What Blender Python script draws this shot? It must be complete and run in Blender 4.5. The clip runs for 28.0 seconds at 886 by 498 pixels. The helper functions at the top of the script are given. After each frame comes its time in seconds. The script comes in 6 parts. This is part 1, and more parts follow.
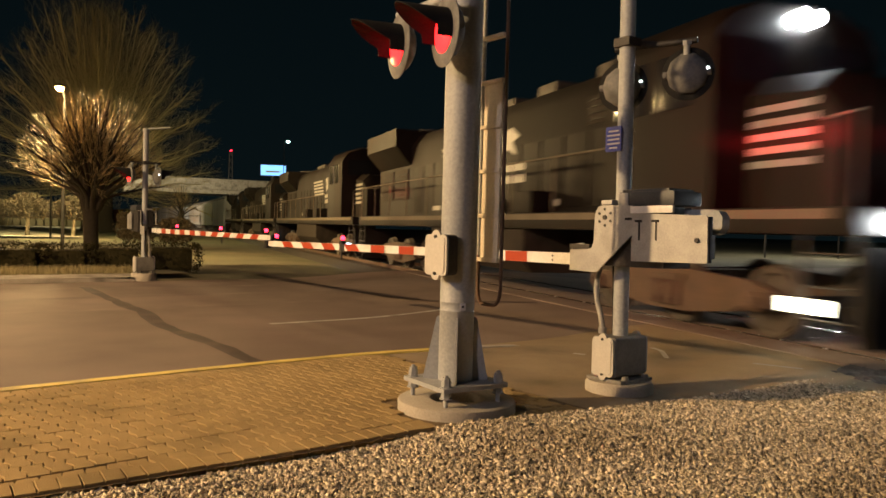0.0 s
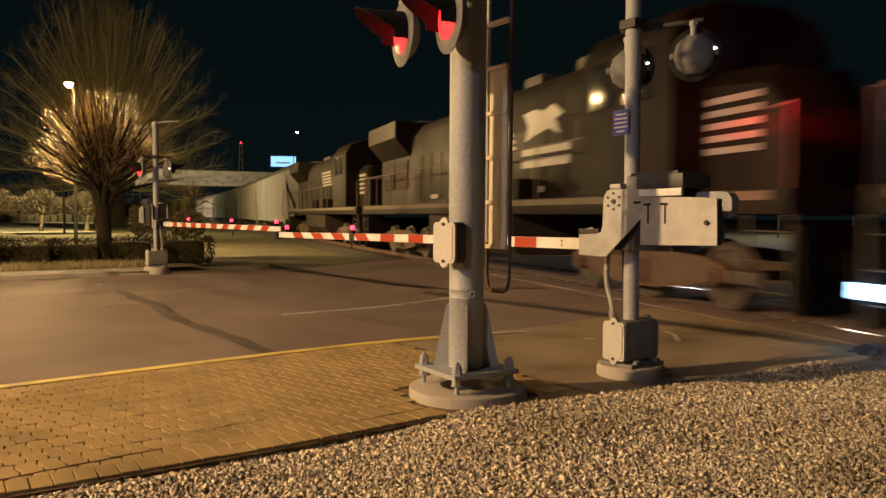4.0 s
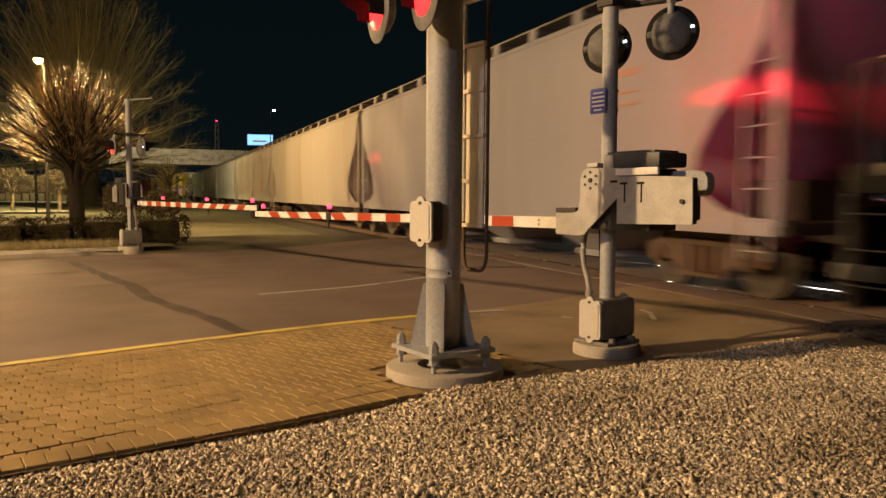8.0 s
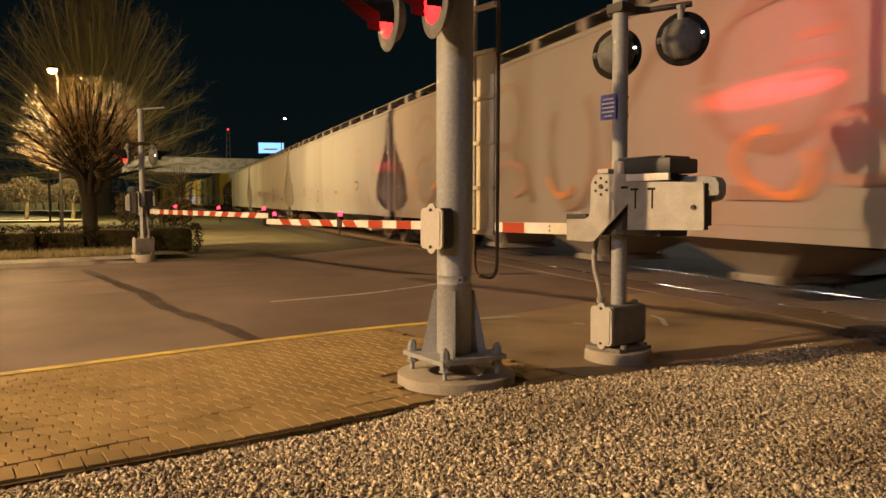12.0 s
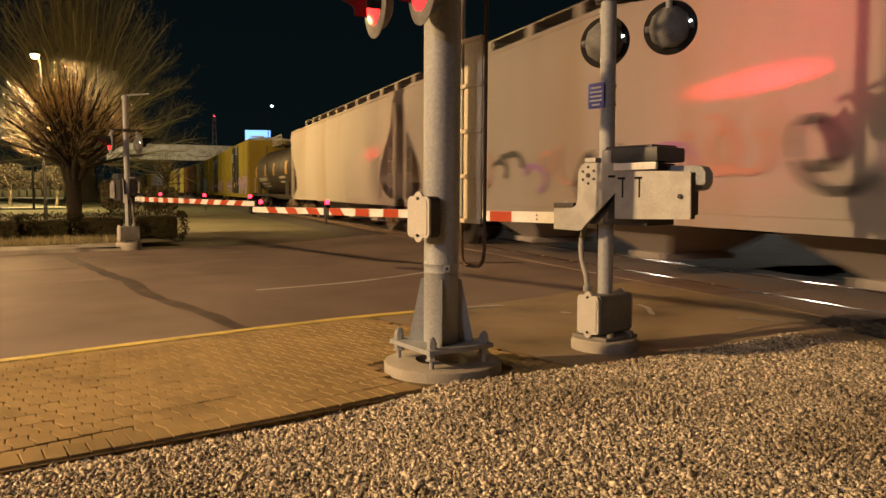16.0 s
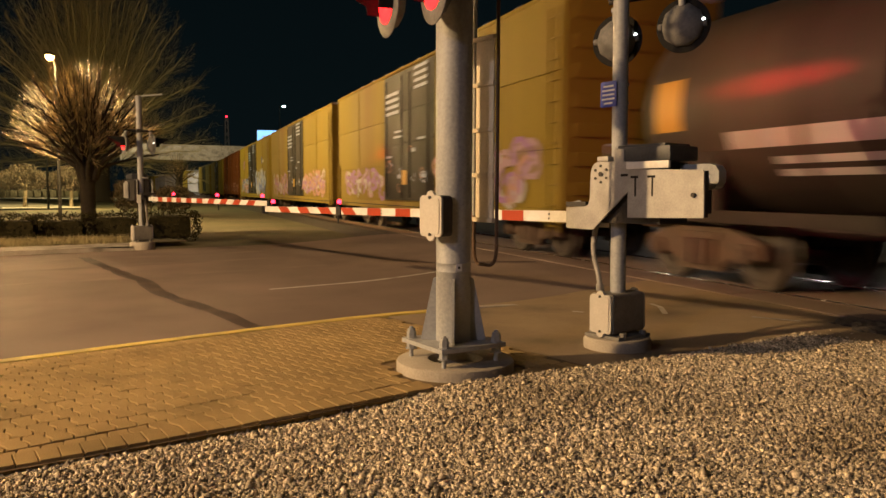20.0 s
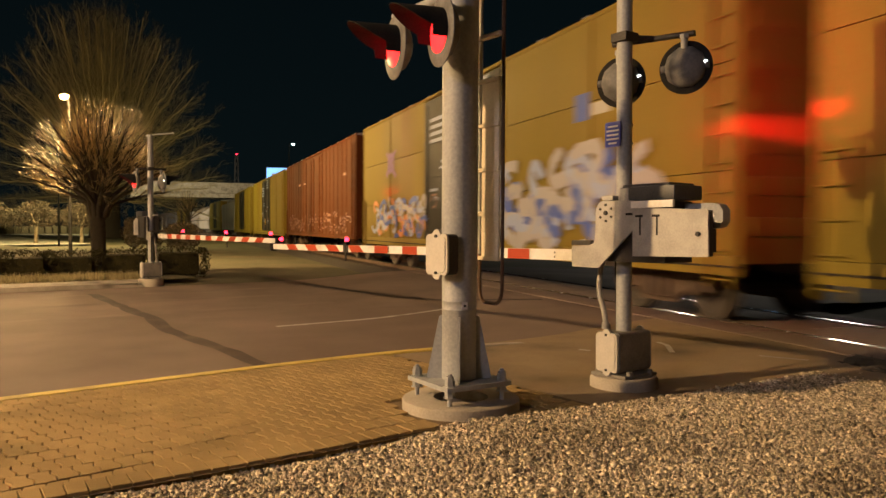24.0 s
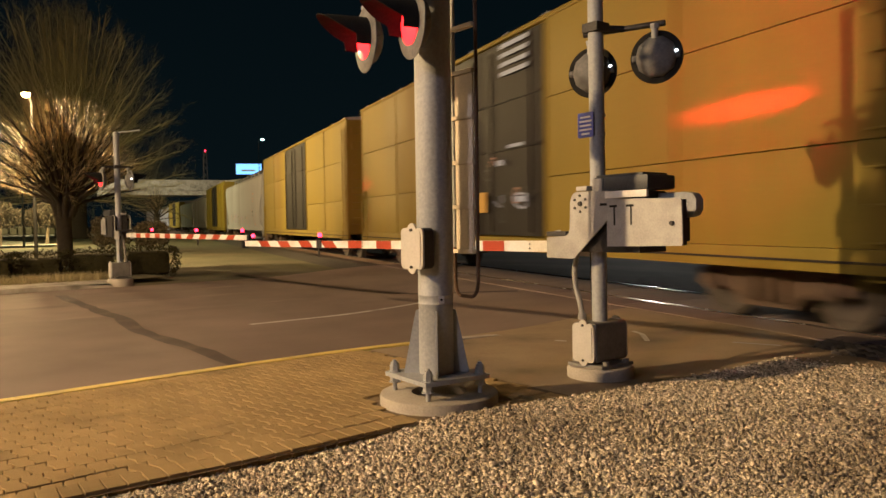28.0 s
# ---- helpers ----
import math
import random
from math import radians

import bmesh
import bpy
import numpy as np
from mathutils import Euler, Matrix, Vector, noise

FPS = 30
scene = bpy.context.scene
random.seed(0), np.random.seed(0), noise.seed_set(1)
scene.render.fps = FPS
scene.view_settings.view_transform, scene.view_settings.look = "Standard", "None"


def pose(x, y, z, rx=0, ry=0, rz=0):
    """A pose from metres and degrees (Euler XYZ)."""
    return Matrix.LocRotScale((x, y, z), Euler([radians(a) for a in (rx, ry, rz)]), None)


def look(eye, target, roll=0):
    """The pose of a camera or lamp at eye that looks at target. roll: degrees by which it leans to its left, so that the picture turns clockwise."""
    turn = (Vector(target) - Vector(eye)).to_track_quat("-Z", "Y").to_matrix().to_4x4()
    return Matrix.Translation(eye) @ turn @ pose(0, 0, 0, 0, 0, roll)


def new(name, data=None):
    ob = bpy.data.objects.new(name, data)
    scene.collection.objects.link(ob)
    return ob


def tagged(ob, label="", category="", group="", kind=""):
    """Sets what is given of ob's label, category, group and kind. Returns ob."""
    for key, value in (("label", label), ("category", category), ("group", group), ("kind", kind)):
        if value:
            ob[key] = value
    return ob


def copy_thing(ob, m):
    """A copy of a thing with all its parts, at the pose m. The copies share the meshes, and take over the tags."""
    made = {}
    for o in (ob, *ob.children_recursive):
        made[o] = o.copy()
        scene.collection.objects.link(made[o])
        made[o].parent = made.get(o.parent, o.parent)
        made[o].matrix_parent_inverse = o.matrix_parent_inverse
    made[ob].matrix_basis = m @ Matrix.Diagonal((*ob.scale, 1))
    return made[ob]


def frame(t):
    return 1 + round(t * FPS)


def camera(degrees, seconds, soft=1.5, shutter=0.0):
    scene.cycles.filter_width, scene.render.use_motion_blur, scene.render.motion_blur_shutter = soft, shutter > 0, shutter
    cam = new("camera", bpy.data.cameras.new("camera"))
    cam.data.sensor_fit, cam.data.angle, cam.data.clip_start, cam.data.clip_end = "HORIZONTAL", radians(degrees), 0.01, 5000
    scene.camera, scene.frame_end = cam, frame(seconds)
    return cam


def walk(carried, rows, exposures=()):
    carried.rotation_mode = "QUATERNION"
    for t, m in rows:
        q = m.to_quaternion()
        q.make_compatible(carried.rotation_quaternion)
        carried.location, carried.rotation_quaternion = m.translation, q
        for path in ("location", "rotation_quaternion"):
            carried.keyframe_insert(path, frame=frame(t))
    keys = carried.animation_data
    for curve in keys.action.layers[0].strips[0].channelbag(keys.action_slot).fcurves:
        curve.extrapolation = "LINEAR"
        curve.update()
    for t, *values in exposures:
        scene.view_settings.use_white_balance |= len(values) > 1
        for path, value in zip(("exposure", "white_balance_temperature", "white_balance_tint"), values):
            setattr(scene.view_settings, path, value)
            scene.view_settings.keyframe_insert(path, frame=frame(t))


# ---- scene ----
cam = camera(60.7, 28.0, shutter=0.9)
PATH = [
    (0, (-0.051, -0.017, 1.354), (0.642, 1.859, 1.3), 1.6),
    (0.5, (-0.041, -0.015, 1.351), (0.662, 1.856, 1.28), 1.5),
    (1, (-0.042, -0.017, 1.355), (0.667, 1.851, 1.282), 1.5),
    (1.5, (-0.038, -0.013, 1.353), (0.673, 1.855, 1.274), 1.4),
    (2, (-0.03, -0.003, 1.355), (0.675, 1.867, 1.271), 1.0),
    (2.5, (-0.018, -0.01, 1.358), (0.671, 1.865, 1.277), 0.6),
    (3, (-0.016, -0.02, 1.357), (0.655, 1.863, 1.278), 0.3),
    (3.5, (-0.021, -0.025, 1.356), (0.64, 1.86, 1.272), 0.3),
    (5.5, (-0.034, -0.023, 1.354), (0.65, 1.854, 1.262), 0.9),
    (6, (-0.032, -0.016, 1.355), (0.656, 1.859, 1.256), 1.0),
    (6.5, (-0.032, -0.016, 1.352), (0.664, 1.855, 1.237), 1.0),
    (7, (-0.025, -0.011, 1.357), (0.683, 1.855, 1.224), 0.8),
    (7.5, (-0.014, -0.001, 1.353), (0.703, 1.861, 1.211), 0.6),
    (8, (-0.005, -0.008, 1.354), (0.711, 1.854, 1.212), 0.4),
    (8.5, (-0.003, -0.008, 1.353), (0.699, 1.859, 1.217), 0.3),
    (9, (-0.009, -0.006, 1.352), (0.682, 1.867, 1.221), 0.4),
    (9.5, (-0.01, -0.008, 1.353), (0.677, 1.866, 1.231), 0.2),
    (10, (-0.007, -0.013, 1.357), (0.685, 1.86, 1.24), 0.2),
    (10.5, (-0.009, -0.015, 1.354), (0.695, 1.854, 1.24), 0.3),
    (11, (-0.005, -0.014, 1.354), (0.698, 1.854, 1.237), 0.2),
    (11.5, (-0.006, -0.014, 1.351), (0.69, 1.857, 1.231), 0.1),
    (12, (-0.01, -0.017, 1.354), (0.68, 1.856, 1.23), 0.1),
    (12.5, (-0.007, -0.01, 1.35), (0.67, 1.867, 1.222), 0.0),
    (14.5, (0.001, -0.008, 1.35), (0.706, 1.858, 1.209), 0.1),
    (15, (0.002, -0.002, 1.35), (0.717, 1.86, 1.199), 0.3),
    (15.5, (-0.002, 0.002, 1.35), (0.718, 1.862, 1.198), 0.4),
    (16, (0.0, -0.002, 1.353), (0.72, 1.857, 1.199), 0.3),
    (16.5, (-0.011, -0.008, 1.352), (0.704, 1.853, 1.2), 0.4),
    (17, (-0.012, -0.011, 1.349), (0.693, 1.855, 1.202), 0.4),
    (17.5, (-0.017, -0.014, 1.35), (0.68, 1.855, 1.207), 0.4),
    (18, (-0.01, -0.007, 1.35), (0.68, 1.864, 1.206), 0.2),
    (18.5, (-0.008, -0.007, 1.352), (0.678, 1.866, 1.205), 0.2),
    (19, (-0.012, -0.004, 1.351), (0.676, 1.867, 1.199), 0.3),
    (19.5, (-0.004, -0.003, 1.35), (0.685, 1.868, 1.192), 0.1),
    (20, (-0.007, -0.003, 1.348), (0.685, 1.867, 1.193), 0.2),
    (20.5, (-0.013, -0.015, 1.351), (0.685, 1.853, 1.202), 0.1),
    (21, (-0.012, -0.016, 1.351), (0.691, 1.851, 1.206), 0.1),
    (21.5, (-0.009, -0.026, 1.352), (0.689, 1.843, 1.217), -0.1),
    (22, (-0.009, -0.029, 1.356), (0.672, 1.848, 1.235), -0.5),
    (22.5, (-0.009, -0.029, 1.361), (0.657, 1.855, 1.271), -0.8),
    (24.5, (-0.009, -0.049, 1.361), (0.667, 1.833, 1.305), 0.5),
    (25, (-0.005, -0.047, 1.359), (0.668, 1.836, 1.296), 0.5),
    (25.5, (-0.021, -0.036, 1.357), (0.68, 1.836, 1.294), 0.0),
    (26, (-0.039, 0.002, 1.361), (0.684, 1.865, 1.293), -0.5),
    (26.5, (-0.037, 0.009, 1.361), (0.685, 1.873, 1.287), -0.5),
    (27, (-0.025, 0.012, 1.364), (0.695, 1.876, 1.286), -0.6),
    (27.5, (-0.015, 0.002, 1.363), (0.714, 1.863, 1.287), -0.8),
    (28, (-0.012, -0.002, 1.364), (0.729, 1.854, 1.288), -0.8),
]
walk(cam, [(t, look(e, a, r)) for t, e, a, r in PATH], [(0, 0.1, 5800, 3), (1, 0.03, 6000, 5), (26.3, 0.03, 6000, 5), (27, 0.06, 5600, 5), (28, 0.13, 5400, 3)])

# world: a dark night sky, faintly lit by the town near the horizon
world = bpy.data.worlds.new("night")
scene.world = world
world.use_nodes = True
wn, wl = world.node_tree.nodes, world.node_tree.links
tc = wn.new("ShaderNodeTexCoord")
sep = wn.new("ShaderNodeSeparateXYZ")
ramp = wn.new("ShaderNodeValToRGB")
wl.new(tc.outputs["Generated"], sep.inputs[0])
wl.new(sep.outputs["Z"], ramp.inputs[0])
ramp.color_ramp.elements[0].color = (0.0030, 0.0052, 0.0056, 1)
ramp.color_ramp.elements[1].position = 0.5
ramp.color_ramp.elements[1].color = (0.0009, 0.0024, 0.0031, 1)
wl.new(ramp.outputs[0], wn["Background"].inputs[0])
wn["Background"].inputs[1].default_value = 1.05


def lamp(name, kind, place, target, power, colour, size=0.3, cone=0.0, blend=0.3, flat=1.0):
    data = bpy.data.lights.new(name, kind)
    data.energy, data.color = power, colour
    if kind == "AREA":
        data.size = size
    else:
        data.shadow_soft_size = size
    if kind == "SPOT":
        data.spot_size, data.spot_blend = radians(cone), blend
    ob = new(name, data)
    ob.matrix_world = look(place, target)
    ob.scale = (1, flat, 1)
    return ob


SODIUM = (1.0, 0.60, 0.22)
WARM = (1.0, 0.585, 0.25)
RED = (1.0, 0.012, 0.025)
# street lamps: one beside the road behind the camera's left shoulder, others along the road and the verge, some of them
# unseen fills
lamp("street_light", "SPOT", (-18.0, 7.2, 8.9), (-15.4, 7.2, 0), 45500, WARM, 0.3, 172, 1.0)
lamp("street_light", "SPOT", (-13.0, -3.5, 7.5), (5.0, 6.0, 0.0), 2000, (1.0, 0.80, 0.84), 0.25, 120, 0.8)
lamp("street_light", "POINT", (-3.9, 32.55, 5.97), (-3.6, 30.0, 0), 12500, SODIUM, 0.12)
lamp("street_light", "POINT", (-7.1, 60.0, 7.2), (-9, 60, 0), 9000, SODIUM, 0.2)
# three added spots without lamp posts: they brighten far pavement, car park and train
lamp("street_light", "SPOT", (-15.0, 21.5, 9.0), (-9.0, 18.5, 0), 5000, (1.0, 0.62, 0.32), 0.25, 112, 0.7)
lamp("street_light", "SPOT", (-10.0, 60.0, 10.0), (-6.0, 66.0, 0), 7500, (1.0, 0.88, 0.36), 0.25, 160, 0.6)
lamp("street_light", "SPOT", (-14.0, 130.0, 10.0), (0.0, 135.0, 0), 5000, (1.0, 0.88, 0.36), 0.25, 160, 0.6)

lamp("street_light", "POINT", (49.0, 44.4, 7.3), (49, 44, 0), 5000, (1.0, 0.82, 0.62), 0.15)
lamp("street_light", "POINT", (33.0, 43.0, 7.0), (33, 43, 0), 2200, (1.0, 0.82, 0.62), 0.15)

# axes: tracks run along y; the road runs along U, the gates' arms along N
ROAD = 17.0
U = Vector((math.cos(radians(ROAD)), math.sin(radians(ROAD)), 0))
N = Vector((-U.y, U.x, 0))
RAIL_Z, TRACK_X, GAUGE = 0.08, 7.98, 1.435


def across(s, q, z=0.0):
    """A place s metres along the road and q metres across it."""
    return U * s + N * q + Vector((0, 0, z))


def nodes(name):
    m = bpy.data.materials.new(name)
    m.use_nodes = True
    return m, m.node_tree.nodes, m.node_tree.links, m.node_tree.nodes["Principled BSDF"]


def mat(name, a, b, scale=6.0, rough=0.6, metal=0.0, bump=0.0, fine=60.0, grime=None, grime_scale=1.2, streak=False, island=0.0, rnd=0.0, coat=0.0, spec=0.5, placed=False):
    """Two tones mixed by coarse and fine noise, with optional grime patches, vertical streaks and relief."""
    m, n, l, p = nodes(name)
    t = n.new("ShaderNodeTexCoord")
    src = n.new("ShaderNodeNewGeometry").outputs["Position"] if placed else t.outputs["Object"]
    if streak:
        mp = n.new("ShaderNodeMapping")
        mp.inputs["Scale"].default_value = (1, 1, 0.12)
        l.new(src, mp.inputs[0])
        src = mp.outputs[0]
    n1, n2 = n.new("ShaderNodeTexNoise"), n.new("ShaderNodeTexNoise")
    n1.inputs["Scale"].default_value, n2.inputs["Scale"].default_value = scale, fine
    n1.inputs["Detail"].default_value, n2.inputs["Detail"].default_value = 5, 3
    l.new(src, n1.inputs["Vector"]), l.new(t.outputs["Object"], n2.inputs["Vector"])
    add = n.new("ShaderNodeMix")
    add.inputs[0].default_value = 0.4
    l.new(n1.outputs[0], add.inputs[2]), l.new(n2.outputs[0], add.inputs[3])
    r = n.new("ShaderNodeValToRGB")
    r.color_ramp.elements[0].position, r.color_ramp.elements[1].position = 0.35, 0.65
    r.color_ramp.elements[0].color, r.color_ramp.elements[1].color = (*a, 1), (*b, 1)
    l.new(add.outputs[0], r.inputs[0])
    out = r.outputs[0]
    if grime:
        n3 = n.new("ShaderNodeTexNoise")
        n3.inputs["Scale"].default_value, n3.inputs["Detail"].default_value = grime_scale, 7
        l.new(src, n3.inputs["Vector"])
        r3 = n.new("ShaderNodeValToRGB")
        r3.color_ramp.elements[0].position, r3.color_ramp.elements[1].position = 0.48, 0.72
        l.new(n3.outputs[0], r3.inputs[0])
        mx = n.new("ShaderNodeMix")
        mx.data_type = "RGBA"
        l.new(r3.outputs[0], mx.inputs[0]), l.new(out, mx.inputs[6])
        mx.inputs[7].default_value = (*grime, 1)
        out = mx.outputs[2]
    if island or rnd:
        if island:
            g = n.new("ShaderNodeNewGeometry")
            val, amount = g.outputs["Random Per Island"], island
        else:
            g = n.new("ShaderNodeObjectInfo")
            val, amount = g.outputs["Random"], rnd
        mr = n.new("ShaderNodeMapRange")
        mr.inputs[3].default_value, mr.inputs[4].default_value = 1 - amount, 1 + amount
        l.new(val, mr.inputs[0])
        hs = n.new("ShaderNodeHueSaturation")
        l.new(mr.outputs[0], hs.inputs["Value"]), l.new(out, hs.inputs["Color"])
        out = hs.outputs[0]
    l.new(out, p.inputs["Base Color"])
    p.inputs["Metallic"].default_value = metal
    p.inputs["Specular IOR Level"].default_value = spec
    mr2 = n.new("ShaderNodeMapRange")
    mr2.inputs[3].default_value, mr2.inputs[4].default_value = max(0.05, rough - 0.12), min(1, rough + 0.12)
    l.new(n1.outputs[0], mr2.inputs[0]), l.new(mr2.outputs[0], p.inputs["Roughness"])
    if coat:
        p.inputs["Coat Weight"].default_value = coat
    if bump:
        bp = n.new("ShaderNodeBump")
        bp.inputs["Strength"].default_value, bp.inputs["Distance"].default_value = bump, 0.01
        l.new(n2.outputs[0], bp.inputs["Height"]), l.new(bp.outputs[0], p.inputs["Normal"])
    return m


def glow(name, colour, strength):
    m, n, l, p = nodes(name)
    p.inputs["Base Color"].default_value = (*colour, 1)
    p.inputs["Emission Color"].default_value = (*colour, 1)
    p.inputs["Emission Strength"].default_value = strength
    p.inputs["Roughness"].default_value = 0.3
    return m


ASPHALT = mat("asphalt", (0.134, 0.099, 0.08), (0.20, 0.152, 0.124), 0.9, 0.85, 0, 0.35, 90, (0.245, 0.19, 0.157), 0.25, spec=0.3)
TAR = mat("tar", (0.035, 0.026, 0.023), (0.075, 0.052, 0.044), 3, 0.7, 0, 0.25, 60, (0.11, 0.082, 0.066), 1.5, spec=0.3)
PAINT_WHITE = mat("road_white", (0.30, 0.28, 0.25), (0.55, 0.53, 0.5), 5, 0.7, 0, 0.2, 60, (0.14, 0.125, 0.11), 3)
KERB_YELLOW = mat("kerb_yellow", (0.62, 0.47, 0.09), (0.76, 0.6, 0.15), 4, 0.7, 0, 0.3, 50, (0.28, 0.22, 0.1), 2.5)
CONCRETE = mat("concrete", (0.30, 0.265, 0.21), (0.44, 0.40, 0.33), 3, 0.85, 0, 0.4, 70, (0.17, 0.15, 0.12), 1.6)
BRICK = mat("paver", (0.295, 0.205, 0.084), (0.39, 0.28, 0.124), 1.3, 0.9, 0, 0.7, 110, (0.23, 0.165, 0.07), 1.6, rnd=0.09, spec=0.2, placed=True)
BRICK_J = mat("paver_joined", (0.295, 0.205, 0.084), (0.39, 0.28, 0.124), 1.3, 0.9, 0, 0.7, 110, (0.23, 0.165, 0.07), 1.6, island=0.09, spec=0.2, placed=True)
JOINT = mat("joint_sand", (0.09, 0.06, 0.028), (0.21, 0.145, 0.065), 12, 0.95, 0, 0.4, 120)
DIRT = mat("dirt", (0.225, 0.165, 0.095), (0.32, 0.245, 0.145), 1.6, 0.92, 0, 0.5, 60, (0.09, 0.07, 0.045), 0.8)
GRAVEL_BED = mat("gravel_bed", (0.09, 0.066, 0.036), (0.17, 0.125, 0.07), 20, 0.95, 0, 0.8, 60)
STONE = mat("gravel_stone", (0.30, 0.245, 0.155), (0.66, 0.575, 0.43), 30, 0.75, 0, 0.5, 120, (0.18, 0.14, 0.08), 0.55, island=0.7, spec=0.3)
BALLAST = mat("ballast", (0.03, 0.025, 0.022), (0.07, 0.06, 0.052), 14, 0.9, 0, 0.9, 40)
GALV = mat("galvanised", (0.27, 0.28, 0.285), (0.42, 0.435, 0.445), 5, 0.6, 0.12, 0.12, 40, (0.24, 0.235, 0.22), 1.6, streak=True, spec=0.35)
ALU = mat("aluminium", (0.30, 0.295, 0.285), (0.42, 0.415, 0.40), 7, 0.55, 0.4, 0.06, 70, (0.22, 0.215, 0.2), 2.5)
BEIGE = mat("beige_paint", (0.52, 0.46, 0.35), (0.66, 0.59, 0.46), 3, 0.6, 0.0, 0.05, 50)
BLACK = mat("black_paint", (0.010, 0.010, 0.010), (0.022, 0.021, 0.02), 5, 0.8, 0, 0.1, 60, spec=0.15)
LID_DARK = mat("case_paint", (0.035, 0.038, 0.042), (0.07, 0.075, 0.08), 5, 0.5, 0.2, 0.1, 60)
DARK = mat("dark_steel", (0.03, 0.028, 0.026), (0.065, 0.06, 0.055), 5, 0.6, 0.4, 0.2, 60)
DISC = mat("housing_and_lit_disc", (0.13, 0.13, 0.128), (0.21, 0.208, 0.20), 9, 0.75, 0.0, 0.05, 40, (0.10, 0.098, 0.09), 6, spec=0.2)
ARM_WHITE = mat("arm_white", (0.66, 0.64, 0.6), (0.8, 0.79, 0.76), 3, 0.4, 0, 0.03, 40, (0.5, 0.47, 0.42), 2)
ARM_RED = mat("arm_red", (0.34, 0.045, 0.015), (0.44, 0.07, 0.026), 3, 0.35, 0, 0.03, 40)
BLUE = mat("sign_blue", (0.02, 0.035, 0.30), (0.03, 0.05, 0.42), 4, 0.4)
SIGN_W = mat("sign_white", (0.6, 0.6, 0.62), (0.75, 0.75, 0.75), 4, 0.5)
HOSE = mat("hose", (0.20, 0.19, 0.175), (0.3, 0.285, 0.26), 8, 0.5)
RUST = mat("rust", (0.06, 0.035, 0.022), (0.13, 0.075, 0.045), 6, 0.8, 0.2, 0.4, 60)
RAIL_TOP = mat("rail_top", (0.55, 0.55, 0.55), (0.7, 0.7, 0.7), 4, 0.24, 1.0)
WHEEL = mat("wheel_steel", (0.05, 0.042, 0.036), (0.11, 0.095, 0.08), 5, 0.6, 0.5, 0.2, 40)
# twig colour kept pale so the thin twigs look lamplit
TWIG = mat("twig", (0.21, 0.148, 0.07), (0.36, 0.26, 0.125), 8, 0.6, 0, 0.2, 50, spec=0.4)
# far tree's twig colour, raised so its crown reads as faint lit haze
HAZE_TWIG = mat("far_haze_twig", (0.26, 0.218, 0.104), (0.40, 0.336, 0.158), 8, 0.8, 0, 0, 50)
# bark near black: the backlit limbs' shade is put into its colour
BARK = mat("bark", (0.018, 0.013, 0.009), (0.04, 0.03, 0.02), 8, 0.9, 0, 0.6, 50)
LEAF = mat("hedge_leaf", (0.024, 0.021, 0.009), (0.042, 0.036, 0.015), 3, 0.9, 0, 0.0, 30, island=0.15, spec=0.1)
GRASS = mat("dry_grass", (0.2, 0.17, 0.075), (0.38, 0.32, 0.16), 2, 0.85, 0, 0.0, 30, island=0.35)
LAWN = mat("lawn", (0.05, 0.05, 0.022), (0.10, 0.09, 0.045), 0.8, 0.95, 0, 0.6, 40, (0.13, 0.105, 0.06), 0.3)
RED_GLOW = glow("red_lens", (1.0, 0.010, 0.010), 6)
DARK_CAST = mat("weathered_casting", (0.15, 0.142, 0.125), (0.23, 0.22, 0.195), 6, 0.7, 0.1, 0.1, 60, (0.09, 0.085, 0.075), 4)
CAST = mat("cast_cover", (0.42, 0.40, 0.36), (0.52, 0.50, 0.45), 6, 0.6, 0.1, 0.06, 60)
POLISHED = mat("polished_asphalt", (0.155, 0.118, 0.096), (0.225, 0.172, 0.142), 2, 0.85, 0, 0.3, 90, (0.135, 0.102, 0.083), 0.8, spec=0.3)
SIDE_GLOW = glow("side_light", (1.0, 0.97, 0.9), 9)
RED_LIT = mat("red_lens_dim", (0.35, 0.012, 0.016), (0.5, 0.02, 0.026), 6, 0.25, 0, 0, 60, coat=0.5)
ARM_GLOW = glow("arm_lamp_red", (1.0, 0.016, 0.04), 10)
LAMP_GLOW = glow("sodium_lamp", (1.0, 0.66, 0.26), 9)
COOL_GLOW = glow("cool_lamp", (0.6, 1.0, 0.85), 40)
HEAD_GLOW = glow("headlight", (1.0, 0.95, 0.9), 120)
STEP_WARM = glow("step_light_warm", (1.0, 0.84, 0.58), 7)
STEP_COOL = glow("step_light_cool", (0.40, 0.66, 1.0), 6)
BILLBOARD = glow("billboard_face", (0.25, 0.52, 1.0), 1.5)


# ---- mesh helpers ----
def mesh_of(name, bm, material, smooth=False):
    me = bpy.data.meshes.new(name)
    bmesh.ops.recalc_face_normals(bm, faces=bm.faces)
    bm.to_mesh(me)
    bm.free()
    for mm in (material if isinstance(material, (list, tuple)) else [material]):
        me.materials.append(mm)
    if smooth:
        me.shade_smooth()
        me.set_sharp_from_angle(angle=radians(40))
    return me


def part(name, bm, material, parent=None, label="", smooth=True):
    me = bm if isinstance(bm, bpy.types.Mesh) else mesh_of(name, bm, material, smooth)
    ob = new(name, me)
    ob.parent = parent
    if label:
        ob["label"] = label
    return ob


def thing(name, m, label, category, group="", kind=""):
    e = new(name)
    e.empty_display_size = 0.2
    e.matrix_world = m
    return tagged(e, label, category, group, kind)


def B():
    return bmesh.new()


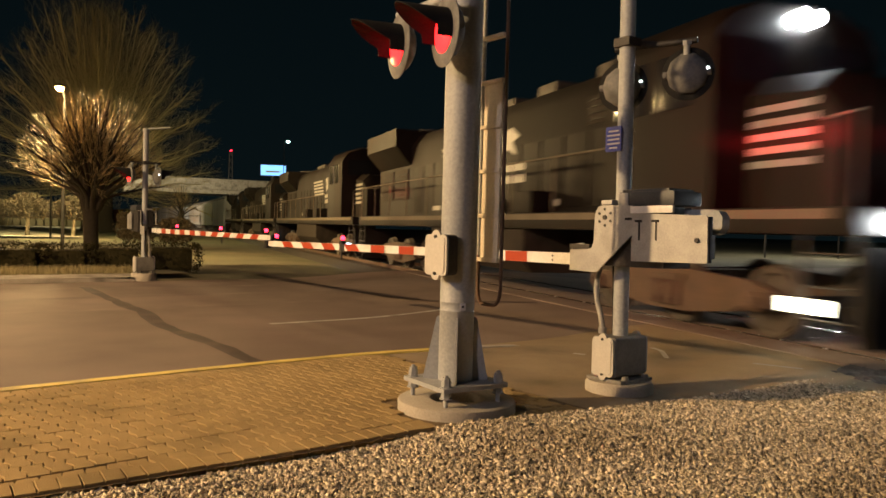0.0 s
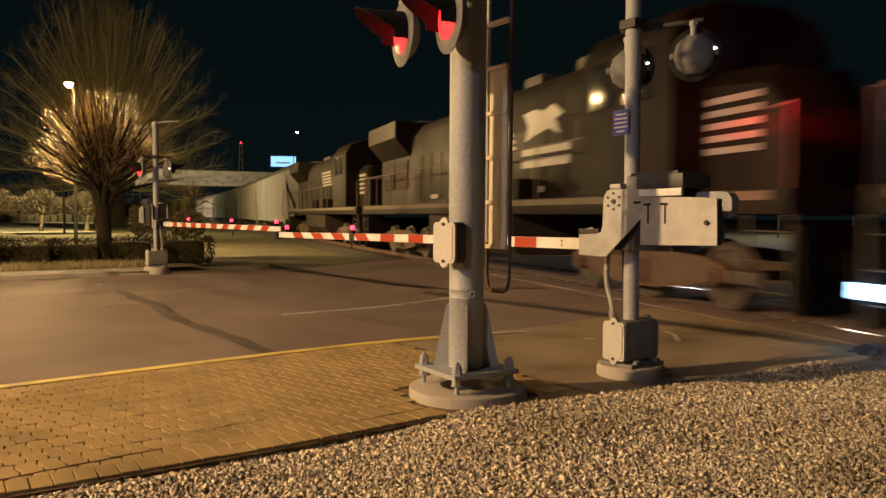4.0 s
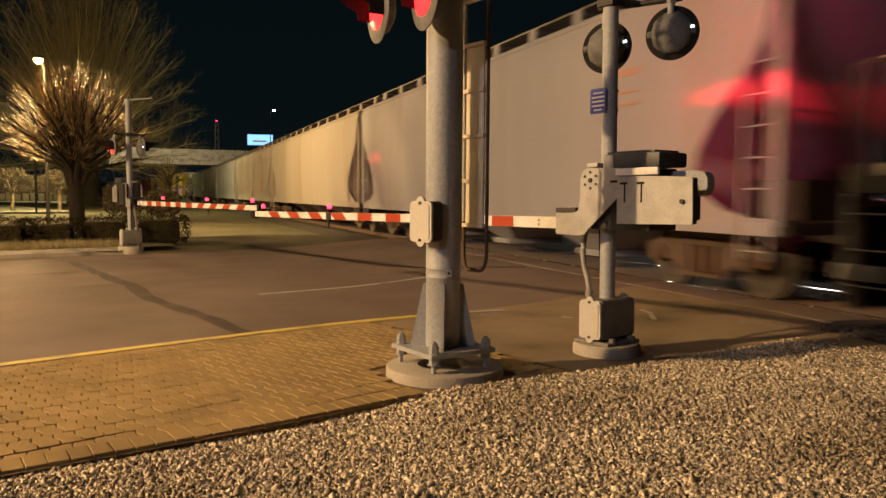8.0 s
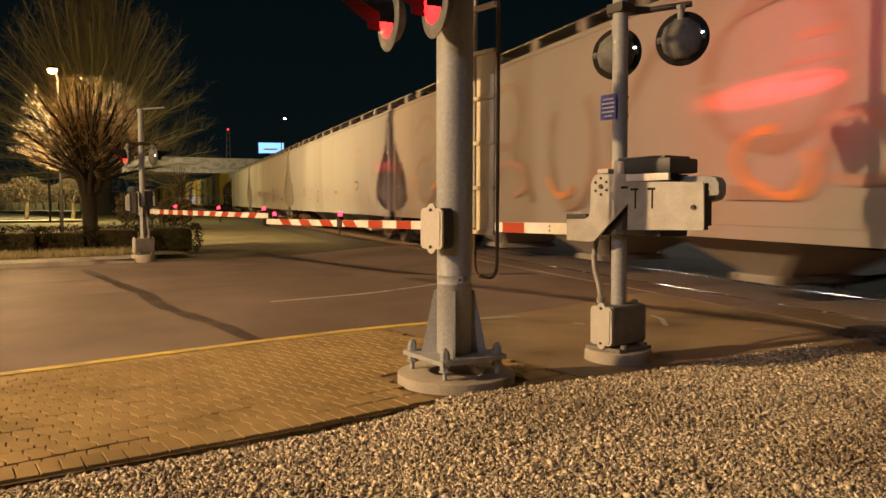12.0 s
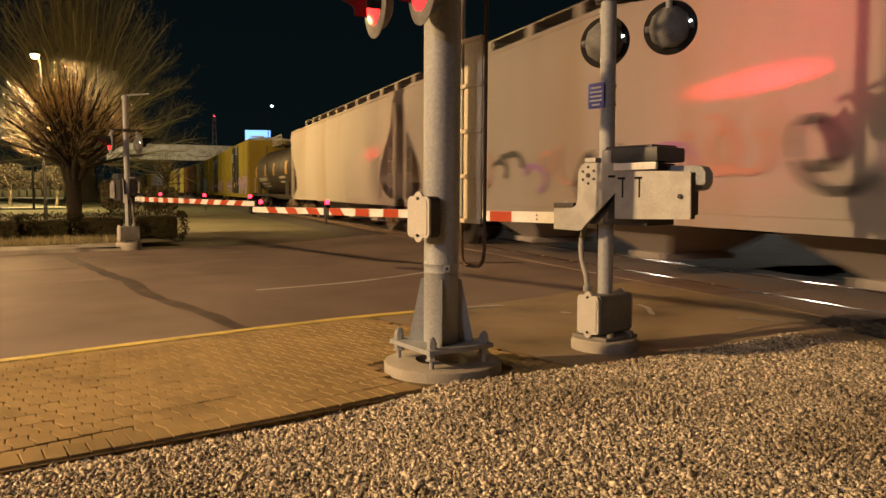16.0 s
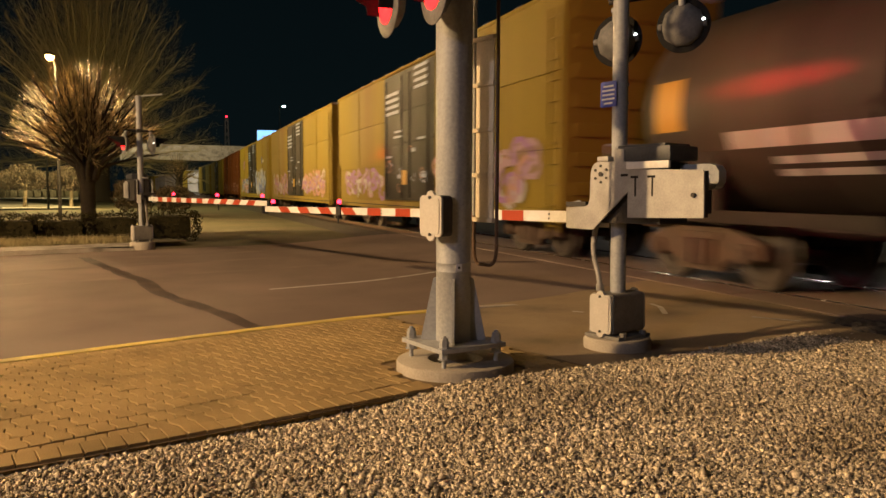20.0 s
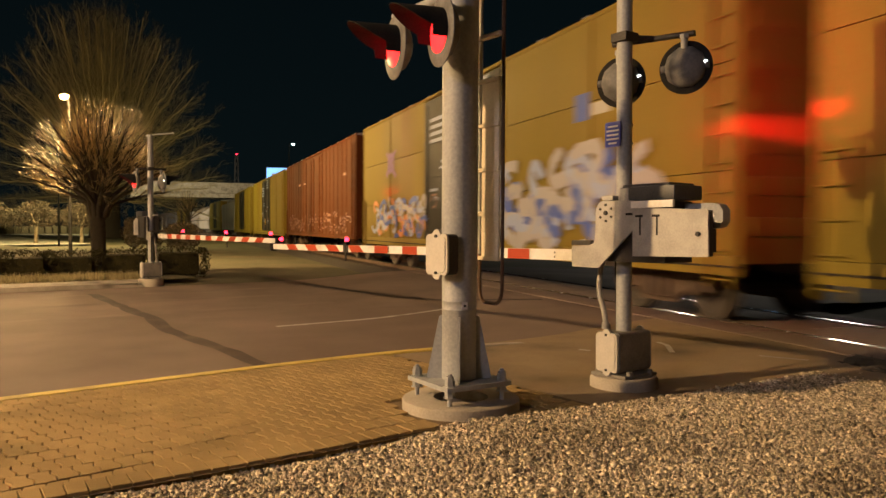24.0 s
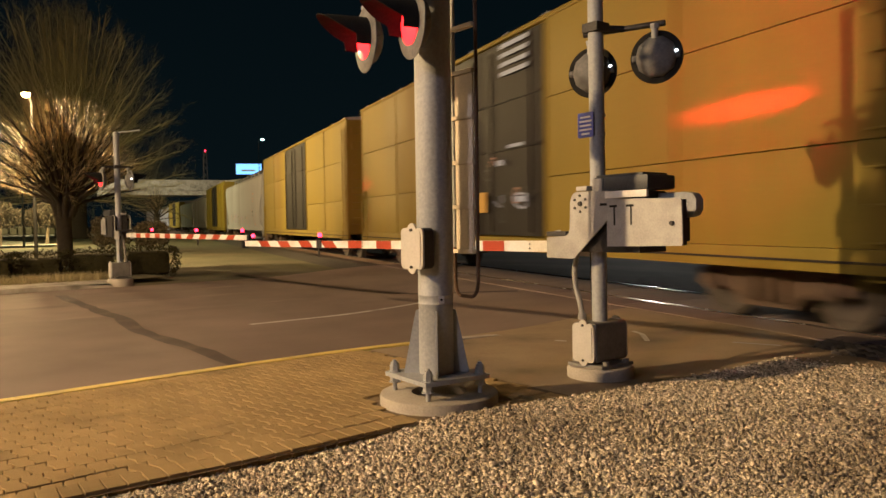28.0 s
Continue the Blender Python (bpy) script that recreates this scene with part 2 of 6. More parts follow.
def box(bm, x0, x1, y0, y1, z0, z1, bevel=0.0, m=None, mi=0):
    r = bmesh.ops.create_cube(bm, size=1.0)
    vs = r["verts"]
    for v in vs:
        v.co = Vector(((x0 + x1) / 2 + v.co.x * (x1 - x0), (y0 + y1) / 2 + v.co.y * (y1 - y0), (z0 + z1) / 2 + v.co.z * (z1 - z0)))
    if m is not None:
        bmesh.ops.transform(bm, matrix=m, verts=vs)
    fs = list({f for v in vs for f in v.link_faces})
    for f in fs:
        f.material_index = mi
    if bevel:
        es = list({e for v in vs for e in v.link_edges})
        bmesh.ops.bevel(bm, geom=es, offset=bevel, segments=2, affect="EDGES", profile=0.7)
    return bm


def rod(bm, p0, p1, r0, r1=None, seg=12, mi=0, caps=True):
    p0, p1 = Vector(p0), Vector(p1)
    d = p1 - p0
    m = Matrix.Translation((p0 + p1) / 2) @ d.to_track_quat("Z", "Y").to_matrix().to_4x4()
    r = bmesh.ops.create_cone(bm, cap_ends=caps, segments=seg, radius1=r0, radius2=r0 if r1 is None else r1, depth=d.length, matrix=m)
    for f in {f for v in r["verts"] for f in v.link_faces}:
        f.material_index = mi
    return bm


def pipe(bm, pts, r, seg=8):
    """A bent tube through the points."""
    pts = [Vector(p) for p in pts]
    rings = []
    for i, p in enumerate(pts):
        d = (pts[min(i + 1, len(pts) - 1)] - pts[max(i - 1, 0)]).normalized()
        q = d.to_track_quat("Z", "Y")
        rings.append([bm.verts.new(p + q @ Vector((r * math.cos(a), r * math.sin(a), 0))) for a in [2 * math.pi * k / seg for k in range(seg)]])
    for a, b in zip(rings, rings[1:]):
        for k in range(seg):
            bm.faces.new((a[k], a[(k + 1) % seg], b[(k + 1) % seg], b[k]))
    bm.faces.new(rings[0][::-1]), bm.faces.new(rings[-1])
    return bm


def bow(p0, p1, p2, n=10):
    p0, p1, p2 = Vector(p0), Vector(p1), Vector(p2)
    return [p0 * (1 - t) ** 2 + p1 * 2 * t * (1 - t) + p2 * t * t for t in [k / n for k in range(n + 1)]]


def lathe(bm, profile, m, seg=24):
    """Turns (radius, height) pairs about the z axis of m."""
    rings = []
    for r, z in profile:
        if r < 1e-6:
            rings.append([bm.verts.new(m @ Vector((0, 0, z)))])
        else:
            rings.append([bm.verts.new(m @ Vector((r * math.cos(2 * math.pi * k / seg), r * math.sin(2 * math.pi * k / seg), z))) for k in range(seg)])
    for a, b in zip(rings, rings[1:]):
        for k in range(seg):
            if len(a) == 1 and len(b) == 1:
                continue
            if len(a) == 1:
                bm.faces.new((a[0], b[k], b[(k + 1) % seg]))
            elif len(b) == 1:
                bm.faces.new((a[k], a[(k + 1) % seg], b[0]))
            else:
                bm.faces.new((a[k], a[(k + 1) % seg], b[(k + 1) % seg], b[k]))
    return bm


def prism(bm, outline, m, depth, mi=0):
    """A plate with the (x, y) outline in m's plane, depth thick along m's z."""
    a = [bm.verts.new(m @ Vector((x, y, 0))) for x, y in outline]
    b = [bm.verts.new(m @ Vector((x, y, depth))) for x, y in outline]
    fs = [bm.faces.new(a[::-1]), bm.faces.new(b)]
    for k in range(len(a)):
        fs.append(bm.faces.new((a[k], a[(k + 1) % len(a)], b[(k + 1) % len(a)], b[k])))
    for f in fs:
        f.material_index = mi
    return bm


def face_to(place, way, roll_up=(0, 0, 1)):
    """A pose at place whose z axis points along way and whose y axis is up."""
    z = Vector(way).normalized()
    x = Vector(roll_up).cross(z).normalized()
    y = z.cross(x)
    m = Matrix((x, y, z)).transposed().to_4x4()
    m.translation = Vector(place)
    return m


def soft_rect(w, h, r, n=4):
    out = []
    for cx, cy, a0 in ((w / 2 - r, h / 2 - r, 0), (-w / 2 + r, h / 2 - r, 90), (-w / 2 + r, -h / 2 + r, 180), (w / 2 - r, -h / 2 + r, 270)):
        for k in range(n + 1):
            a = radians(a0 + 90 * k / n)
            out.append((cx + r * math.cos(a), cy + r * math.sin(a)))
    return out


# ---- the ground ----
def smooth(a, b, v):
    t = min(1.0, max(0.0, (v - a) / (b - a)))
    return t * t * (3 - 2 * t)


KERB_Q, FAR_Q = 6.82, 18.65


def road_z(x):
    """The road rises towards the crossing and falls away behind it."""
    return -0.10 + 0.16 * smooth(2.6, 6.4, x) - 0.16 * smooth(9.6, 14.0, x)


def walk_z(x):
    return 0.08 * smooth(4.2, 6.5, x)


def sheet(name, q0, q1, s0, s1, ds, dq, zf, material, label, kind="structure", cut=None):
    """A sheet along the road, in cells of ds by dq."""
    bm = B()
    ns, nq = max(1, round((s1 - s0) / ds)), max(1, round((q1 - q0) / dq))
    grid = [[None] * (nq + 1) for _ in range(ns + 1)]
    for i in range(ns + 1):
        for j in range(nq + 1):
            p = across(s0 + (s1 - s0) * i / ns, q0 + (q1 - q0) * j / nq)
            grid[i][j] = bm.verts.new((p.x, p.y, zf(p.x, p.y)))
    for i in range(ns):
        for j in range(nq):
            c = [grid[i][j], grid[i + 1][j], grid[i + 1][j + 1], grid[i][j + 1]]
            bm.faces.new(c)
    ob = part(name, bm, material)
    return tagged(ob, label, "ground", "", kind)


bm = B()
box(bm, -600, 600, -600, 600, -0.6, -0.16)
tagged(part("ground", bm, LAWN), "dark winter grass and bare earth round the crossing", "ground", "", "structure")
sheet("road", KERB_Q, FAR_Q, -60, 60, 0.6, 1.2, lambda x, y: road_z(x), ASPHALT, "worn four-lane asphalt road over the crossing")
# the verge on this side: dirt and asphalt apron beside the pavers
sheet("apron", 1.2, KERB_Q, 4.4, 9.6, 0.3, 0.4, lambda x, y: walk_z(x) - 0.012 - 0.34 * smooth(6.1, 6.8, x) * smooth(5.9, 5.2, y), DIRT, "worn dirt and asphalt apron beside the tracks")


# kerbs
def kerb_bend(s):
    return -0.20 + 0.28 * smooth(-2.5, 3.9, s) - 0.34 * smooth(3.9, 7.0, s)


def kerb(name, q, s0, s1, out, material, label):
    bm = B()
    prof = [(0, -0.16), (0.15, -0.16), (0.15, -0.015), (0.135, 0.004), (0.02, 0.004), (0, -0.02)]
    n = round((s1 - s0) / 0.5)
    rings = []
    for i in range(n + 1):
        s = s0 + (s1 - s0) * i / n
        drop = -0.05 * smooth(s1 - 1.2, s1, s) * (material is CONCRETE)
        bend = kerb_bend(s)
        rings.append([bm.verts.new(across(s, q + out * (u - 0.15) + bend * (out > 0), z + drop)) for u, z in prof])
    for a, b in zip(rings, rings[1:]):
        for k in range(len(prof)):
            bm.faces.new((a[k], a[(k + 1) % len(prof)], b[(k + 1) % len(prof)], b[k]))
    bm.faces.new(rings[0]), bm.faces.new(rings[-1])
    return tagged(part(name, bm, material), label, "kerb", "", "structure")


kerb("kerb", KERB_Q + 0.05, -40, 5.0, 1, KERB_YELLOW, "concrete kerb with faded yellow paint")
kerb("kerb", KERB_Q + 0.05, 5.02, 6.9, 1, CONCRETE, "bare concrete kerb end running out at the crossing")
kerb("kerb", FAR_Q, -40, 5.0, -1, CONCRETE, "low pale concrete kerb on the far side")

# the far pavement, its verge and the parking ground behind
sheet("pavement", FAR_Q, FAR_Q + 1.5, -50, 5.5, 2, 1.5, lambda x, y: 0.0, CONCRETE, "pale concrete pavement across the road")
sheet("verge", FAR_Q + 1.5, 60, -60, 6.8, 4, 4, lambda x, y: -0.03, LAWN, "dark winter lawn behind the far pavement")
sheet("car_park", 34, 46, -60, -6, 4, 4, lambda x, y: 0.0, ASPHALT, "lit asphalt car park behind the hedge")


def strip(name, pts, width, material, label, lift=0.005, category="marking", zf=None):
    zf = zf or road_z
    """A thin painted or poured band that follows the surface."""
    bm = B()
    fine = []
    for a, b in zip(pts, pts[1:]):
        a, b = Vector(a), Vector(b)
        n = max(1, int((b - a).length / 0.35))
        fine += [a.lerp(b, k / n) for k in range(n)]
    fine.append(Vector(pts[-1]))
    rows = []
    rnd = random.Random(len(fine))
    for i, p in enumerate(fine):
        d = (fine[min(i + 1, len(fine) - 1)] - fine[max(0, i - 1)]).normalized()
        side = Vector((-d.y, d.x)) * width / 2
        j = 1 + rnd.uniform(-0.25, 0.25)
        rows.append([bm.verts.new((*(p + side * j), zf(p.x) + lift)), bm.verts.new((*(p - side * j), zf(p.x) + lift))])
    for a, b in zip(rows, rows[1:]):
        bm.faces.new((a[0], a[1], b[1], b[0]))
    return tagged(part(name, bm, material), label, category, "", "structure")


strip("dark_band", [(1.0, 7.62), (0.86, 8.1), (0.78, 8.35), (0.64, 9.0), (0.24, 10.2), (0.1, 10.6), (-0.10, 11.3), (-0.33, 12.86), (-0.62, 13.7), (-0.73, 14.2), (-1.37, 16.6), (-1.6, 17.6)], 0.21, TAR, "black tar seam poured across the asphalt")
# second band in the same dark tone, running parallel to the gates' arms
strip("dark_band", [(6.3, 12.2), (5.4, 12.7), (4.7, 13.3), (4.2, 14.5), (3.69, 16.86), (3.27, 18.8), (2.53, 23.0)], 0.24, TAR, "dark band across the road beside the crossing")
for k in range(6):
    a, b = across(4.4 - 12.2 * k + 0.2, 10.2), across(4.4 - 12.2 * k + 3.4, 10.2)
    strip("lane_dash", [a.xy, b.xy], 0.11, PAINT_WHITE, "worn white lane dash")


for q, w, s1 in ((12.9, 0.30, 7.0), (14.9, 0.34, 9.0), (16.7, 0.26, 8.0), (17.6, 0.12, 5.0)):
    strip("worn_band", [across(-30, q).xy, across(-6, q + 0.1).xy, across(s1, q).xy], w, POLISHED, "pale worn band along a lane", 0.004)
for pts in ([(5.70, 6.18), (5.93, 5.76)], [(5.33, 7.4), (5.3, 7.18)], [(5.3, 7.18), (5.09, 6.8)], [(4.3, 7.42), (4.38, 7.31)]):
    strip("chalk_mark", pts, 0.05, PAINT_WHITE, "short faded white survey mark", 0.004, "marking", lambda x: walk_z(x) - 0.012)


# ---- the tracks ----
def track(d):
    """Place and heading of the track d metres up the line; far off it bends to the left."""
    r, d0 = 900.0, 85.0
    if d <= d0:
        return Vector((TRACK_X, d, RAIL_Z)), 0.0
    a = (d - d0) / r
    return Vector((TRACK_X - r * (1 - math.cos(a)), d0 + r * math.sin(a), RAIL_Z)), math.degrees(a)


def along(name, prof, d0, d1, step, material, label, category, off=0.0, kind="structure"):
    """A profile (x, z) drawn along the track."""
    bm = B()
    rings = []
    n = round((d1 - d0) / step)
    for i in range(n + 1):
        p, h = track(d0 + (d1 - d0) * i / n)
        m = Matrix.Translation(p) @ pose(0, 0, 0, 0, 0, h)
        rings.append([bm.verts.new(m @ Vector((x + off, 0, z))) for x, z in prof])
    for a, b in zip(rings, rings[1:]):
        for k in range(len(prof)):
            bm.faces.new((a[k], a[(k + 1) % len(prof)], b[(k + 1) % len(prof)], b[k]))
    bm.faces.new(rings[0]), bm.faces.new(rings[-1])
    return tagged(part(name, bm, material), label, category, "", kind)


RAIL_SIDE = [(-0.07, -0.17), (0.07, -0.17), (0.07, -0.155), (0.012, -0.13), (0.012, -0.045), (0.036, -0.03), (0.036, -0.004), (-0.036, -0.004), (-0.036, -0.03), (-0.012, -0.045), (-0.012, -0.13), (-0.07, -0.155)]
RAIL_HEAD = [(-0.035, -0.006), (0.035, -0.006), (0.03, 0.002), (-0.03, 0.002)]
for sx in (-1, 1):
    x = sx * (GAUGE / 2 + 0.036)
    rail = along("rail", RAIL_SIDE, -60, 460, 5, RUST, "steel rail with a bright worn head", "rail", x)
    along("rail_head", RAIL_HEAD, -60, 460, 5, RAIL_TOP, "", "", x).parent = rail
BED = [(-2.4, -0.30), (2.4, -0.30), (1.6, -0.13), (-1.6, -0.13)]
along("trackbed", BED, -60, 5.5, 3, BALLAST, "dark crushed-stone trackbed", "trackbed", 0, "structure")
along("trackbed", BED, 20.4, 460, 5, BALLAST, "dark crushed-stone trackbed", "trackbed", 0, "structure")
tie = B()
box(tie, -1.3, 1.3, -0.115, 0.115, -0.26, -0.115, 0.012)
TIE = mesh_of("tie", tie, mat("tie_wood", (0.04, 0.03, 0.024), (0.09, 0.07, 0.055), 6, 0.9, 0, 0.5, 40))
bed = bpy.data.objects["trackbed"]
for d in [k * 0.55 for k in range(-14, 10)] + [20.8 + k * 0.55 for k in range(40)]:
    o = part("tie", TIE, None, bed)
    o.matrix_world = Matrix.Translation(track(d)[0])
# crossing panels between and beside the rails
cross = thing("crossing_panels", Matrix(), "asphalt and concrete crossing panels between the rails", "crossing", "", "structure")
for d in [5.5 + 2.0 * k for k in range(8)]:
    for x0, x1 in ((-1.45, -0.80), (-0.66, 0.66), (0.80, 1.45)):
        bm = B()
        box(bm, TRACK_X + x0, TRACK_X + x1, d + 0.008, d + 1.992, -0.12, RAIL_Z - 0.006, 0.01)
        part("panel", bm, ASPHALT, cross)


# ---- signals ----
def box_cover(bm, w, h, t, m):
    """A cast cover with rounded corners and a round lug above and below."""
    prism(bm, soft_rect(w, h, w * 0.16), m, t)
    for sy in (-1, 1):
        lug = [(w * 0.2 * math.cos(a), sy * (h * 0.5 - 0.02) + sy * (0.055 * abs(math.sin(a))) ) for a in [math.pi * k / 8 for k in range(9)]]
        if sy < 0:
            lug = lug[::-1]
        prism(bm, lug, m @ Matrix.Translation((0, 0, 0.002)), t)
    prism(bm, soft_rect(w * 0.82, h * 0.86, w * 0.1), m @ Matrix.Translation((0, 0, t)), 0.006)
    return bm


def signal_head(owner, place, way, lit, hood_label="black metal hood", size=1.0):
    """A flasher: background disc, black or greyed as if catching light, bell-shaped housing behind, lens and long hood
    in front.
    """
    m = face_to(place, way) @ Matrix.Scale(size, 4)
    bm = B()
    lathe(bm, [(0, -0.006), (0.235, -0.006), (0.25, -0.002), (0.25, 0.004), (0.235, 0.012), (0, 0.012)], m, 40)
    # black disc coloured grey on lit heads, for the street light it catches
    disc = part("background_disc", bm, DISC if lit else BLACK, owner, "round background disc, black or greyed as if catching light")
    bm = B()
    lathe(bm, [(0.198, -0.007), (0.198, -0.03), (0.178, -0.065), (0.11, -0.105), (0.05, -0.118), (0, -0.12)], m, 10)
    for sx in (-1, 1):
        rod(bm, m @ Vector((sx * 0.19, 0, -0.02)), m @ Vector((sx * 0.225, 0, -0.02)), 0.03, None, 8)
    part("housing", bm, DISC, disc, "grey cast lamp housing")
    bm = B()
    rod(bm, m @ Vector((0, 0.165, -0.05)), m @ Vector((0, 0.27, -0.05)), 0.028, None, 10)
    rod(bm, m @ Vector((0, 0.26, -0.05)), m @ Vector((0, 0.30, -0.05)), 0.04, None, 6)
    part("yoke", bm, GALV, disc)
    bm = B()
    lathe(bm, [(0.014, 0), (0.014, 0.008), (0, 0.014)], face_to(m @ Vector((-0.19, 0.03, -0.03)), m.to_3x3() @ Vector((-0.8, 0, -0.6))), 10)
    part("side_light", bm, SIDE_GLOW, disc, "tiny white side light")
    bm = B()
    lathe(bm, [(0.15, 0.013), (0.15, 0.022), (0.1, 0.04), (0, 0.05)], m, 28)
    part("lens", bm, RED_GLOW if lit else RED_LIT, disc, "red lens, alight" if lit else "red lens")
    bm = B()
    n = 18
    rows = []
    for k in range(n + 1):
        a = radians(-25 + 230 * k / n)
        reach = 0.12 + 0.26 * max(0.0, math.sin(a)) ** 0.8
        ca, sa = math.cos(a), math.sin(a)
        rows.append([bm.verts.new(m @ Vector((r * ca, r * sa, z))) for r, z in ((0.165, 0.012), (0.158, reach), (0.152, reach), (0.159, 0.012))])
    for a, b in zip(rows, rows[1:]):
        for k in range(4):
            bm.faces.new((a[k], a[(k + 1) % 4], b[(k + 1) % 4], b[k]))
    part("hood", bm, BLACK, disc, hood_label)
    return disc


def cantilever_mast():
    o = thing("signal_mast", Matrix.Translation((2.05, 5.325, 0)) @ pose(0, 0, 0, 0, 0, ROAD), "thick galvanised steel signal mast bolted to a round concrete footing", "signal mast")
    bm = B()
    lathe(bm, [(0, -0.1), (0.45, -0.1), (0.45, 0.045), (0.445, 0.058), (0.43, 0.066), (0.21, 0.066), (0.20, 0.0), (0, 0.0)], Matrix.Translation((0.02, 0, 0)), 56)
    part("footing", bm, CONCRETE, o, "round concrete footing")
    bm = B()
    lathe(bm, [(0.115, 0.21), (0.131, 0.21), (0.131, 0.735), (0.1325, 0.737), (0.1325, 0.742), (0.131, 0.744), (0.131, 0.80), (0.1325, 0.802), (0.1325, 0.807), (0.131, 0.809), (0.132, 1.0), (0.137, 1.02), (0.137, 6.2), (0.1, 6.26), (0, 6.28)], Matrix(), 40)
    part("mast", bm, GALV, o, "thick galvanised steel tube")
    turn = pose(0, 0, 0, 0, 0, -4.5)
    bm = B()
    prism(bm, soft_rect(0.58, 0.58, 0.015, 2), turn @ Matrix.Translation((0, 0, 0.178)), 0.032)
    part("base_plate", bm, GALV, o, "square galvanised base plate")
    for k in range(4):
        a = radians(45 + 90 * k)
        c = turn @ Vector((0.33 * math.cos(a), 0.33 * math.sin(a), 0))
        bm = B()
        rod(bm, c + Vector((0, 0, 0.03)), c + Vector((0, 0, 0.30)), 0.018, 0.016, 10)
        for z0, z1, r in ((0.135, 0.178, 0.036), (0.217, 0.262, 0.036), (0.262, 0.284, 0.03)):
            rod(bm, c + Vector((0, 0, z0)), c + Vector((0, 0, z1)), r, None, 6)
        rod(bm, c + Vector((0, 0, 0.21)), c + Vector((0, 0, 0.217)), 0.048, None, 14)
        rod(bm, c + Vector((0, 0, 0.128)), c + Vector((0, 0, 0.135)), 0.046, None, 14)
        part("anchor_bolt", bm, GALV, o)
        a = radians(90 * k + 56.5)
        d = turn @ Vector((math.cos(a), math.sin(a), 0))
        bm = B()
        m = Matrix((d, Vector((0, 0, 1)), d.cross(Vector((0, 0, 1))))).transposed().to_4x4() @ Matrix.Translation((0, 0, -0.008))
        prism(bm, [(0.125, 0.211), (0.245, 0.211), (0.245, 0.23), (0.155, 0.675), (0.145, 0.69), (0.125, 0.69)], m, 0.016)
        part("stiffener", bm, GALV, o)
    # the cable box on the mast and a small tag
    bm = B()
    way = Vector((-1, -0.1, 0)).normalized()
    m = face_to(way * 0.135 + Vector((0, -0.02, 1.16)), way)
    prism(bm, soft_rect(0.22, 0.30, 0.04), m, 0.10)
    cb = part("cable_box", bm, DARK, o, "cast cable box on the mast")
    bm = B()
    box_cover(bm, 0.235, 0.30, 0.018, m @ Matrix.Translation((0, 0, 0.10)))
    part("cover", bm, CAST, cb, "pale cast cover")
    for sy in (-1, 1):
        bm = B()
        c = m @ Vector((0, sy * 0.135, 0.118))
        rod(bm, c, c + way * 0.015, 0.012, None, 6)
        part("bolt", bm, DARK, cb)
    bm = B()
    way = Vector((-0.35, -0.94, 0)).normalized()
    m = face_to(way * 0.132 + Vector((0, 0, 0.775)), way)
    prism(bm, soft_rect(0.045, 0.055, 0.004, 2), m, 0.004)
    tag = part("tag", bm, SIGN_W, o, "small white tag")
    bm = B()
    prism(bm, soft_rect(0.018, 0.018, 0.008), m @ Matrix.Translation((0, 0, 0.004)), 0.004)
    part("hole", bm, BLACK, tag)
    # ladder with a climb guard behind the mast
    x, y0, y1 = 0.29, -0.14, 0.11
    lad = B()
    rod(lad, (x, y1, 1.15), (x, y1, 6.0), 0.016, None, 8)
    part("ladder_rail", lad, GALV, o)
    lad = B()
    pipe(lad, [(x, y0 - 0.02, 6.0), (x, y0 - 0.02, 0.92)] + bow((x, y0 - 0.02, 0.92), (x, y0 - 0.02, 0.78), (x, y0 + 0.06, 0.77), 6)[1:] + bow((x, y1 - 0.06, 0.77), (x, y1, 0.78), (x, y1, 0.92), 6) + [(x, y1, 1.15)], 0.014, 8)
    part("ladder_rail", lad, RUST, o, "dark bent ladder rail")
    for k in range(15):
        bm = B()
        z = 1.12 + 0.345 * k
        box(bm, x - 0.03, x + 0.02, y0, y1 + 0.01, z - 0.016, z + 0.016, 0.004)
        part("rung", bm, BEIGE, o)
    bm = B()
    box(bm, x - 0.012, x + 0.004, y0 + 0.012, y1 - 0.03, 1.1, 2.50, 0.003)
    part("climb_guard", bm, BEIGE, o, "pale sheet-metal climb guard")
    for z in (3.01,):
        for dy in (0.41, -0.18):
            d = signal_head(o, (-0.32, dy, 2.75), (-1, 0.26, 0), True)
        bm = B()
        rod(bm, (-0.27, -0.25, z), (-0.27, 0.5, z), 0.03, None, 12)
        rod(bm, (-0.27, 0, z), (0, 0, z), 0.04, None, 12)
        part("crossarm", bm, GALV, o)
    return o


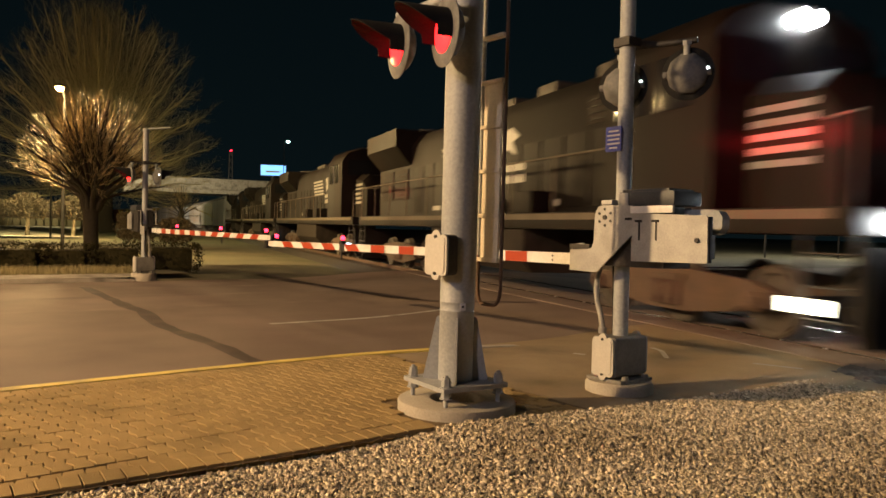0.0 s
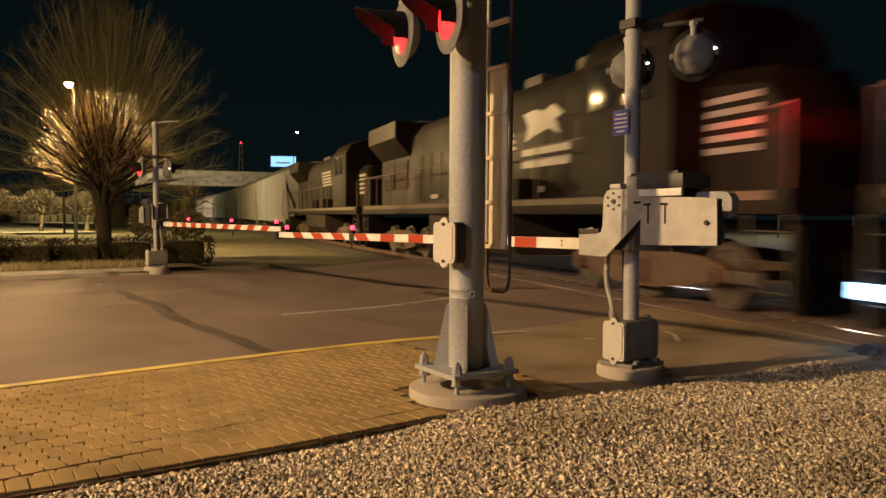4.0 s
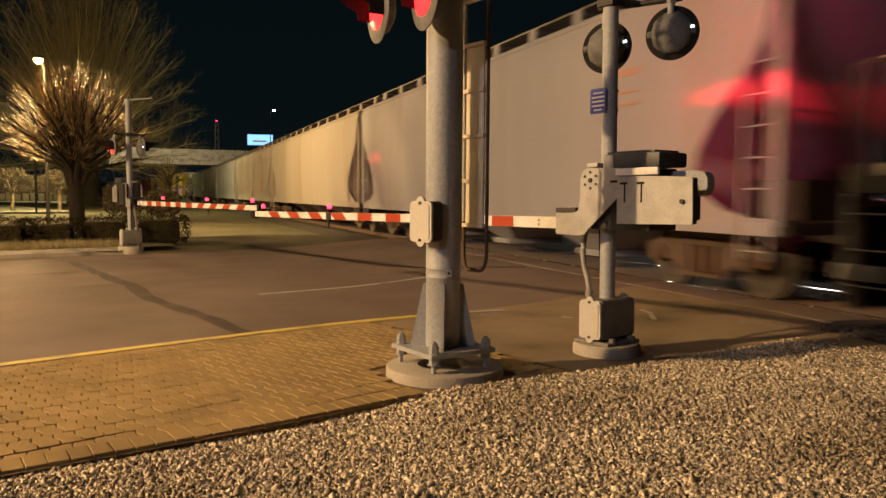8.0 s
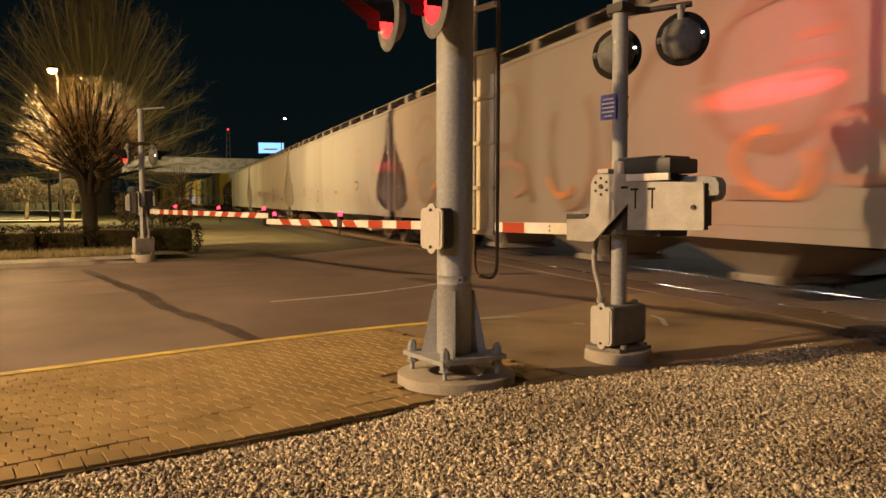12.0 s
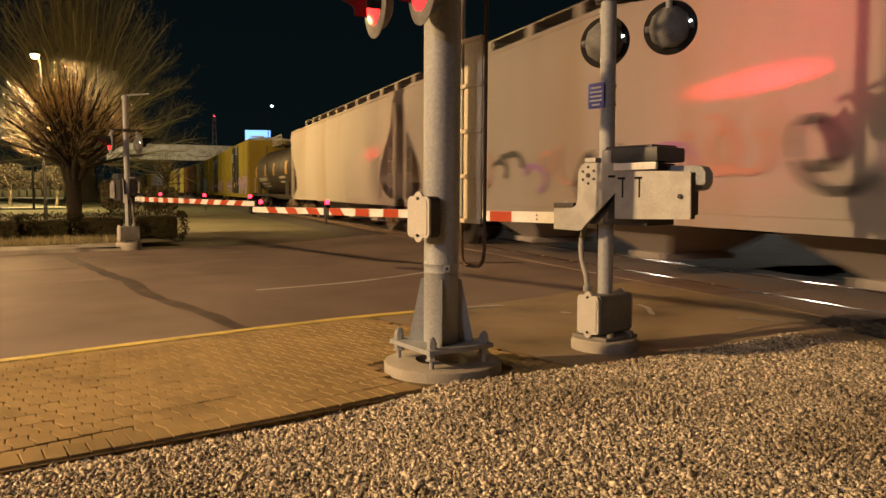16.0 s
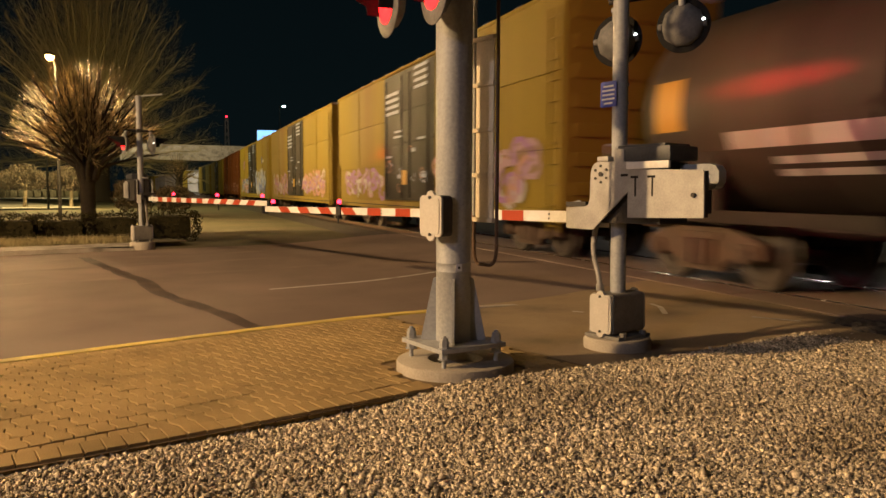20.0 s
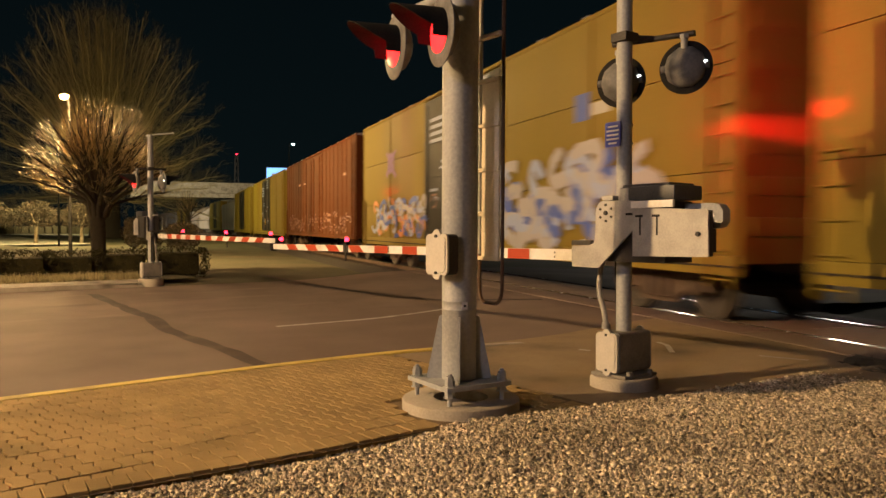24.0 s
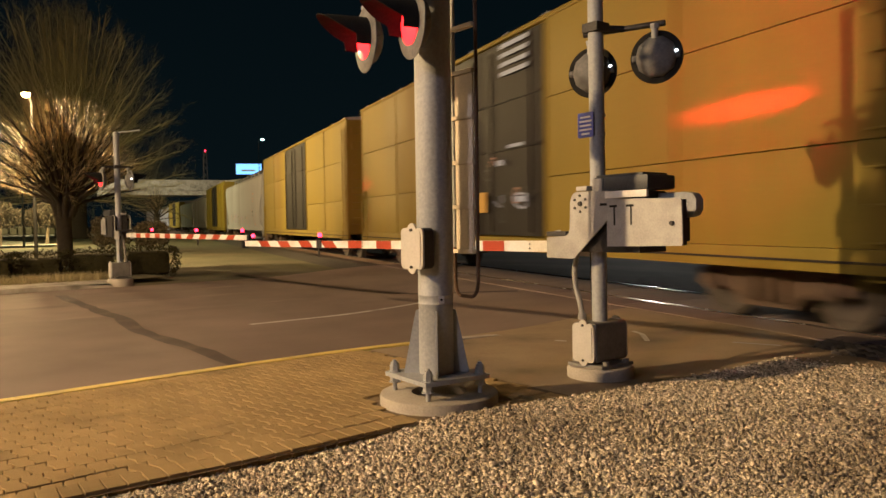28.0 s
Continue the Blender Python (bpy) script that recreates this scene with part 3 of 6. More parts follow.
def gate_signal(m, group, label, top=3.92, head=2.69, top_arm=(0, -0.62), both_ways=False):
    """A gate on its mast, seen from its mechanism's side; the arm lies along local y, level."""
    o = thing("crossing_gate", m, label, "crossing gate", group)
    bm = B()
    lathe(bm, [(0, -0.1), (0.29, -0.1), (0.29, 0.06), (0.27, 0.085), (0, 0.085)], Matrix(), 36)
    part("footing", bm, CONCRETE, o, "round concrete footing")
    bm = B()
    rod(bm, (0, 0, 0.4), (0, 0, top), 0.066, None, 28)
    lathe(bm, [(0.08, top - 0.02), (0.08, top + 0.03), (0.05, top + 0.06), (0, top + 0.07)], Matrix(), 20)
    part("mast", bm, GALV, o, "slim galvanised mast")
    way = Vector((-1, 0, 0))
    base = face_to((0, 0, 0.30), way)
    bm = B()
    prism(bm, soft_rect(0.25, 0.34, 0.03), base @ Matrix.Translation((0, 0, -0.20)), 0.40)
    for sx in (-1, 1):
        for sz in (-1, 1):
            c = base @ Vector((sx * 0.17, -0.19, sz * 0.13))
            rod(bm, c - Vector((0, 0, 0.03)), c + Vector((0, 0, 0.035)), 0.028, None, 8)
    box(bm, -0.21, 0.21, -0.19, 0.19, 0.086, 0.115, 0.008)
    jb = part("junction_base", bm, DARK_CAST, o, "cast junction box at the foot of the mast")
    bm = B()
    box_cover(bm, 0.235, 0.33, 0.022, base @ Matrix.Translation((0, 0, 0.205)))
    part("cover", bm, CAST, jb, "pale cast cover with lugs")
    side = face_to((0, 0, 0.30), Vector((1, 0, 0)))
    bm = B()
    box_cover(bm, 0.235, 0.33, 0.022, side @ Matrix.Translation((0, 0, 0.205)))
    part("cover", bm, CAST, jb, "pale cast cover with lugs")
    for sz in (-1, 1):
        bm = B()
        c = Vector((-0.227, 0, 0.30 + sz * 0.15))
        rod(bm, c, c + way * 0.012, 0.012, None, 6)
        part("bolt", bm, DARK, jb)
    bm = B()
    pipe(bm, [Vector(p) for p in bow((-0.02, 0.20, 1.14), (-0.03, 0.30, 0.86), (-0.07, 0.19, 0.70), 8)] + bow((-0.07, 0.19, 0.70), (-0.10, 0.12, 0.60), (-0.10, 0.115, 0.50), 8)[1:], 0.024, 10)
    rod(bm, (-0.10, 0.115, 0.48), (-0.10, 0.115, 0.535), 0.036, None, 10)
    part("cable_hose", bm, HOSE, o, "grey flexible cable hose")
    bm = B()
    pipe(bm, bow((0.0, 0.09, 1.1), (0.02, 0.10, 0.8), (0.0, 0.075, 0.5), 8), 0.012, 8)
    part("cable", bm, BLACK, o)
    # mechanism: a sheet-metal case beside the mast, side plates and the arm's bracket
    bm = B()
    box(bm, -0.19, 0.17, -0.57, 0.04, 1.075, 1.575, 0.015)
    case = part("mechanism_case", bm, DARK, o, "dark gate mechanism case")
    bm = B()
    box(bm, -0.205, 0.17, -0.665, -0.11, 1.58, 1.70, 0.03)
    box(bm, -0.18, 0.15, -0.60, -0.13, 1.69, 1.72, 0.012)
    part("case_lid", bm, LID_DARK, case, "dark rounded case lid")
    # pale plate put on the lid in place of a patch of reflected light
    bm = B()
    box(bm, -0.212, -0.19, -0.22, -0.115, 1.585, 1.69, 0.008)
    part("lid_reflection", bm, ALU, case, "pale plate standing for the reflection on the lid")
    bm = B()
    box(bm, -0.15, -0.03, 0.0, 0.12, 1.60, 1.64, 0.008)
    part("conduit_fitting", bm, ALU, case)
    yz = Matrix(((0, 0, 1, 0), (1, 0, 0, 0), (0, 1, 0, 0), (0, 0, 0, 1)))
    plate = [(-0.315, 1.522), (-1.0, 1.492), (-1.012, 1.48), (-1.018, 1.15), (-1.008, 1.138), (-0.315, 1.128)]
    for x in (-0.275, 0.20):
        bm = B()
        prism(bm, plate, yz @ Matrix.Translation((0, 0, x)), 0.016)
        if x > 0:
            for v in bm.verts:
                v.co.y = max(v.co.y, -0.70)
        wp = part("counterweight_plate", bm, ALU, o, "plain galvanised counterweight plate")
        if x > 0:
            continue
        for y in (-0.392, -0.556):
            bm = B()
            box(bm, x - 0.004, x - 0.0005, y - 0.007, y + 0.007, 1.30, 1.445)
            box(bm, x - 0.004, x - 0.0005, y - 0.026, y + 0.046, 1.445, 1.463)
            part("slot", bm, BLACK, wp, "dark T-shaped slot")
        bm = B()
        rod(bm, (x, -0.932, 1.308), (x - 0.02, -0.932, 1.308), 0.018, None, 8)
        part("bolt", bm, DARK, wp)
        bm = B()
        box(bm, x - 0.03, x - 0.002, -0.725, -0.32, 1.518, 1.574, 0.003, None)
        part("top_strip", bm, ARM_WHITE, wp, "pale folded top strip")
    bm = B()
    box(bm, -0.15, 0.16, -0.80, -0.60, 1.16, 1.49, 0.01)
    part("counterweight", bm, DARK, o, "stack of dark counterweights")
    bm = B()
    box(bm, -0.258, -0.215, -1.016, -1.004, 1.14, 1.485, 0.003)
    part("plate_flange", bm, DARK, o, "dark folded edge of the plate")
    bm = B()
    end_out = [(-0.60, 1.35), (-0.86, 1.35), (-0.915, 1.365), (-0.945, 1.41), (-0.945, 1.49), (-0.915, 1.535), (-0.86, 1.55), (-0.60, 1.555)]
    prism(bm, end_out, yz @ Matrix.Translation((0, 0, 0.02)), 0.10)
    end = part("rear_counterweight_arm", bm, GALV, o, "round-ended rear counterweight arm")
    bm = B()
    prism(bm, [(-0.82 + y, 1.452 + z) for y, z in soft_rect(0.10, 0.034, 0.016)], yz @ Matrix.Translation((0, 0, 0.012)), 0.007)
    part("slot", bm, ARM_WHITE, end, "pale oblong slot")
    # bracket: a plate that drops from the hub to the arm
    outline = [(0.085, 1.54), (0.06, 1.575), (0.02, 1.59), (-0.312, 1.582), (-0.314, 1.35), (0.02, 1.06), (0.055, 1.028), (0.10, 1.018), (0.37, 1.025), (0.376, 1.03), (0.376, 1.205), (0.16, 1.215), (0.122, 1.232), (0.105, 1.28), (0.096, 1.50)]
    br = None
    for x in (-0.255, 0.10):
        bm = B()
        prism(bm, outline, yz @ Matrix.Translation((0, 0, x)), 0.014)
        p = part("arm_bracket", bm, ALU, o, "pale bent bracket plate that carries the arm")
        br = br or p
    bm = B()
    box(bm, -0.235, 0.09, 0.17, 0.40, 1.212, 1.255, 0.006)
    part("clamp_plate", bm, DARK, br)
    for k in range(6):
        a = 2 * math.pi * k / 6 + 0.5
        bm = B()
        c = Vector((-0.256, -0.017 + 0.068 * math.cos(a), 1.487 + 0.068 * math.sin(a)))
        rod(bm, c, c + Vector((-0.008, 0, 0)), 0.011, None, 8)
        part("bolt", bm, DARK, br)
    bm = B()
    pipe(bm, [(-0.2, 0.40, 1.17), (-0.2, 0.40, 1.235), (-0.2, 0.39, 1.242), (-0.2, 0.27, 1.262), (-0.2, 0.26, 1.258), (-0.2, 0.26, 1.2)], 0.007, 6)
    part("wire_handle", bm, GALV, br)
    bm = B()
    rod(bm, (-0.268, -0.017, 1.487), (0.13, -0.017, 1.487), 0.02, None, 10)
    part("shaft", bm, DARK, o)
    bm = B()
    box(bm, -0.261, -0.2555, -0.310, -0.232, 1.462, 1.482)
    part("slot", bm, BLACK, br)
    # the arm: hollow strip with slanted red bands; it thins towards the tip
    y0, y1, zc = 0.30, 7.02, 1.118
    bm = B()
    def half(y):
        return 0.052 - 0.010 * (y - y0) / (y1 - y0)
    def zmid(y):
        return zc
    ys = [y0, y1]
    prev = None
    for y in ys:
        ring = [bm.verts.new((x, y, zmid(y) + sz * half(y))) for x, sz in ((-0.02, -1), (0.02, -1), (0.02, 1), (-0.02, 1))]
        if prev:
            for k in range(4):
                bm.faces.new((prev[k], prev[(k + 1) % 4], ring[(k + 1) % 4], ring[k]))
        else:
            bm.faces.new(ring[::-1])
        prev = ring
    bm.faces.new(prev)
    bmesh.ops.translate(bm, verts=bm.verts, vec=(-0.1, 0, 0))
    arm = part("arm", bm, ARM_WHITE, o, "long white gate arm with red bands")
    y = 1.065
    k = 0
    while y < y1 - 0.3:
        w = 0.31
        for sx in (-1, 1):
            bm = B()
            xs = -0.1 + sx * 0.0225
            slant = 0.0 if k < 5 else 0.055
            vs = [bm.verts.new((xs, yy, zmid(yy) + sz * (half(yy) - 0.001))) for yy, sz in ((y - slant, -1), (y + w - slant, -1), (y + w + slant, 1), (y + slant, 1))]
            bm.faces.new(vs)
            r = bmesh.ops.extrude_face_region(bm, geom=bm.faces[:])
            bmesh.ops.translate(bm, verts=[v for v in r["geom"] if isinstance(v, bmesh.types.BMVert)], vec=(sx * 0.001, 0, 0))
            part("red_band", bm, ARM_RED, arm)
        y += 0.638
        k += 1
    for y in (2.1, 4.68, 6.76):
        bm = B()
        z = zmid(y) + half(y)
        box(bm, -0.135, -0.065, y - 0.035, y + 0.035, z + 0.001, z + 0.03, 0.005)
        rod(bm, (-0.1, y, z + 0.03), (-0.1, y, z + 0.05), 0.03, None, 12)
        lampbase = part("arm_lamp", bm, BLACK, arm, "small lamp on the arm")
        bm = B()
        lathe(bm, [(0.024, 0), (0.029, 0.012), (0.031, 0.03), (0.026, 0.048), (0.013, 0.058), (0, 0.06)], Matrix.Translation((-0.1, y, z + 0.051)), 16)
        part("lens", bm, ARM_GLOW, lampbase, "red lens, alight")
    bm = B()
    box(bm, -0.145, -0.055, y1 + 0.002, y1 + 0.09, zc - 0.07, zc + 0.05, 0.01)
    part("tip_block", bm, BLACK, arm, "dark block at the arm's tip")
    bm = B()
    rod(bm, (-0.13, 4.66, zc + 0.06), (-0.13, 4.66, zc - 0.17), 0.014, None, 8)
    box(bm, -0.135, -0.122, 4.60, 4.72, zc - 0.052, zc + 0.052, 0.003)
    part("joint_pin", bm, DARK, arm, "dark break-away joint")
    for y in (0.47, 0.72, 3.6):
        bm = B()
        for dz in (-0.02, 0.02):
            rod(bm, (-0.125, y, zmid(y) + dz), (-0.075, y, zmid(y) + dz), 0.009, None, 6)
        part("bolt", bm, DARK, arm)
    # flashers on a short crossarm
    d = pose(0, 0, 0, 0, 0, -ROAD) @ Vector((0.80, 0.60, 0))
    e = Vector((-d.y, d.x, 0))
    c = d * 0.17 - e * 0.19
    if both_ways:
        signal_head(o, Vector((0.36, 0, head)), (1, 0, 0), True)
        signal_head(o, Vector((-0.30, 0, head)), (-1, 0, 0), True)
        c, e = Vector((0, 0, 0)), Vector((1, 0, 0))
    else:
        for k in (-1, 1):
            signal_head(o, c + e * 0.285 * k + Vector((0, 0, head - 0.03 * k)), d, False, size=0.9)
    bm = B()
    hz = Vector((0, 0, head + 0.31))
    rod(bm, c - e * 0.36 + hz, c + e * 0.36 + hz, 0.026, None, 12)
    rod(bm, hz, c + hz, 0.03, None, 12)
    box(bm, -0.085, 0.085, -0.085, 0.085, hz.z - 0.04, hz.z + 0.04, 0.012)
    part("crossarm", bm, DARK, o, "dark crossarm clamp")
    bm = B()
    ax, ay = top_arm
    pipe(bm, bow((0, 0, top), (0.1 * ax, 0.1 * ay, top + 0.07), (0.4 * ax, 0.4 * ay, top + 0.06), 6) + [(ax, ay, top + 0.09)], 0.02, 8)
    part("top_arm", bm, GALV, o, "thin arm at the mast's top")
    return o


cantilever_mast()
near_gate = gate_signal(Matrix.Translation((3.69, 5.592, 0)) @ pose(0, 0, 0, 0, 0, ROAD) @ pose(0, 0, 0, -0.65, 0, 0), "crossing gates", "lowered crossing gate with a red-and-white arm beside the gravel")
far_gate = gate_signal(Matrix.Translation((-0.49, 19.55, 0)) @ pose(0, 0, 0, 0, 0, ROAD + 180), "crossing gates", "lowered crossing gate with a red-and-white arm beside the hedge", 3.50, 2.42, (-0.45, 0.36), both_ways=True)

# the small blue sign on the near mast
sg = thing("blue_sign", Matrix.Translation((3.683, 5.616, 2.17)) @ pose(0, 0, 0, 0, 0, ROAD), "small blue notice plate clamped to the gate mast", "sign")
m = face_to((-0.075, 0.06, 0), (-1, 0.1, 0))
bm = B()
prism(bm, soft_rect(0.19, 0.215, 0.015, 3), m, 0.006)
part("plate", bm, BLUE, sg, "blue plate")
for k, w in enumerate((0.12, 0.15, 0.14, 0.15, 0.1)):
    bm = B()
    prism(bm, [(-w / 2, 0.075 - 0.036 * k), (w / 2, 0.075 - 0.036 * k), (w / 2, 0.06 - 0.036 * k), (-w / 2, 0.06 - 0.036 * k)], m @ Matrix.Translation((0, 0, 0.0065)), 0.002)
    part("text_bar", bm, SIGN_W, sg)
for z in (-0.08, 0.08):
    bm = B()
    lathe(bm, [(0.068, z - 0.01), (0.075, z - 0.01), (0.075, z + 0.01), (0.068, z + 0.01)], Matrix(), 20)
    part("clamp", bm, GALV, sg)

# beams of the lit flashers on the passing train: wide and flat
for x, y in ((3.70, 5.56), (-0.49, 19.55)):
    c = Vector((x + 0.55, y + 0.1, 2.68))
    lamp("flasher_beam", "SPOT", c, c + Vector((0.90, 0.44, -0.03)), 2300 if y < 10 else 5000, RED, 0.05, 54 if y < 10 else 20, 1.0, 0.13 if y < 10 else 0.15)
    lamp("flasher_beam", "SPOT", c, c + Vector((0.78, 0.62, 0.22)), 290, (1.0, 0.03, 0.10), 0.06, 122, 1.0)
c = Vector((1.98, 5.30, 2.72)) - U * 0.5
lamp("flasher_beam", "SPOT", c + N * 0.2, c + N * 0.2 - U, 60, RED, 0.1, 60, 1.0)


# ---- the train ----
GREY_CAR = mat("hopper_grey", (0.245, 0.244, 0.266), (0.306, 0.308, 0.334), 0.7, 0.7, 0, 0.04, 30, (0.204, 0.197, 0.202), 0.5, streak=True, spec=0.2)
CREAM_CAR = mat("hopper_cream", (0.253, 0.226, 0.211), (0.306, 0.277, 0.259), 0.7, 0.7, 0, 0.04, 30, (0.22, 0.174, 0.127), 0.5, streak=True, spec=0.2)
YELLOW_CAR = mat("boxcar_yellow", (0.178, 0.132, 0.0118), (0.225, 0.172, 0.0190), 0.8, 0.65, 0, 0.04, 30, (0.176, 0.114, 0.0186), 0.6, streak=True, spec=0.2)
BROWN_CAR = mat("boxcar_brown", (0.088, 0.030, 0.0092), (0.134, 0.046, 0.0145), 0.8, 0.6, 0, 0.05, 30, (0.045, 0.0150, 0.0055), 0.6, streak=True, spec=0.06)
DOOR_BLACK = mat("door_black", (0.007, 0.0065, 0.006), (0.018, 0.016, 0.014), 1.0, 0.6, 0, 0.05, 30, spec=0.3)
TANK_BLACK = mat("tank_black", (0.018, 0.014, 0.011), (0.04, 0.03, 0.022), 0.6, 0.58, 0, 0.05, 30, (0.06, 0.045, 0.03), 0.6, streak=True, spec=0.3)
LOCO_BLACK = mat("loco_black", (0.0036, 0.0024, 0.0018), (0.0074, 0.0048, 0.0033), 0.7, 0.6, 0, 0.04, 30, (0.0134, 0.00734, 0.00407), 0.7, streak=True, spec=0.2)
STRIPE = mat("stripe_white", (0.28, 0.27, 0.255), (0.36, 0.35, 0.33), 2, 0.5)
SILL = mat("sill_paint", (0.10, 0.085, 0.065), (0.16, 0.135, 0.10), 2, 0.7, spec=0.2)
PLATE_Y = mat("plate_yellow", (0.39, 0.215, 0.013), (0.455, 0.273, 0.026), 3, 0.5)
FRAME = mat("underframe", (0.016, 0.0128, 0.0105), (0.04, 0.0315, 0.0255), 3, 0.75, 0, 0.2, 40, spec=0.2)
SIDE_FRAME = mat("bogie_frame", (0.05, 0.032, 0.02), (0.11, 0.07, 0.045), 4, 0.75, 0, 0.3, 40)
GLASS = mat("cab_glass", (0.01, 0.012, 0.014), (0.015, 0.017, 0.02), 3, 0.12, spec=0.25)
SPRAY = [mat("spray_" + n, tuple(v * 0.85 for v in c), c, 2, 0.6) for n, c in (("white", (0.36, 0.35, 0.36)), ("blue", (0.05, 0.10, 0.42)), ("violet", (0.24, 0.12, 0.30)), ("pink", (0.30, 0.2, 0.24)), ("orange", (0.55, 0.22, 0.06)), ("black", (0.03, 0.03, 0.035)), ("rose", (0.34, 0.19, 0.15)), ("pale_blue", (0.3, 0.36, 0.55)), ("tan", (0.235, 0.165, 0.13)))]

WHEEL_PROF = [(0.0, 0.085), (0.075, 0.085), (0.09, 0.06), (0.11, 0.03), (0.34, 0.02), (0.38, 0.055), (0.455, 0.055), (0.458, 0.0), (0.462, -0.05), (0.487, -0.06), (0.487, -0.085), (0.39, -0.085), (0.34, -0.03), (0.11, -0.03), (0, -0.03)]
bm = B()
lathe(bm, WHEEL_PROF, pose(0, 0, 0, 0, 90, 0), 28)
WHEEL_MESH = mesh_of("wheel", bm, WHEEL, True)
bm = B()
rod(bm, (-0.75, 0, 0), (0.75, 0, 0), 0.075, None, 12)
AXLE_MESH = mesh_of("axle", bm, FRAME, True)


def frame_mesh(spread, axles):
    """A cast side frame: a bar that dips between the axle boxes, with windows for the springs."""
    bm = B()
    h = spread / 2
    top = [(-h - 0.28, 0.60), (-h + 0.1, 0.72), (-0.45, 0.80), (0.45, 0.80), (h - 0.1, 0.72), (h + 0.28, 0.60)]
    low = [(h + 0.28, 0.40), (h - 0.22, 0.40), (h - 0.42, 0.30), (0.42, 0.20), (-0.42, 0.20), (-h + 0.42, 0.30), (-h + 0.22, 0.40), (-h - 0.28, 0.40)]
    mm = Matrix(((0, 0, 1, -0.06), (1, 0, 0, 0), (0, 1, 0, 0), (0, 0, 0, 1)))
    prism(bm, top + low, mm, 0.12)
    for y in axles:
        rod(bm, (-0.13, y, 0.47), (0.10, y, 0.47), 0.13, None, 14)
        rod(bm, (-0.17, y, 0.47), (-0.13, y, 0.47), 0.07, None, 10)
    for y in (-0.22, 0, 0.22):
        rod(bm, (-0.09, y, 0.28), (-0.09, y, 0.62), 0.075, None, 10)
    box(bm, -0.1, 0.1, -0.36, 0.36, 0.62, 0.72, 0.02)
    return mesh_of("side_frame", bm, SIDE_FRAME, True)


SIDE2, SIDE3 = frame_mesh(1.78, (-0.89, 0.89)), frame_mesh(3.6, (-1.8, 0.0, 1.8))
bm = B()
box(bm, -0.85, 0.85, -0.2, 0.2, 0.46, 0.78, 0.03)
BOLSTER = mesh_of("bolster", bm, FRAME, True)


def bogie(owner, y, axles, side):
    b = part("bogie", BOLSTER, None, owner, "rusty wheel bogie")
    b.location = (0, y, 0)
    for sx in (-1, 1):
        f = part("side_frame", side, None, b)
        f.location, f.rotation_euler = (sx * 1.0, 0, 0), (0, 0, 0 if sx < 0 else math.pi)
        for a in axles:
            w = part("wheel", WHEEL_MESH, None, b)
            w.location, w.rotation_euler = (sx * 0.755, a, 0.46), (0, 0, 0 if sx > 0 else math.pi)
    for a in axles:
        ax = part("axle", AXLE_MESH, None, b)
        ax.location = (0, a, 0.46)


bm = B()
box(bm, -0.12, 0.12, -0.5, 0.1, 0.70, 0.95, 0.03)
box(bm, -0.17, 0.17, -0.62, -0.40, 0.66, 1.0, 0.05)
COUPLER = mesh_of("coupler", bm, RUST, True)


def couplers(owner, half):
    for s in (-1, 1):
        c = part("coupler", COUPLER, None, owner)
        c.location, c.rotation_euler = (0, s * half, 0), (0, 0, 0 if s < 0 else math.pi)


def loft(bm, stations):
    """Joins equal-length rings of points into a closed skin."""
    rings = [[bm.verts.new(p) for p in st] for st in stations]
    n = len(rings[0])
    for a, b in zip(rings, rings[1:]):
        for k in range(n):
            bm.faces.new((a[k], a[(k + 1) % n], b[(k + 1) % n], b[k]))
    bm.faces.new(rings[0][::-1]), bm.faces.new(rings[-1])
    return bm


def graffiti(owner, x, y0, y1, z0, z1, colours, seed, count=9, thick=0.16, size=0.25):
    """Sprayed strokes on a flat side, as thin bands proud of the paint; they spell nothing."""
    rnd = random.Random(seed)
    for k in range(count):
        bm = B()
        yc = y0 + (y1 - y0) * (k + rnd.random()) / count
        r = (z1 - z0) * size * rnd.uniform(0.6, 1.35)
        zc = rnd.uniform(z0 + r, z1 - r * 0.8)
        wide, a0, turn = rnd.uniform(0.8, 1.9), rnd.uniform(0, 6.28), rnd.choice((-1, 1)) * rnd.uniform(2.2, 5.8)
        pts = []
        for i in range(15):
            a = a0 + turn * i / 14
            q = r * (1 + 0.18 * math.sin(2.3 * a + k))
            pts.append(Vector((x, yc + wide * q * math.cos(a), zc + q * math.sin(a))))
        rows = []
        lift = 0.0012 * (k % 5)
        for i, p in enumerate(pts):
            d = (pts[min(i + 1, 14)] - pts[max(i - 1, 0)]).normalized()
            sd = Vector((0, -d.z, d.y)) * thick * rnd.uniform(0.7, 1.3) / 2
            sg = -1 if x < 0 else 1
            rows.append([bm.verts.new(p + sd + Vector((sg * (0.004 + lift), 0, 0))), bm.verts.new(p - sd + Vector((sg * (0.004 + lift), 0, 0)))])
        for a, b in zip(rows, rows[1:]):
            bm.faces.new((a[0], a[1], b[1], b[0]))
        part("graffiti_stroke", bm, SPRAY[colours[k % len(colours)]], owner, "sprayed graffiti stroke")


def bars(owner, x, rows, material, label="unreadable stencilled lettering"):
    """Plain bars (y0, y1, z0, z1) where stencilled marks stand."""
    for y0, y1, z0, z1 in rows:
        bm = B()
        s = -1 if x < 0 else 1
        box(bm, min(x, x + s * 0.005), max(x, x + s * 0.005), y0, y1, z0, z1)
        part("marking", bm, material, owner, label)


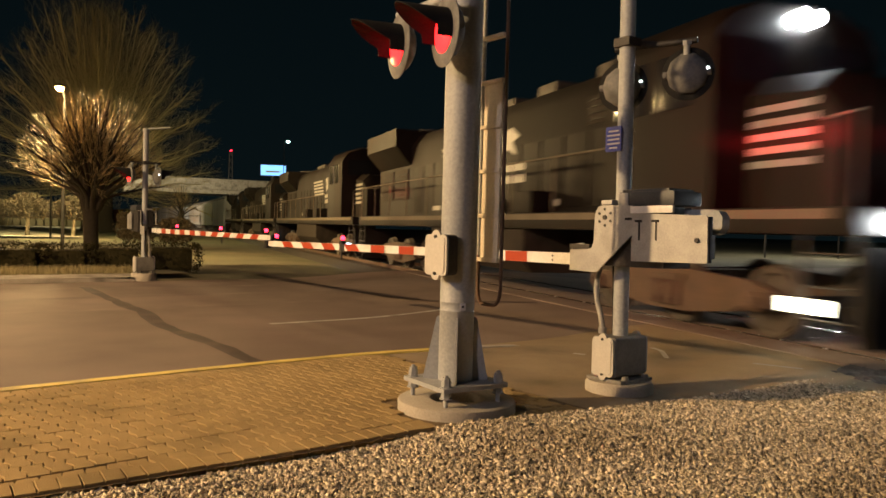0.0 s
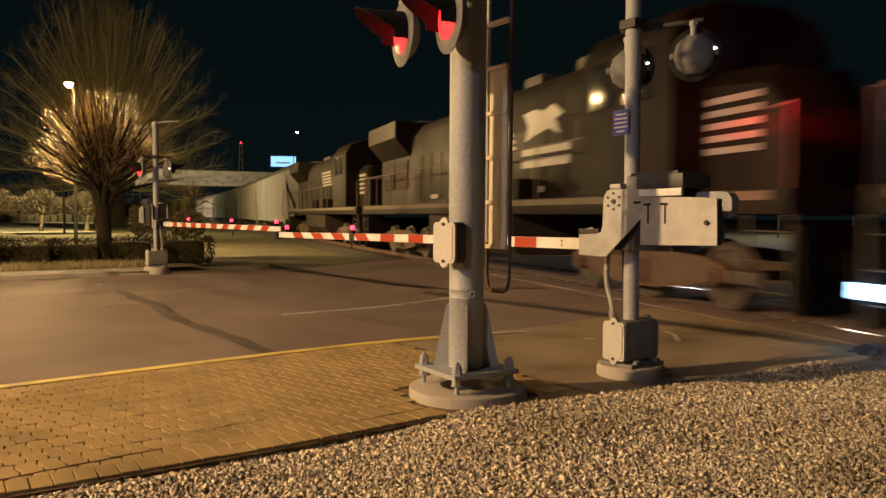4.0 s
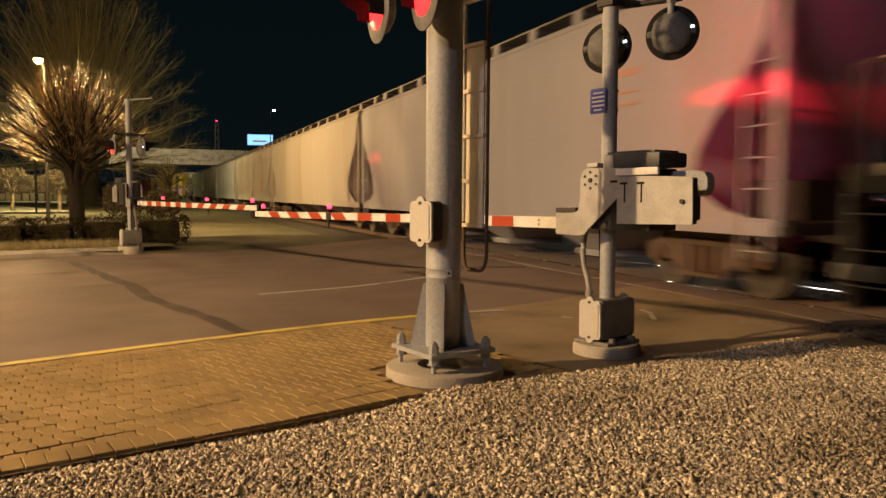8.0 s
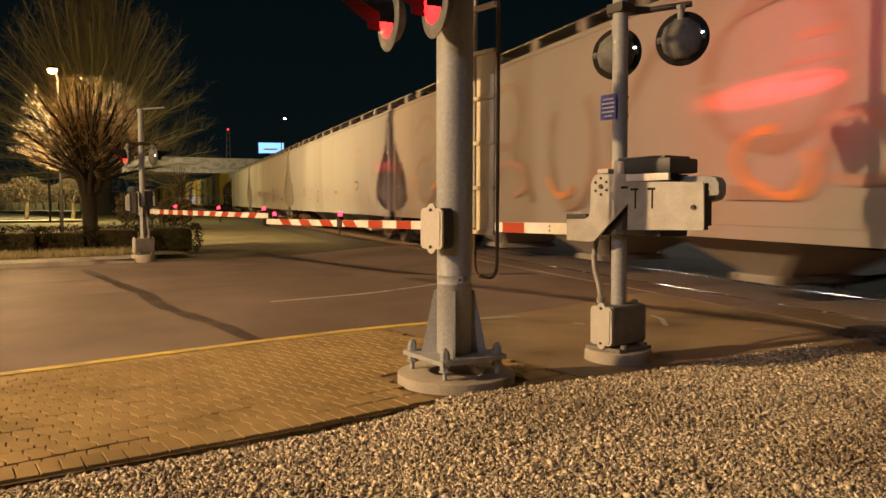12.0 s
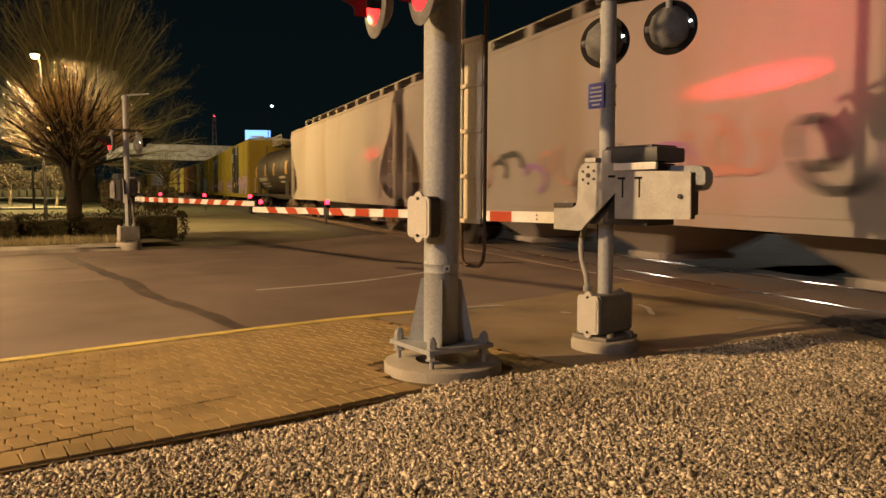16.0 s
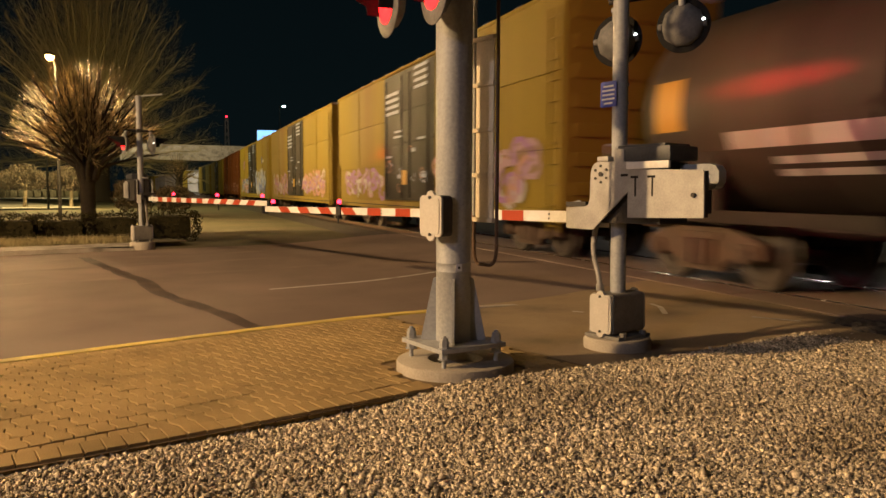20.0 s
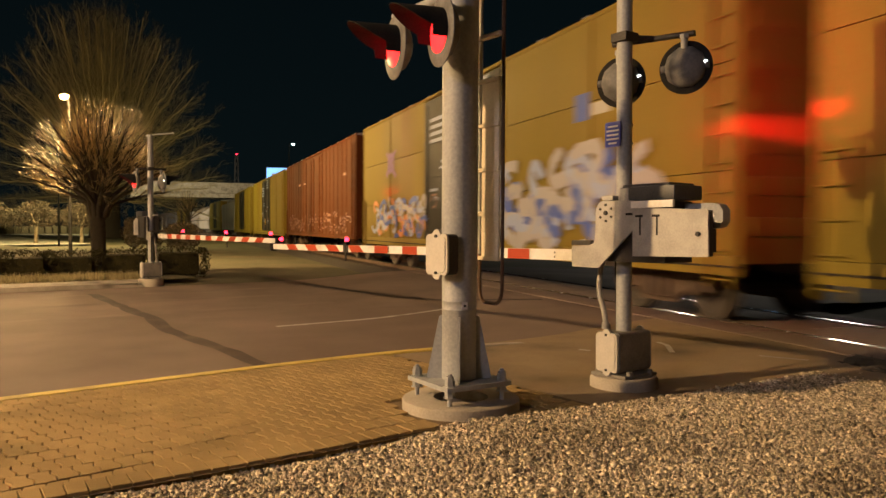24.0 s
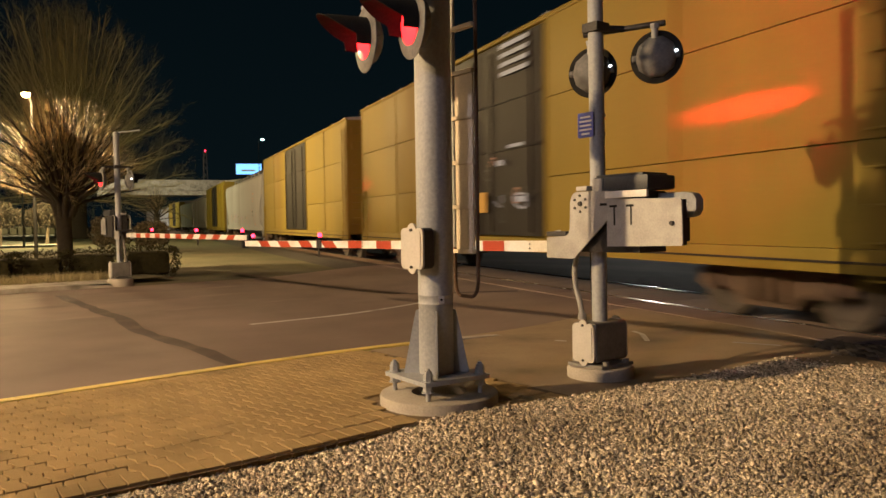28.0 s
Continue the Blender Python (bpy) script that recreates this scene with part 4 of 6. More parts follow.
def ladder(owner, x, y, z0, z1, material=None, w=0.4):
    bm = B()
    for dy in (-w / 2, w / 2):
        box(bm, x - 0.015, x + 0.015, y + dy - 0.02, y + dy + 0.02, z0, z1)
    n = int((z1 - z0) / 0.36)
    for k in range(n + 1):
        z = z0 + 0.1 + 0.36 * k
        rod(bm, (x, y - w / 2, z), (x, y + w / 2, z), 0.012, None, 6)
    part("ladder", bm, material or FRAME, owner)


def hopper(length, paint, label, slope=False):
    """A covered hopper: smooth bellied sides, ends cut away below, roof walkway, chutes between the bogies."""
    o = thing("hopper_car", Matrix(), label, "hopper car", "freight train")
    h = length / 2 - 0.38

    def ring(y, low, half_w=1.58):
        top = [(-half_w * 0.97, 3.95), (-half_w * 0.9, 4.10), (-0.75, 4.26), (0.75, 4.26), (half_w * 0.9, 4.10), (half_w * 0.97, 3.95)]
        right = [(half_w, 3.3), (half_w * 1.0, 2.4), (half_w * 0.99, max(low, 1.6)), (half_w * 0.97, max(low - 0.02, 1.0))]
        left = [(-x, z) for x, z in right][::-1]
        return [Vector((x, y, max(z, low))) for x, z in top + right + left]

    cut = [(0.0, 3.78), (0.22, 3.05), (0.55, 2.65), (0.85, 2.38), (1.08, 2.12), (1.25, 1.86), (1.34, 1.55), (1.36, 1.0)]
    if slope:
        cut = [(y * (1.0 if y < 0.3 else 1.08), z) for y, z in cut]
    st = [(-h + y, z) for y, z in cut] + [(h - y, z) for y, z in cut[::-1]]
    bm = loft(B(), [ring(y, low) for y, low in st])
    part("body", bm, paint, o, "smooth painted steel sides")
    for s in (-1, 1):
        bm = B()
        x = s * 1.52
        box(bm, min(x, x - s * 0.14), max(x, x - s * 0.14), -h, h, 0.83, 1.03, 0.015)
        part("side_sill", bm, paint, o)
        bm = B()
        x = s * 1.5
        rod(bm, (x, -h, 4.0), (x, h, 4.0), 0.045, None, 8)
        part("eave_rail", bm, paint, o)
        for e in (-1, 1):
            bm = B()
            prism(bm, [(e * (h - 1.40), 1.02), (e * (h - 1.40), 1.55), (e * (h - 1.22), 1.32), (e * (h - 0.85), 1.13), (e * (h - 0.3), 1.02)], Matrix(((0, 0, 1, x + s * 0.02), (1, 0, 0, 0), (0, 1, 0, 0), (0, 0, 0, 1))), 0.02)
            part("corner_gusset", bm, paint, o, "curved corner gusset")
            bm = B()
            box(bm, x - 0.04, x + 0.04, e * h - 0.05, e * h + 0.05, 0.95, 3.7, 0.01)
            part("corner_post", bm, paint, o)
            ladder(o, x + s * 0.02, e * (h - 0.32), 0.55, 4.0, paint)
    for e in (-1, 1):
        bm = B()
        box(bm, -1.5, 1.5, e * (h - 0.05) - 0.2, e * (h - 0.05) + 0.2, 0.85, 1.0, 0.02)
        part("end_sill", bm, FRAME, o)
        bm = B()
        box(bm, -0.6, 0.6, e * (h - 1.0) - 0.5, e * (h - 1.0) + 0.5, 0.98, 1.5, 0.05)
        part("end_platform", bm, FRAME, o)
    bm = B()
    box(bm, -0.25, 0.25, -h, h, 0.72, 1.0)
    part("centre_sill", bm, FRAME, o)
    # roof walkway on brackets, with the hatch cover trough below
    for s in (-1, 1):
        bm = B()
        box(bm, s * 0.62 - 0.22, s * 0.62 + 0.22, -h - 0.05, h + 0.05, 4.55, 4.59)
        part("running_board", bm, DARK, o, "dark roof walkway")
    for k in range(11):
        y = -h + 0.3 + (2 * h - 0.6) * k / 10
        bm = B()
        box(bm, -0.88, -0.82, y - 0.12, y + 0.12, 4.2, 4.55)
        box(bm, 0.82, 0.88, y - 0.12, y + 0.12, 4.2, 4.55)
        box(bm, -0.88, 0.88, y - 0.03, y + 0.03, 4.5, 4.549)
        part("walkway_bracket", bm, paint, o)
    bm = B()
    box(bm, -0.35, 0.35, -h + 0.6, h - 0.6, 4.2, 4.42, 0.06)
    part("hatch", bm, paint, o)
    for k in (-1, 0, 1):
        bm = B()
        y = k * (h - 2.9) * 0.62
        a = [Vector((sx * 1.4, y + sy * 1.55, 1.05)) for sx, sy in ((-1, -1), (1, -1), (1, 1), (-1, 1))]
        b = [Vector((sx * 0.55, y + sy * 0.35, 0.32)) for sx, sy in ((-1, -1), (1, -1), (1, 1), (-1, 1))]
        loft(bm, [a, b])
        box(bm, -0.7, 0.7, y - 0.4, y + 0.4, 0.22, 0.33, 0.02)
        part("chute", bm, paint, o, "discharge chute below the body")
    for e in (-1, 1):
        bogie(o, e * (h - 1.75), (-0.89, 0.89), SIDE2)
    couplers(o, h + 0.05)
    return o


def boxcar(length, paint, door, label, ribs=False, dw=2.15):
    """A boxcar: panelled sides, a wide plug door in the middle, ribbed ends, yellow or brown sill."""
    o = thing("boxcar", Matrix(), label, "boxcar", "freight train")
    h, w, z0, z1 = length / 2 - 0.55, 1.56, 0.95, 4.72
    bm = B()
    box(bm, -w + 0.05, w - 0.05, -h + 0.06, h - 0.06, z0, z1 - 0.02)
    part("inner_body", bm, paint, o)
    for s in (-1, 1):
        for e in (-1, 1):
            y0, y1 = (dw + 0.02, h) if e > 0 else (-h, -dw - 0.02)
            for za, zb in ((z0, z1 - 0.06),) if ribs else ((z0, 1.988), (2.0, 3.328), (3.34, z1 - 0.06)):
                bm = B()
                box(bm, min(s * w, s * (w - 0.05)), max(s * w, s * (w - 0.05)), y0, y1, za, zb, 0.008)
                part("side_panel", bm, paint, o)
            for k in range(9 if ribs else 3):
                bm = B()
                y = y0 + 0.06 + (y1 - y0 - 0.12) * k / (8 if ribs else 2)
                box(bm, min(s * w, s * (w + 0.022)), max(s * w, s * (w + 0.022)), y - 0.035, y + 0.035, z0, z1 - 0.06, 0.01)
                part("side_post", bm, paint, o)
            ladder(o, s * (w + 0.05), e * (h - 0.3), 0.55, 2.2 if e > 0 else 4.4, paint)
        for half in (-1, 1):
            bm = B()
            ya, yb = (0.01, dw) if half > 0 else (-dw, -0.01)
            box(bm, min(s * (w - 0.02), s * (w + 0.03)), max(s * (w - 0.02), s * (w + 0.03)), ya, yb, z0 + 0.03, z1 - 0.12, 0.01)
            d = part("door", bm, door, o, "wide dark plug door leaf" if door is DOOR_BLACK else "wide plug door leaf")
            for zz in (1.75, 2.6, 3.5):
                bm = B()
                box(bm, min(s * (w + 0.03), s * (w + 0.06)), max(s * (w + 0.03), s * (w + 0.06)), ya + 0.06, yb - 0.06, zz - 0.03, zz + 0.03, 0.008)
                part("door_rib", bm, door, d)
            for yy in (ya + 0.35, yb - 0.35):
                bm = B()
                rod(bm, (s * (w + 0.075), yy, z0 + 0.1), (s * (w + 0.075), yy, z1 - 0.25), 0.022, None, 8)
                part("lock_rod", bm, door, d)
        bm = B()
        box(bm, min(s * (w - 0.06), s * (w + 0.02)), max(s * (w - 0.06), s * (w + 0.02)), -h, h, 0.70 if not ribs else 0.8, z0 - 0.004, 0.01)
        part("side_sill", bm, paint, o, "painted side sill")
        if not ribs:
            bm = B()
            x = s * (w + 0.022)
            box(bm, min(x, x + s * 0.02), max(x, x + s * 0.02), -h, h, 0.80, 0.825)
            part("sill_groove", bm, FRAME, o, "dark groove along the sill")
        bm = B()
        rod(bm, (s * (w - 0.02), -h, z1 - 0.03), (s * (w - 0.02), h, z1 - 0.03), 0.05, None, 8)
        part("eave_rail", bm, paint, o)
    bm = B()
    st = []
    for y in (-h, h):
        st.append([Vector((x, y, z)) for x, z in ((-w, z1 - 0.05), (w, z1 - 0.05), (w * 0.98, z1 + 0.02), (0, z1 + 0.16), (-w * 0.98, z1 + 0.02))])
    loft(bm, st)
    roof = part("roof", bm, GALV, o, "galvanised ribbed roof")
    for k in range(12):
        bm = B()
        y = -h + 0.5 + (2 * h - 1) * k / 11
        prism(bm, [(-w * 0.98, z1 + 0.015), (0, z1 + 0.155), (w * 0.98, z1 + 0.015), (w * 0.98, z1 + 0.06), (0, z1 + 0.2), (-w * 0.98, z1 + 0.06)], Matrix(((1, 0, 0, 0), (0, 0, -1, y + 0.04), (0, 1, 0, 0), (0, 0, 0, 1))), 0.08)
        part("roof_rib", bm, GALV, roof)
    for e in (-1, 1):
        for k in range(7):
            bm = B()
            z = 1.3 + 0.5 * k
            box(bm, -w + 0.15, w - 0.15, min(e * (h - 0.06), e * (h + 0.03)), max(e * (h - 0.06), e * (h + 0.03)), z - 0.12, z + 0.12, 0.04)
            part("end_rib", bm, paint, o)
        bm = B()
        box(bm, -w, w, e * (h - 0.03) - 0.03, e * (h - 0.03) + 0.03, z0 - 0.1, z1 - 0.05, 0.01)
        part("end_wall", bm, paint, o)
        bogie(o, e * (h - 2.3), (-0.89, 0.89), SIDE2)
        bm = B()
        box(bm, -1.4, 1.4, e * (h - 2.3) - 0.2, e * (h - 2.3) + 0.2, 0.74, 0.95)
        part("body_bolster", bm, FRAME, o)
    bm = B()
    box(bm, -0.3, 0.3, -h - 0.2, h + 0.2, 0.70, 0.95)
    part("centre_sill", bm, FRAME, o)
    couplers(o, h + 0.05)
    return o


def tank_car(length, label):
    o = thing("tank_car", Matrix(), label, "tank car", "freight train")
    h, r, zc = length / 2 - 0.85, 1.43, 2.37
    m = Matrix(((1, 0, 0, 0), (0, 0, 1, 0), (0, -1, 0, zc), (0, 0, 0, 1)))
    bm = B()
    prof = [(0, -h), (r * 0.5, -h + 0.10), (r * 0.82, -h + 0.32), (r * 0.97, -h + 0.62), (r, -h + 0.9), (r, h - 0.9), (r * 0.97, h - 0.62), (r * 0.82, h - 0.32), (r * 0.5, h - 0.10), (0, h)]
    lathe(bm, prof, m, 48)
    tank = part("tank", bm, TANK_BLACK, o, "long black cylindrical tank")
    for y in (-h * 0.5, 0, h * 0.5):
        bm = B()
        lathe(bm, [(r, y - 0.05), (r + 0.012, y - 0.05), (r + 0.012, y + 0.05), (r, y + 0.05)], m, 48)
        part("weld_band", bm, TANK_BLACK, tank)
    bm = B()
    rod(bm, (0, 0, zc + r - 0.1), (0, 0, zc + r + 0.30), 0.48, None, 20)
    part("dome", bm, TANK_BLACK, o)
    bm = B()
    box(bm, -0.95, 0.95, -1.5, 1.5, zc + r + 0.02, zc + r + 0.07)
    plat = part("top_platform", bm, DARK, o)
    for s in (-1, 1):
        bm = B()
        for zz in (0.26, 0.52):
            rod(bm, (s * 0.95, -1.5, zc + r + 0.07 + zz), (s * 0.95, 1.5, zc + r + 0.07 + zz), 0.025, None, 8)
        for y in (-1.5, -0.75, 0, 0.75, 1.5):
            rod(bm, (s * 0.95, y, zc + r + 0.05), (s * 0.95, y, zc + r + 0.60), 0.025, None, 8)
        part("guard_rail", bm, GALV, plat, "pale guard rail round the dome")
    for s in (-1, 1):
        ladder(o, s * 1.55, 0, 0.6, zc + r, DARK, 0.5)
        bm = B()
        box(bm, s * 1.2 - 0.1, s * 1.2 + 0.1, -h - 0.3, h + 0.3, 0.86, 1.02, 0.01)
        part("side_sill", bm, FRAME, o)
        for e in (-1, 1):
            bm = B()
            box(bm, s * 1.25 - 0.05, s * 1.25 + 0.05, e * (h - 1.6) - 0.5, e * (h - 1.6) + 0.5, 0.9, 1.9, 0.03)
            part("saddle", bm, FRAME, o)
        for y in (-h + 1.2, -1.6, 1.7, h - 1.2):
            bm = B()
            rows = []
            for a in range(-3, 5):
                an = radians(a * 4)
                rows.append([bm.verts.new((s * (r + 0.006) * math.cos(an), y + dy, zc + (r + 0.006) * math.sin(an))) for dy in (-0.28, 0.28)])
            for p, q in zip(rows, rows[1:]):
                bm.faces.new((p[0], p[1], q[1], q[0]))
            part("placard", bm, PLATE_Y, o, "yellow reflective plate")
        for y0, y1, a0, a1, mt in ((1.2, 4.6, -24, -15, STRIPE), (1.3, 3.9, -33, -29, STRIPE), (1.3, 3.9, -40, -36, STRIPE), (-5.2, -3.2, -20, -15, STRIPE), (-5.2, -3.2, -30, -26, STRIPE)):
            bm = B()
            rows = []
            for k in range(4):
                an = radians(a0 + (a1 - a0) * k / 3)
                rows.append([bm.verts.new((s * (r + 0.006) * math.cos(an), yy, zc + (r + 0.006) * math.sin(an))) for yy in (y0, y1)])
            for p, q in zip(rows, rows[1:]):
                bm.faces.new((p[0], p[1], q[1], q[0]))
            part("marking", bm, mt, o, "unreadable white lettering band")
    bm = B()
    box(bm, -0.3, 0.3, -h - 0.6, h + 0.6, 0.70, 0.98)
    part("centre_sill", bm, FRAME, o)
    for e in (-1, 1):
        bm = B()
        box(bm, -1.45, 1.45, e * (h + 0.2) - 0.35, e * (h + 0.2) + 0.35, 0.95, 1.03, 0.01)
        part("end_platform", bm, FRAME, o)
        bm = B()
        for s in (-1, 1):
            rod(bm, (s * 1.3, e * (h + 0.5), 1.0), (s * 1.3, e * (h + 0.5), 2.0), 0.02, None, 6)
        rod(bm, (-1.3, e * (h + 0.5), 2.0), (1.3, e * (h + 0.5), 2.0), 0.02, None, 6)
        part("end_rail", bm, GALV, o)
        bogie(o, e * (h - 1.5), (-0.89, 0.89), SIDE2)
    couplers(o, h + 0.45)
    return o


def locomotive(length, label, lead=False, emblem=-2.2, step=None):
    """A black diesel locomotive, its nose towards -y: nose, cab, long hood, walkway, fuel tank, six-wheel bogies."""
    o = thing("locomotive", Matrix(), label, "locomotive", "freight train")
    h = length / 2 - 0.5
    bm = B()
    box(bm, -1.5, 1.5, -h, h, 1.32, 1.62, 0.02)
    part("deck", bm, LOCO_BLACK, o, "heavy deck frame")
    for s in (-1, 1):
        bm = B()
        x = s * 1.503
        box(bm, min(x, x + s * 0.004), max(x, x + s * 0.004), -h + 0.3, h - 0.3, 1.49, 1.60)
        part("sill_stripe", bm, SILL, o, "dull stripe along the deck edge")
    yn, yc0, yc1 = -h + 0.9, -h + 2.3, -h + 4.7
    bm = B()
    st = [[Vector((x * w, y, z)) for x, z in ((-0.85, 1.62), (0.85, 1.62), (0.85, zt - 0.25), (0.6, zt), (-0.6, zt), (-0.85, zt - 0.25))] for y, zt, w in ((yn, 2.95, 0.86), (yn + 0.25, 3.28, 1.0), (yc0, 3.38, 1.0))]
    loft(bm, st)
    nose = part("nose", bm, LOCO_BLACK, o, "low black nose")
    bm = B()
    st = []
    for y in (yc0, yc0 + 0.15, yc1):
        sh = 0.0 if y > yc0 else 0.06
        st.append([Vector((x * (1.48 - sh), y, z)) for x, z in ((-1, 1.62), (1, 1.62), (1, 3.85), (0.82, 4.25 - sh), (0.4, 4.45 - sh), (-0.4, 4.45 - sh), (-0.82, 4.25 - sh), (-1, 3.85))])
    loft(bm, st)
    cab = part("cab", bm, LOCO_BLACK, o, "black driver's cab")
    for s in (-1, 1):
        for ya, pane in ((yc0 + 0.35, GLASS), (yc0 + 1.35, GLASS)):
            bm = B()
            x = s * 1.483
            z1, wide = 3.75, 0.75
            box(bm, min(x, x + s * 0.012), max(x, x + s * 0.012), ya, ya + wide, 3.0, z1, 0.01)
            part("cab_window", bm, pane, cab, "dark cab side window")
        bm = B()
        m = face_to((s * 0.72, yc0 - 0.005, 3.62), (0, -1, 0))
        prism(bm, soft_rect(0.9, 0.6, 0.06), m, 0.012)
        part("windscreen", bm, GLASS, cab)
        # nose stripes wrap the front corners
        for k in range(5):
            bm = B()
            x = s * 0.853
            z = 2.16 + 0.175 * k
            box(bm, min(x, x + s * 0.006), max(x, x + s * 0.006), yn + 0.28, yc0 - 0.05, z, z + 0.09)
            part("nose_stripe", bm, STRIPE, nose, "white stripe")
        # front ladder, handrails along the walkway
        ladder(o, s * 1.45, -h + 0.35, 0.3, 1.35, DARK, 0.7)
        ladder(o, s * 1.45, h - 0.35, 0.3, 1.35, DARK, 0.7)
        bm = B()
        rod(bm, (s * 1.45, yc1, 2.62), (s * 1.45, h - 0.2, 2.62), 0.018, None, 6)
        n = 9
        for k in range(n + 1):
            y = yc1 + (h - 0.2 - yc1) * k / n
            rod(bm, (s * 1.45, y, 1.62), (s * 1.45, y, 2.62), 0.016, None, 6)
        part("handrail", bm, SILL, o, "thin pale walkway handrail")
        bm = B()
        pipe(bm, [(s * 1.46, -h + 0.05, 1.3), (s * 1.46, -h + 0.05, 2.6), (s * 1.0, yn, 2.65)], 0.02, 6)
        part("grab_rail", bm, SILL, o)
        bm = B()
        pipe(bm, [(s * 1.46, h - 0.05, 1.3), (s * 1.46, h - 0.05, 2.6), (s * 0.9, h - 0.5, 2.65)], 0.02, 6)
        part("grab_rail", bm, SILL, o)
    yr = h - 0.7
    bm = B()
    sec = [(-0.92, 1.62), (0.92, 1.62), (0.92, 3.75), (0.7, 4.1), (-0.7, 4.1), (-0.92, 3.75)]
    loft(bm, [[Vector((x, y, z)) for x, z in sec] for y in (yc1 + 0.02, yr)])
    hood = part("long_hood", bm, LOCO_BLACK, o, "long black engine hood")
    for k in range(12):
        y = yc1 + 0.5 + 0.92 * k
        if y + 0.8 > yr - 3.6:
            break
        for s in (-1, 1):
            bm = B()
            x = s * 0.922
            box(bm, min(x, x + s * 0.02), max(x, x + s * 0.02), y, y + 0.82, 1.75, 3.1, 0.01)
            part("hood_door", bm, LOCO_BLACK, hood)
    for s in (-1, 1):
        for y, wide, z0, z1 in ((yr - 3.3, 1.45, 2.15, 3.1), (yr - 1.7, 1.45, 2.15, 3.1), (yc1 + 0.35, 1.1, 3.2, 3.7)):
            bm = B()
            x = s * 0.922
            box(bm, min(x, x + s * 0.03), max(x, x + s * 0.03), y, y + wide, z0, z1, 0.008)
            grille = part("grille", bm, FRAME, hood, "dark intake grille")
            n = int((z1 - z0) / 0.12)
            for k in range(n):
                bm = B()
                z = z0 + 0.05 + 0.12 * k
                box(bm, min(x + s * 0.03, x + s * 0.05), max(x + s * 0.03, x + s * 0.05), y + 0.04, y + wide - 0.04, z, z + 0.05, 0.006)
                part("louvre", bm, LOCO_BLACK, grille)
        for y in (yc1 + 2.6, yc1 + 5.4):
            bm = B()
            box(bm, min(s * 0.93, s * 1.46), max(s * 0.93, s * 1.46), y, y + 0.9, 1.621, 2.05, 0.03)
            part("side_locker", bm, LOCO_BLACK, o, "low equipment locker on the walkway")
        bm = B()
        rod(bm, (s * 1.18, -2.2, 1.12), (s * 1.18, 2.2, 1.12), 0.16, None, 14)
        part("air_tank", bm, FRAME, o, "long air tank above the fuel tank")
        for y in (-h + 0.06, h - 0.06):
            bm = B()
            rod(bm, (s * 0.6, y + (0.1 if y > 0 else -0.1), 0.95), (s * 0.62, y + (0.22 if y > 0 else -0.22), 0.45), 0.025, None, 8)
            part("brake_hose", bm, BLACK, o)
    bm = B()
    loft(bm, [[Vector((x, y, z)) for x, z in ((-0.95, 3.2), (0.95, 3.2), (1.45, 3.75), (1.45, 4.28), (-1.45, 4.28), (-1.45, 3.75))] for y in (yr - 3.5, yr - 0.1)])
    part("radiator", bm, LOCO_BLACK, hood, "flared radiator housing")
    for k, y in enumerate((yr - 2.7, yr - 0.95)):
        bm = B()
        lathe(bm, [(0.62, 4.28), (0.62, 4.36), (0.5, 4.37), (0, 4.37)], Matrix.Translation((0, y, 0)), 20)
        part("fan", bm, DARK, hood)
    for y, w2, l2, z in ((yc1 + 1.2, 0.5, 1.4, 4.4), (yc1 + 4.2, 0.35, 0.8, 4.45), (yc1 + 6.2, 0.6, 1.8, 4.3)):
        bm = B()
        box(bm, -w2, w2, y - l2 / 2, y + l2 / 2, 4.08, z, 0.05)
        part("roof_box", bm, DARK, hood)
    for s in (-1, 1):
        m = Matrix(((0, 0, s, s * 0.945), (1, 0, 0, 0), (0, 1, 0, 0), (0, 0, 0, 1)))
        for k in range(5):
            bm = B()
            z = 2.72 + 0.155 * k
            y0 = emblem + 0.3 + 0.08 * k
            prism(bm, [(y0, z), (y0 + 2.3, z), (y0 + 2.35, z + 0.09), (y0 + 0.05, z + 0.09)], m, 0.006)
            part("hood_stripe", bm, STRIPE, hood, "white slanted stripe")
        bm = B()
        yy = emblem - 0.9
        prism(bm, [(yy - 0.8, 2.9), (yy - 0.35, 3.05), (yy + 0.35, 2.95), (yy + 0.75, 2.85), (yy + 0.6, 3.2), (yy + 0.85, 3.45), (yy + 0.3, 3.5), (yy - 0.1, 3.42), (yy - 0.5, 3.52), (yy - 0.95, 3.3), (yy - 0.6, 3.2)], m, 0.006)
        part("emblem", bm, STRIPE, hood, "plain white emblem shape")
        for z in (2.3, 2.56):
            bm = B()
            prism(bm, [(yy - 1.2, z), (yy + 0.9, z), (yy + 0.9, z + 0.18), (yy - 1.2, z + 0.18)], m, 0.006)
            part("marking", bm, STRIPE, hood, "unreadable white lettering bar")
        for yb in (-3.2, -1.7, 1.8, 3.4):
            bm = B()
            prism(bm, [(yb, 1.78), (yb + 0.6, 1.78), (yb + 0.6, 1.9), (yb, 1.9)], Matrix.Translation((s * 0.001, 0, 0)) @ m, 0.006)
            part("marking", bm, STRIPE, hood, "small unreadable stencil")
    bm = B()
    st = [[Vector((x, y, z)) for x, z in ((-1.2, 0.45), (1.2, 0.45), (1.42, 0.7), (1.42, 1.31), (-1.42, 1.31), (-1.42, 0.7))] for y in (-2.7, 2.7)]
    loft(bm, st)
    part("fuel_tank", bm, FRAME, o, "fuel tank below the deck")
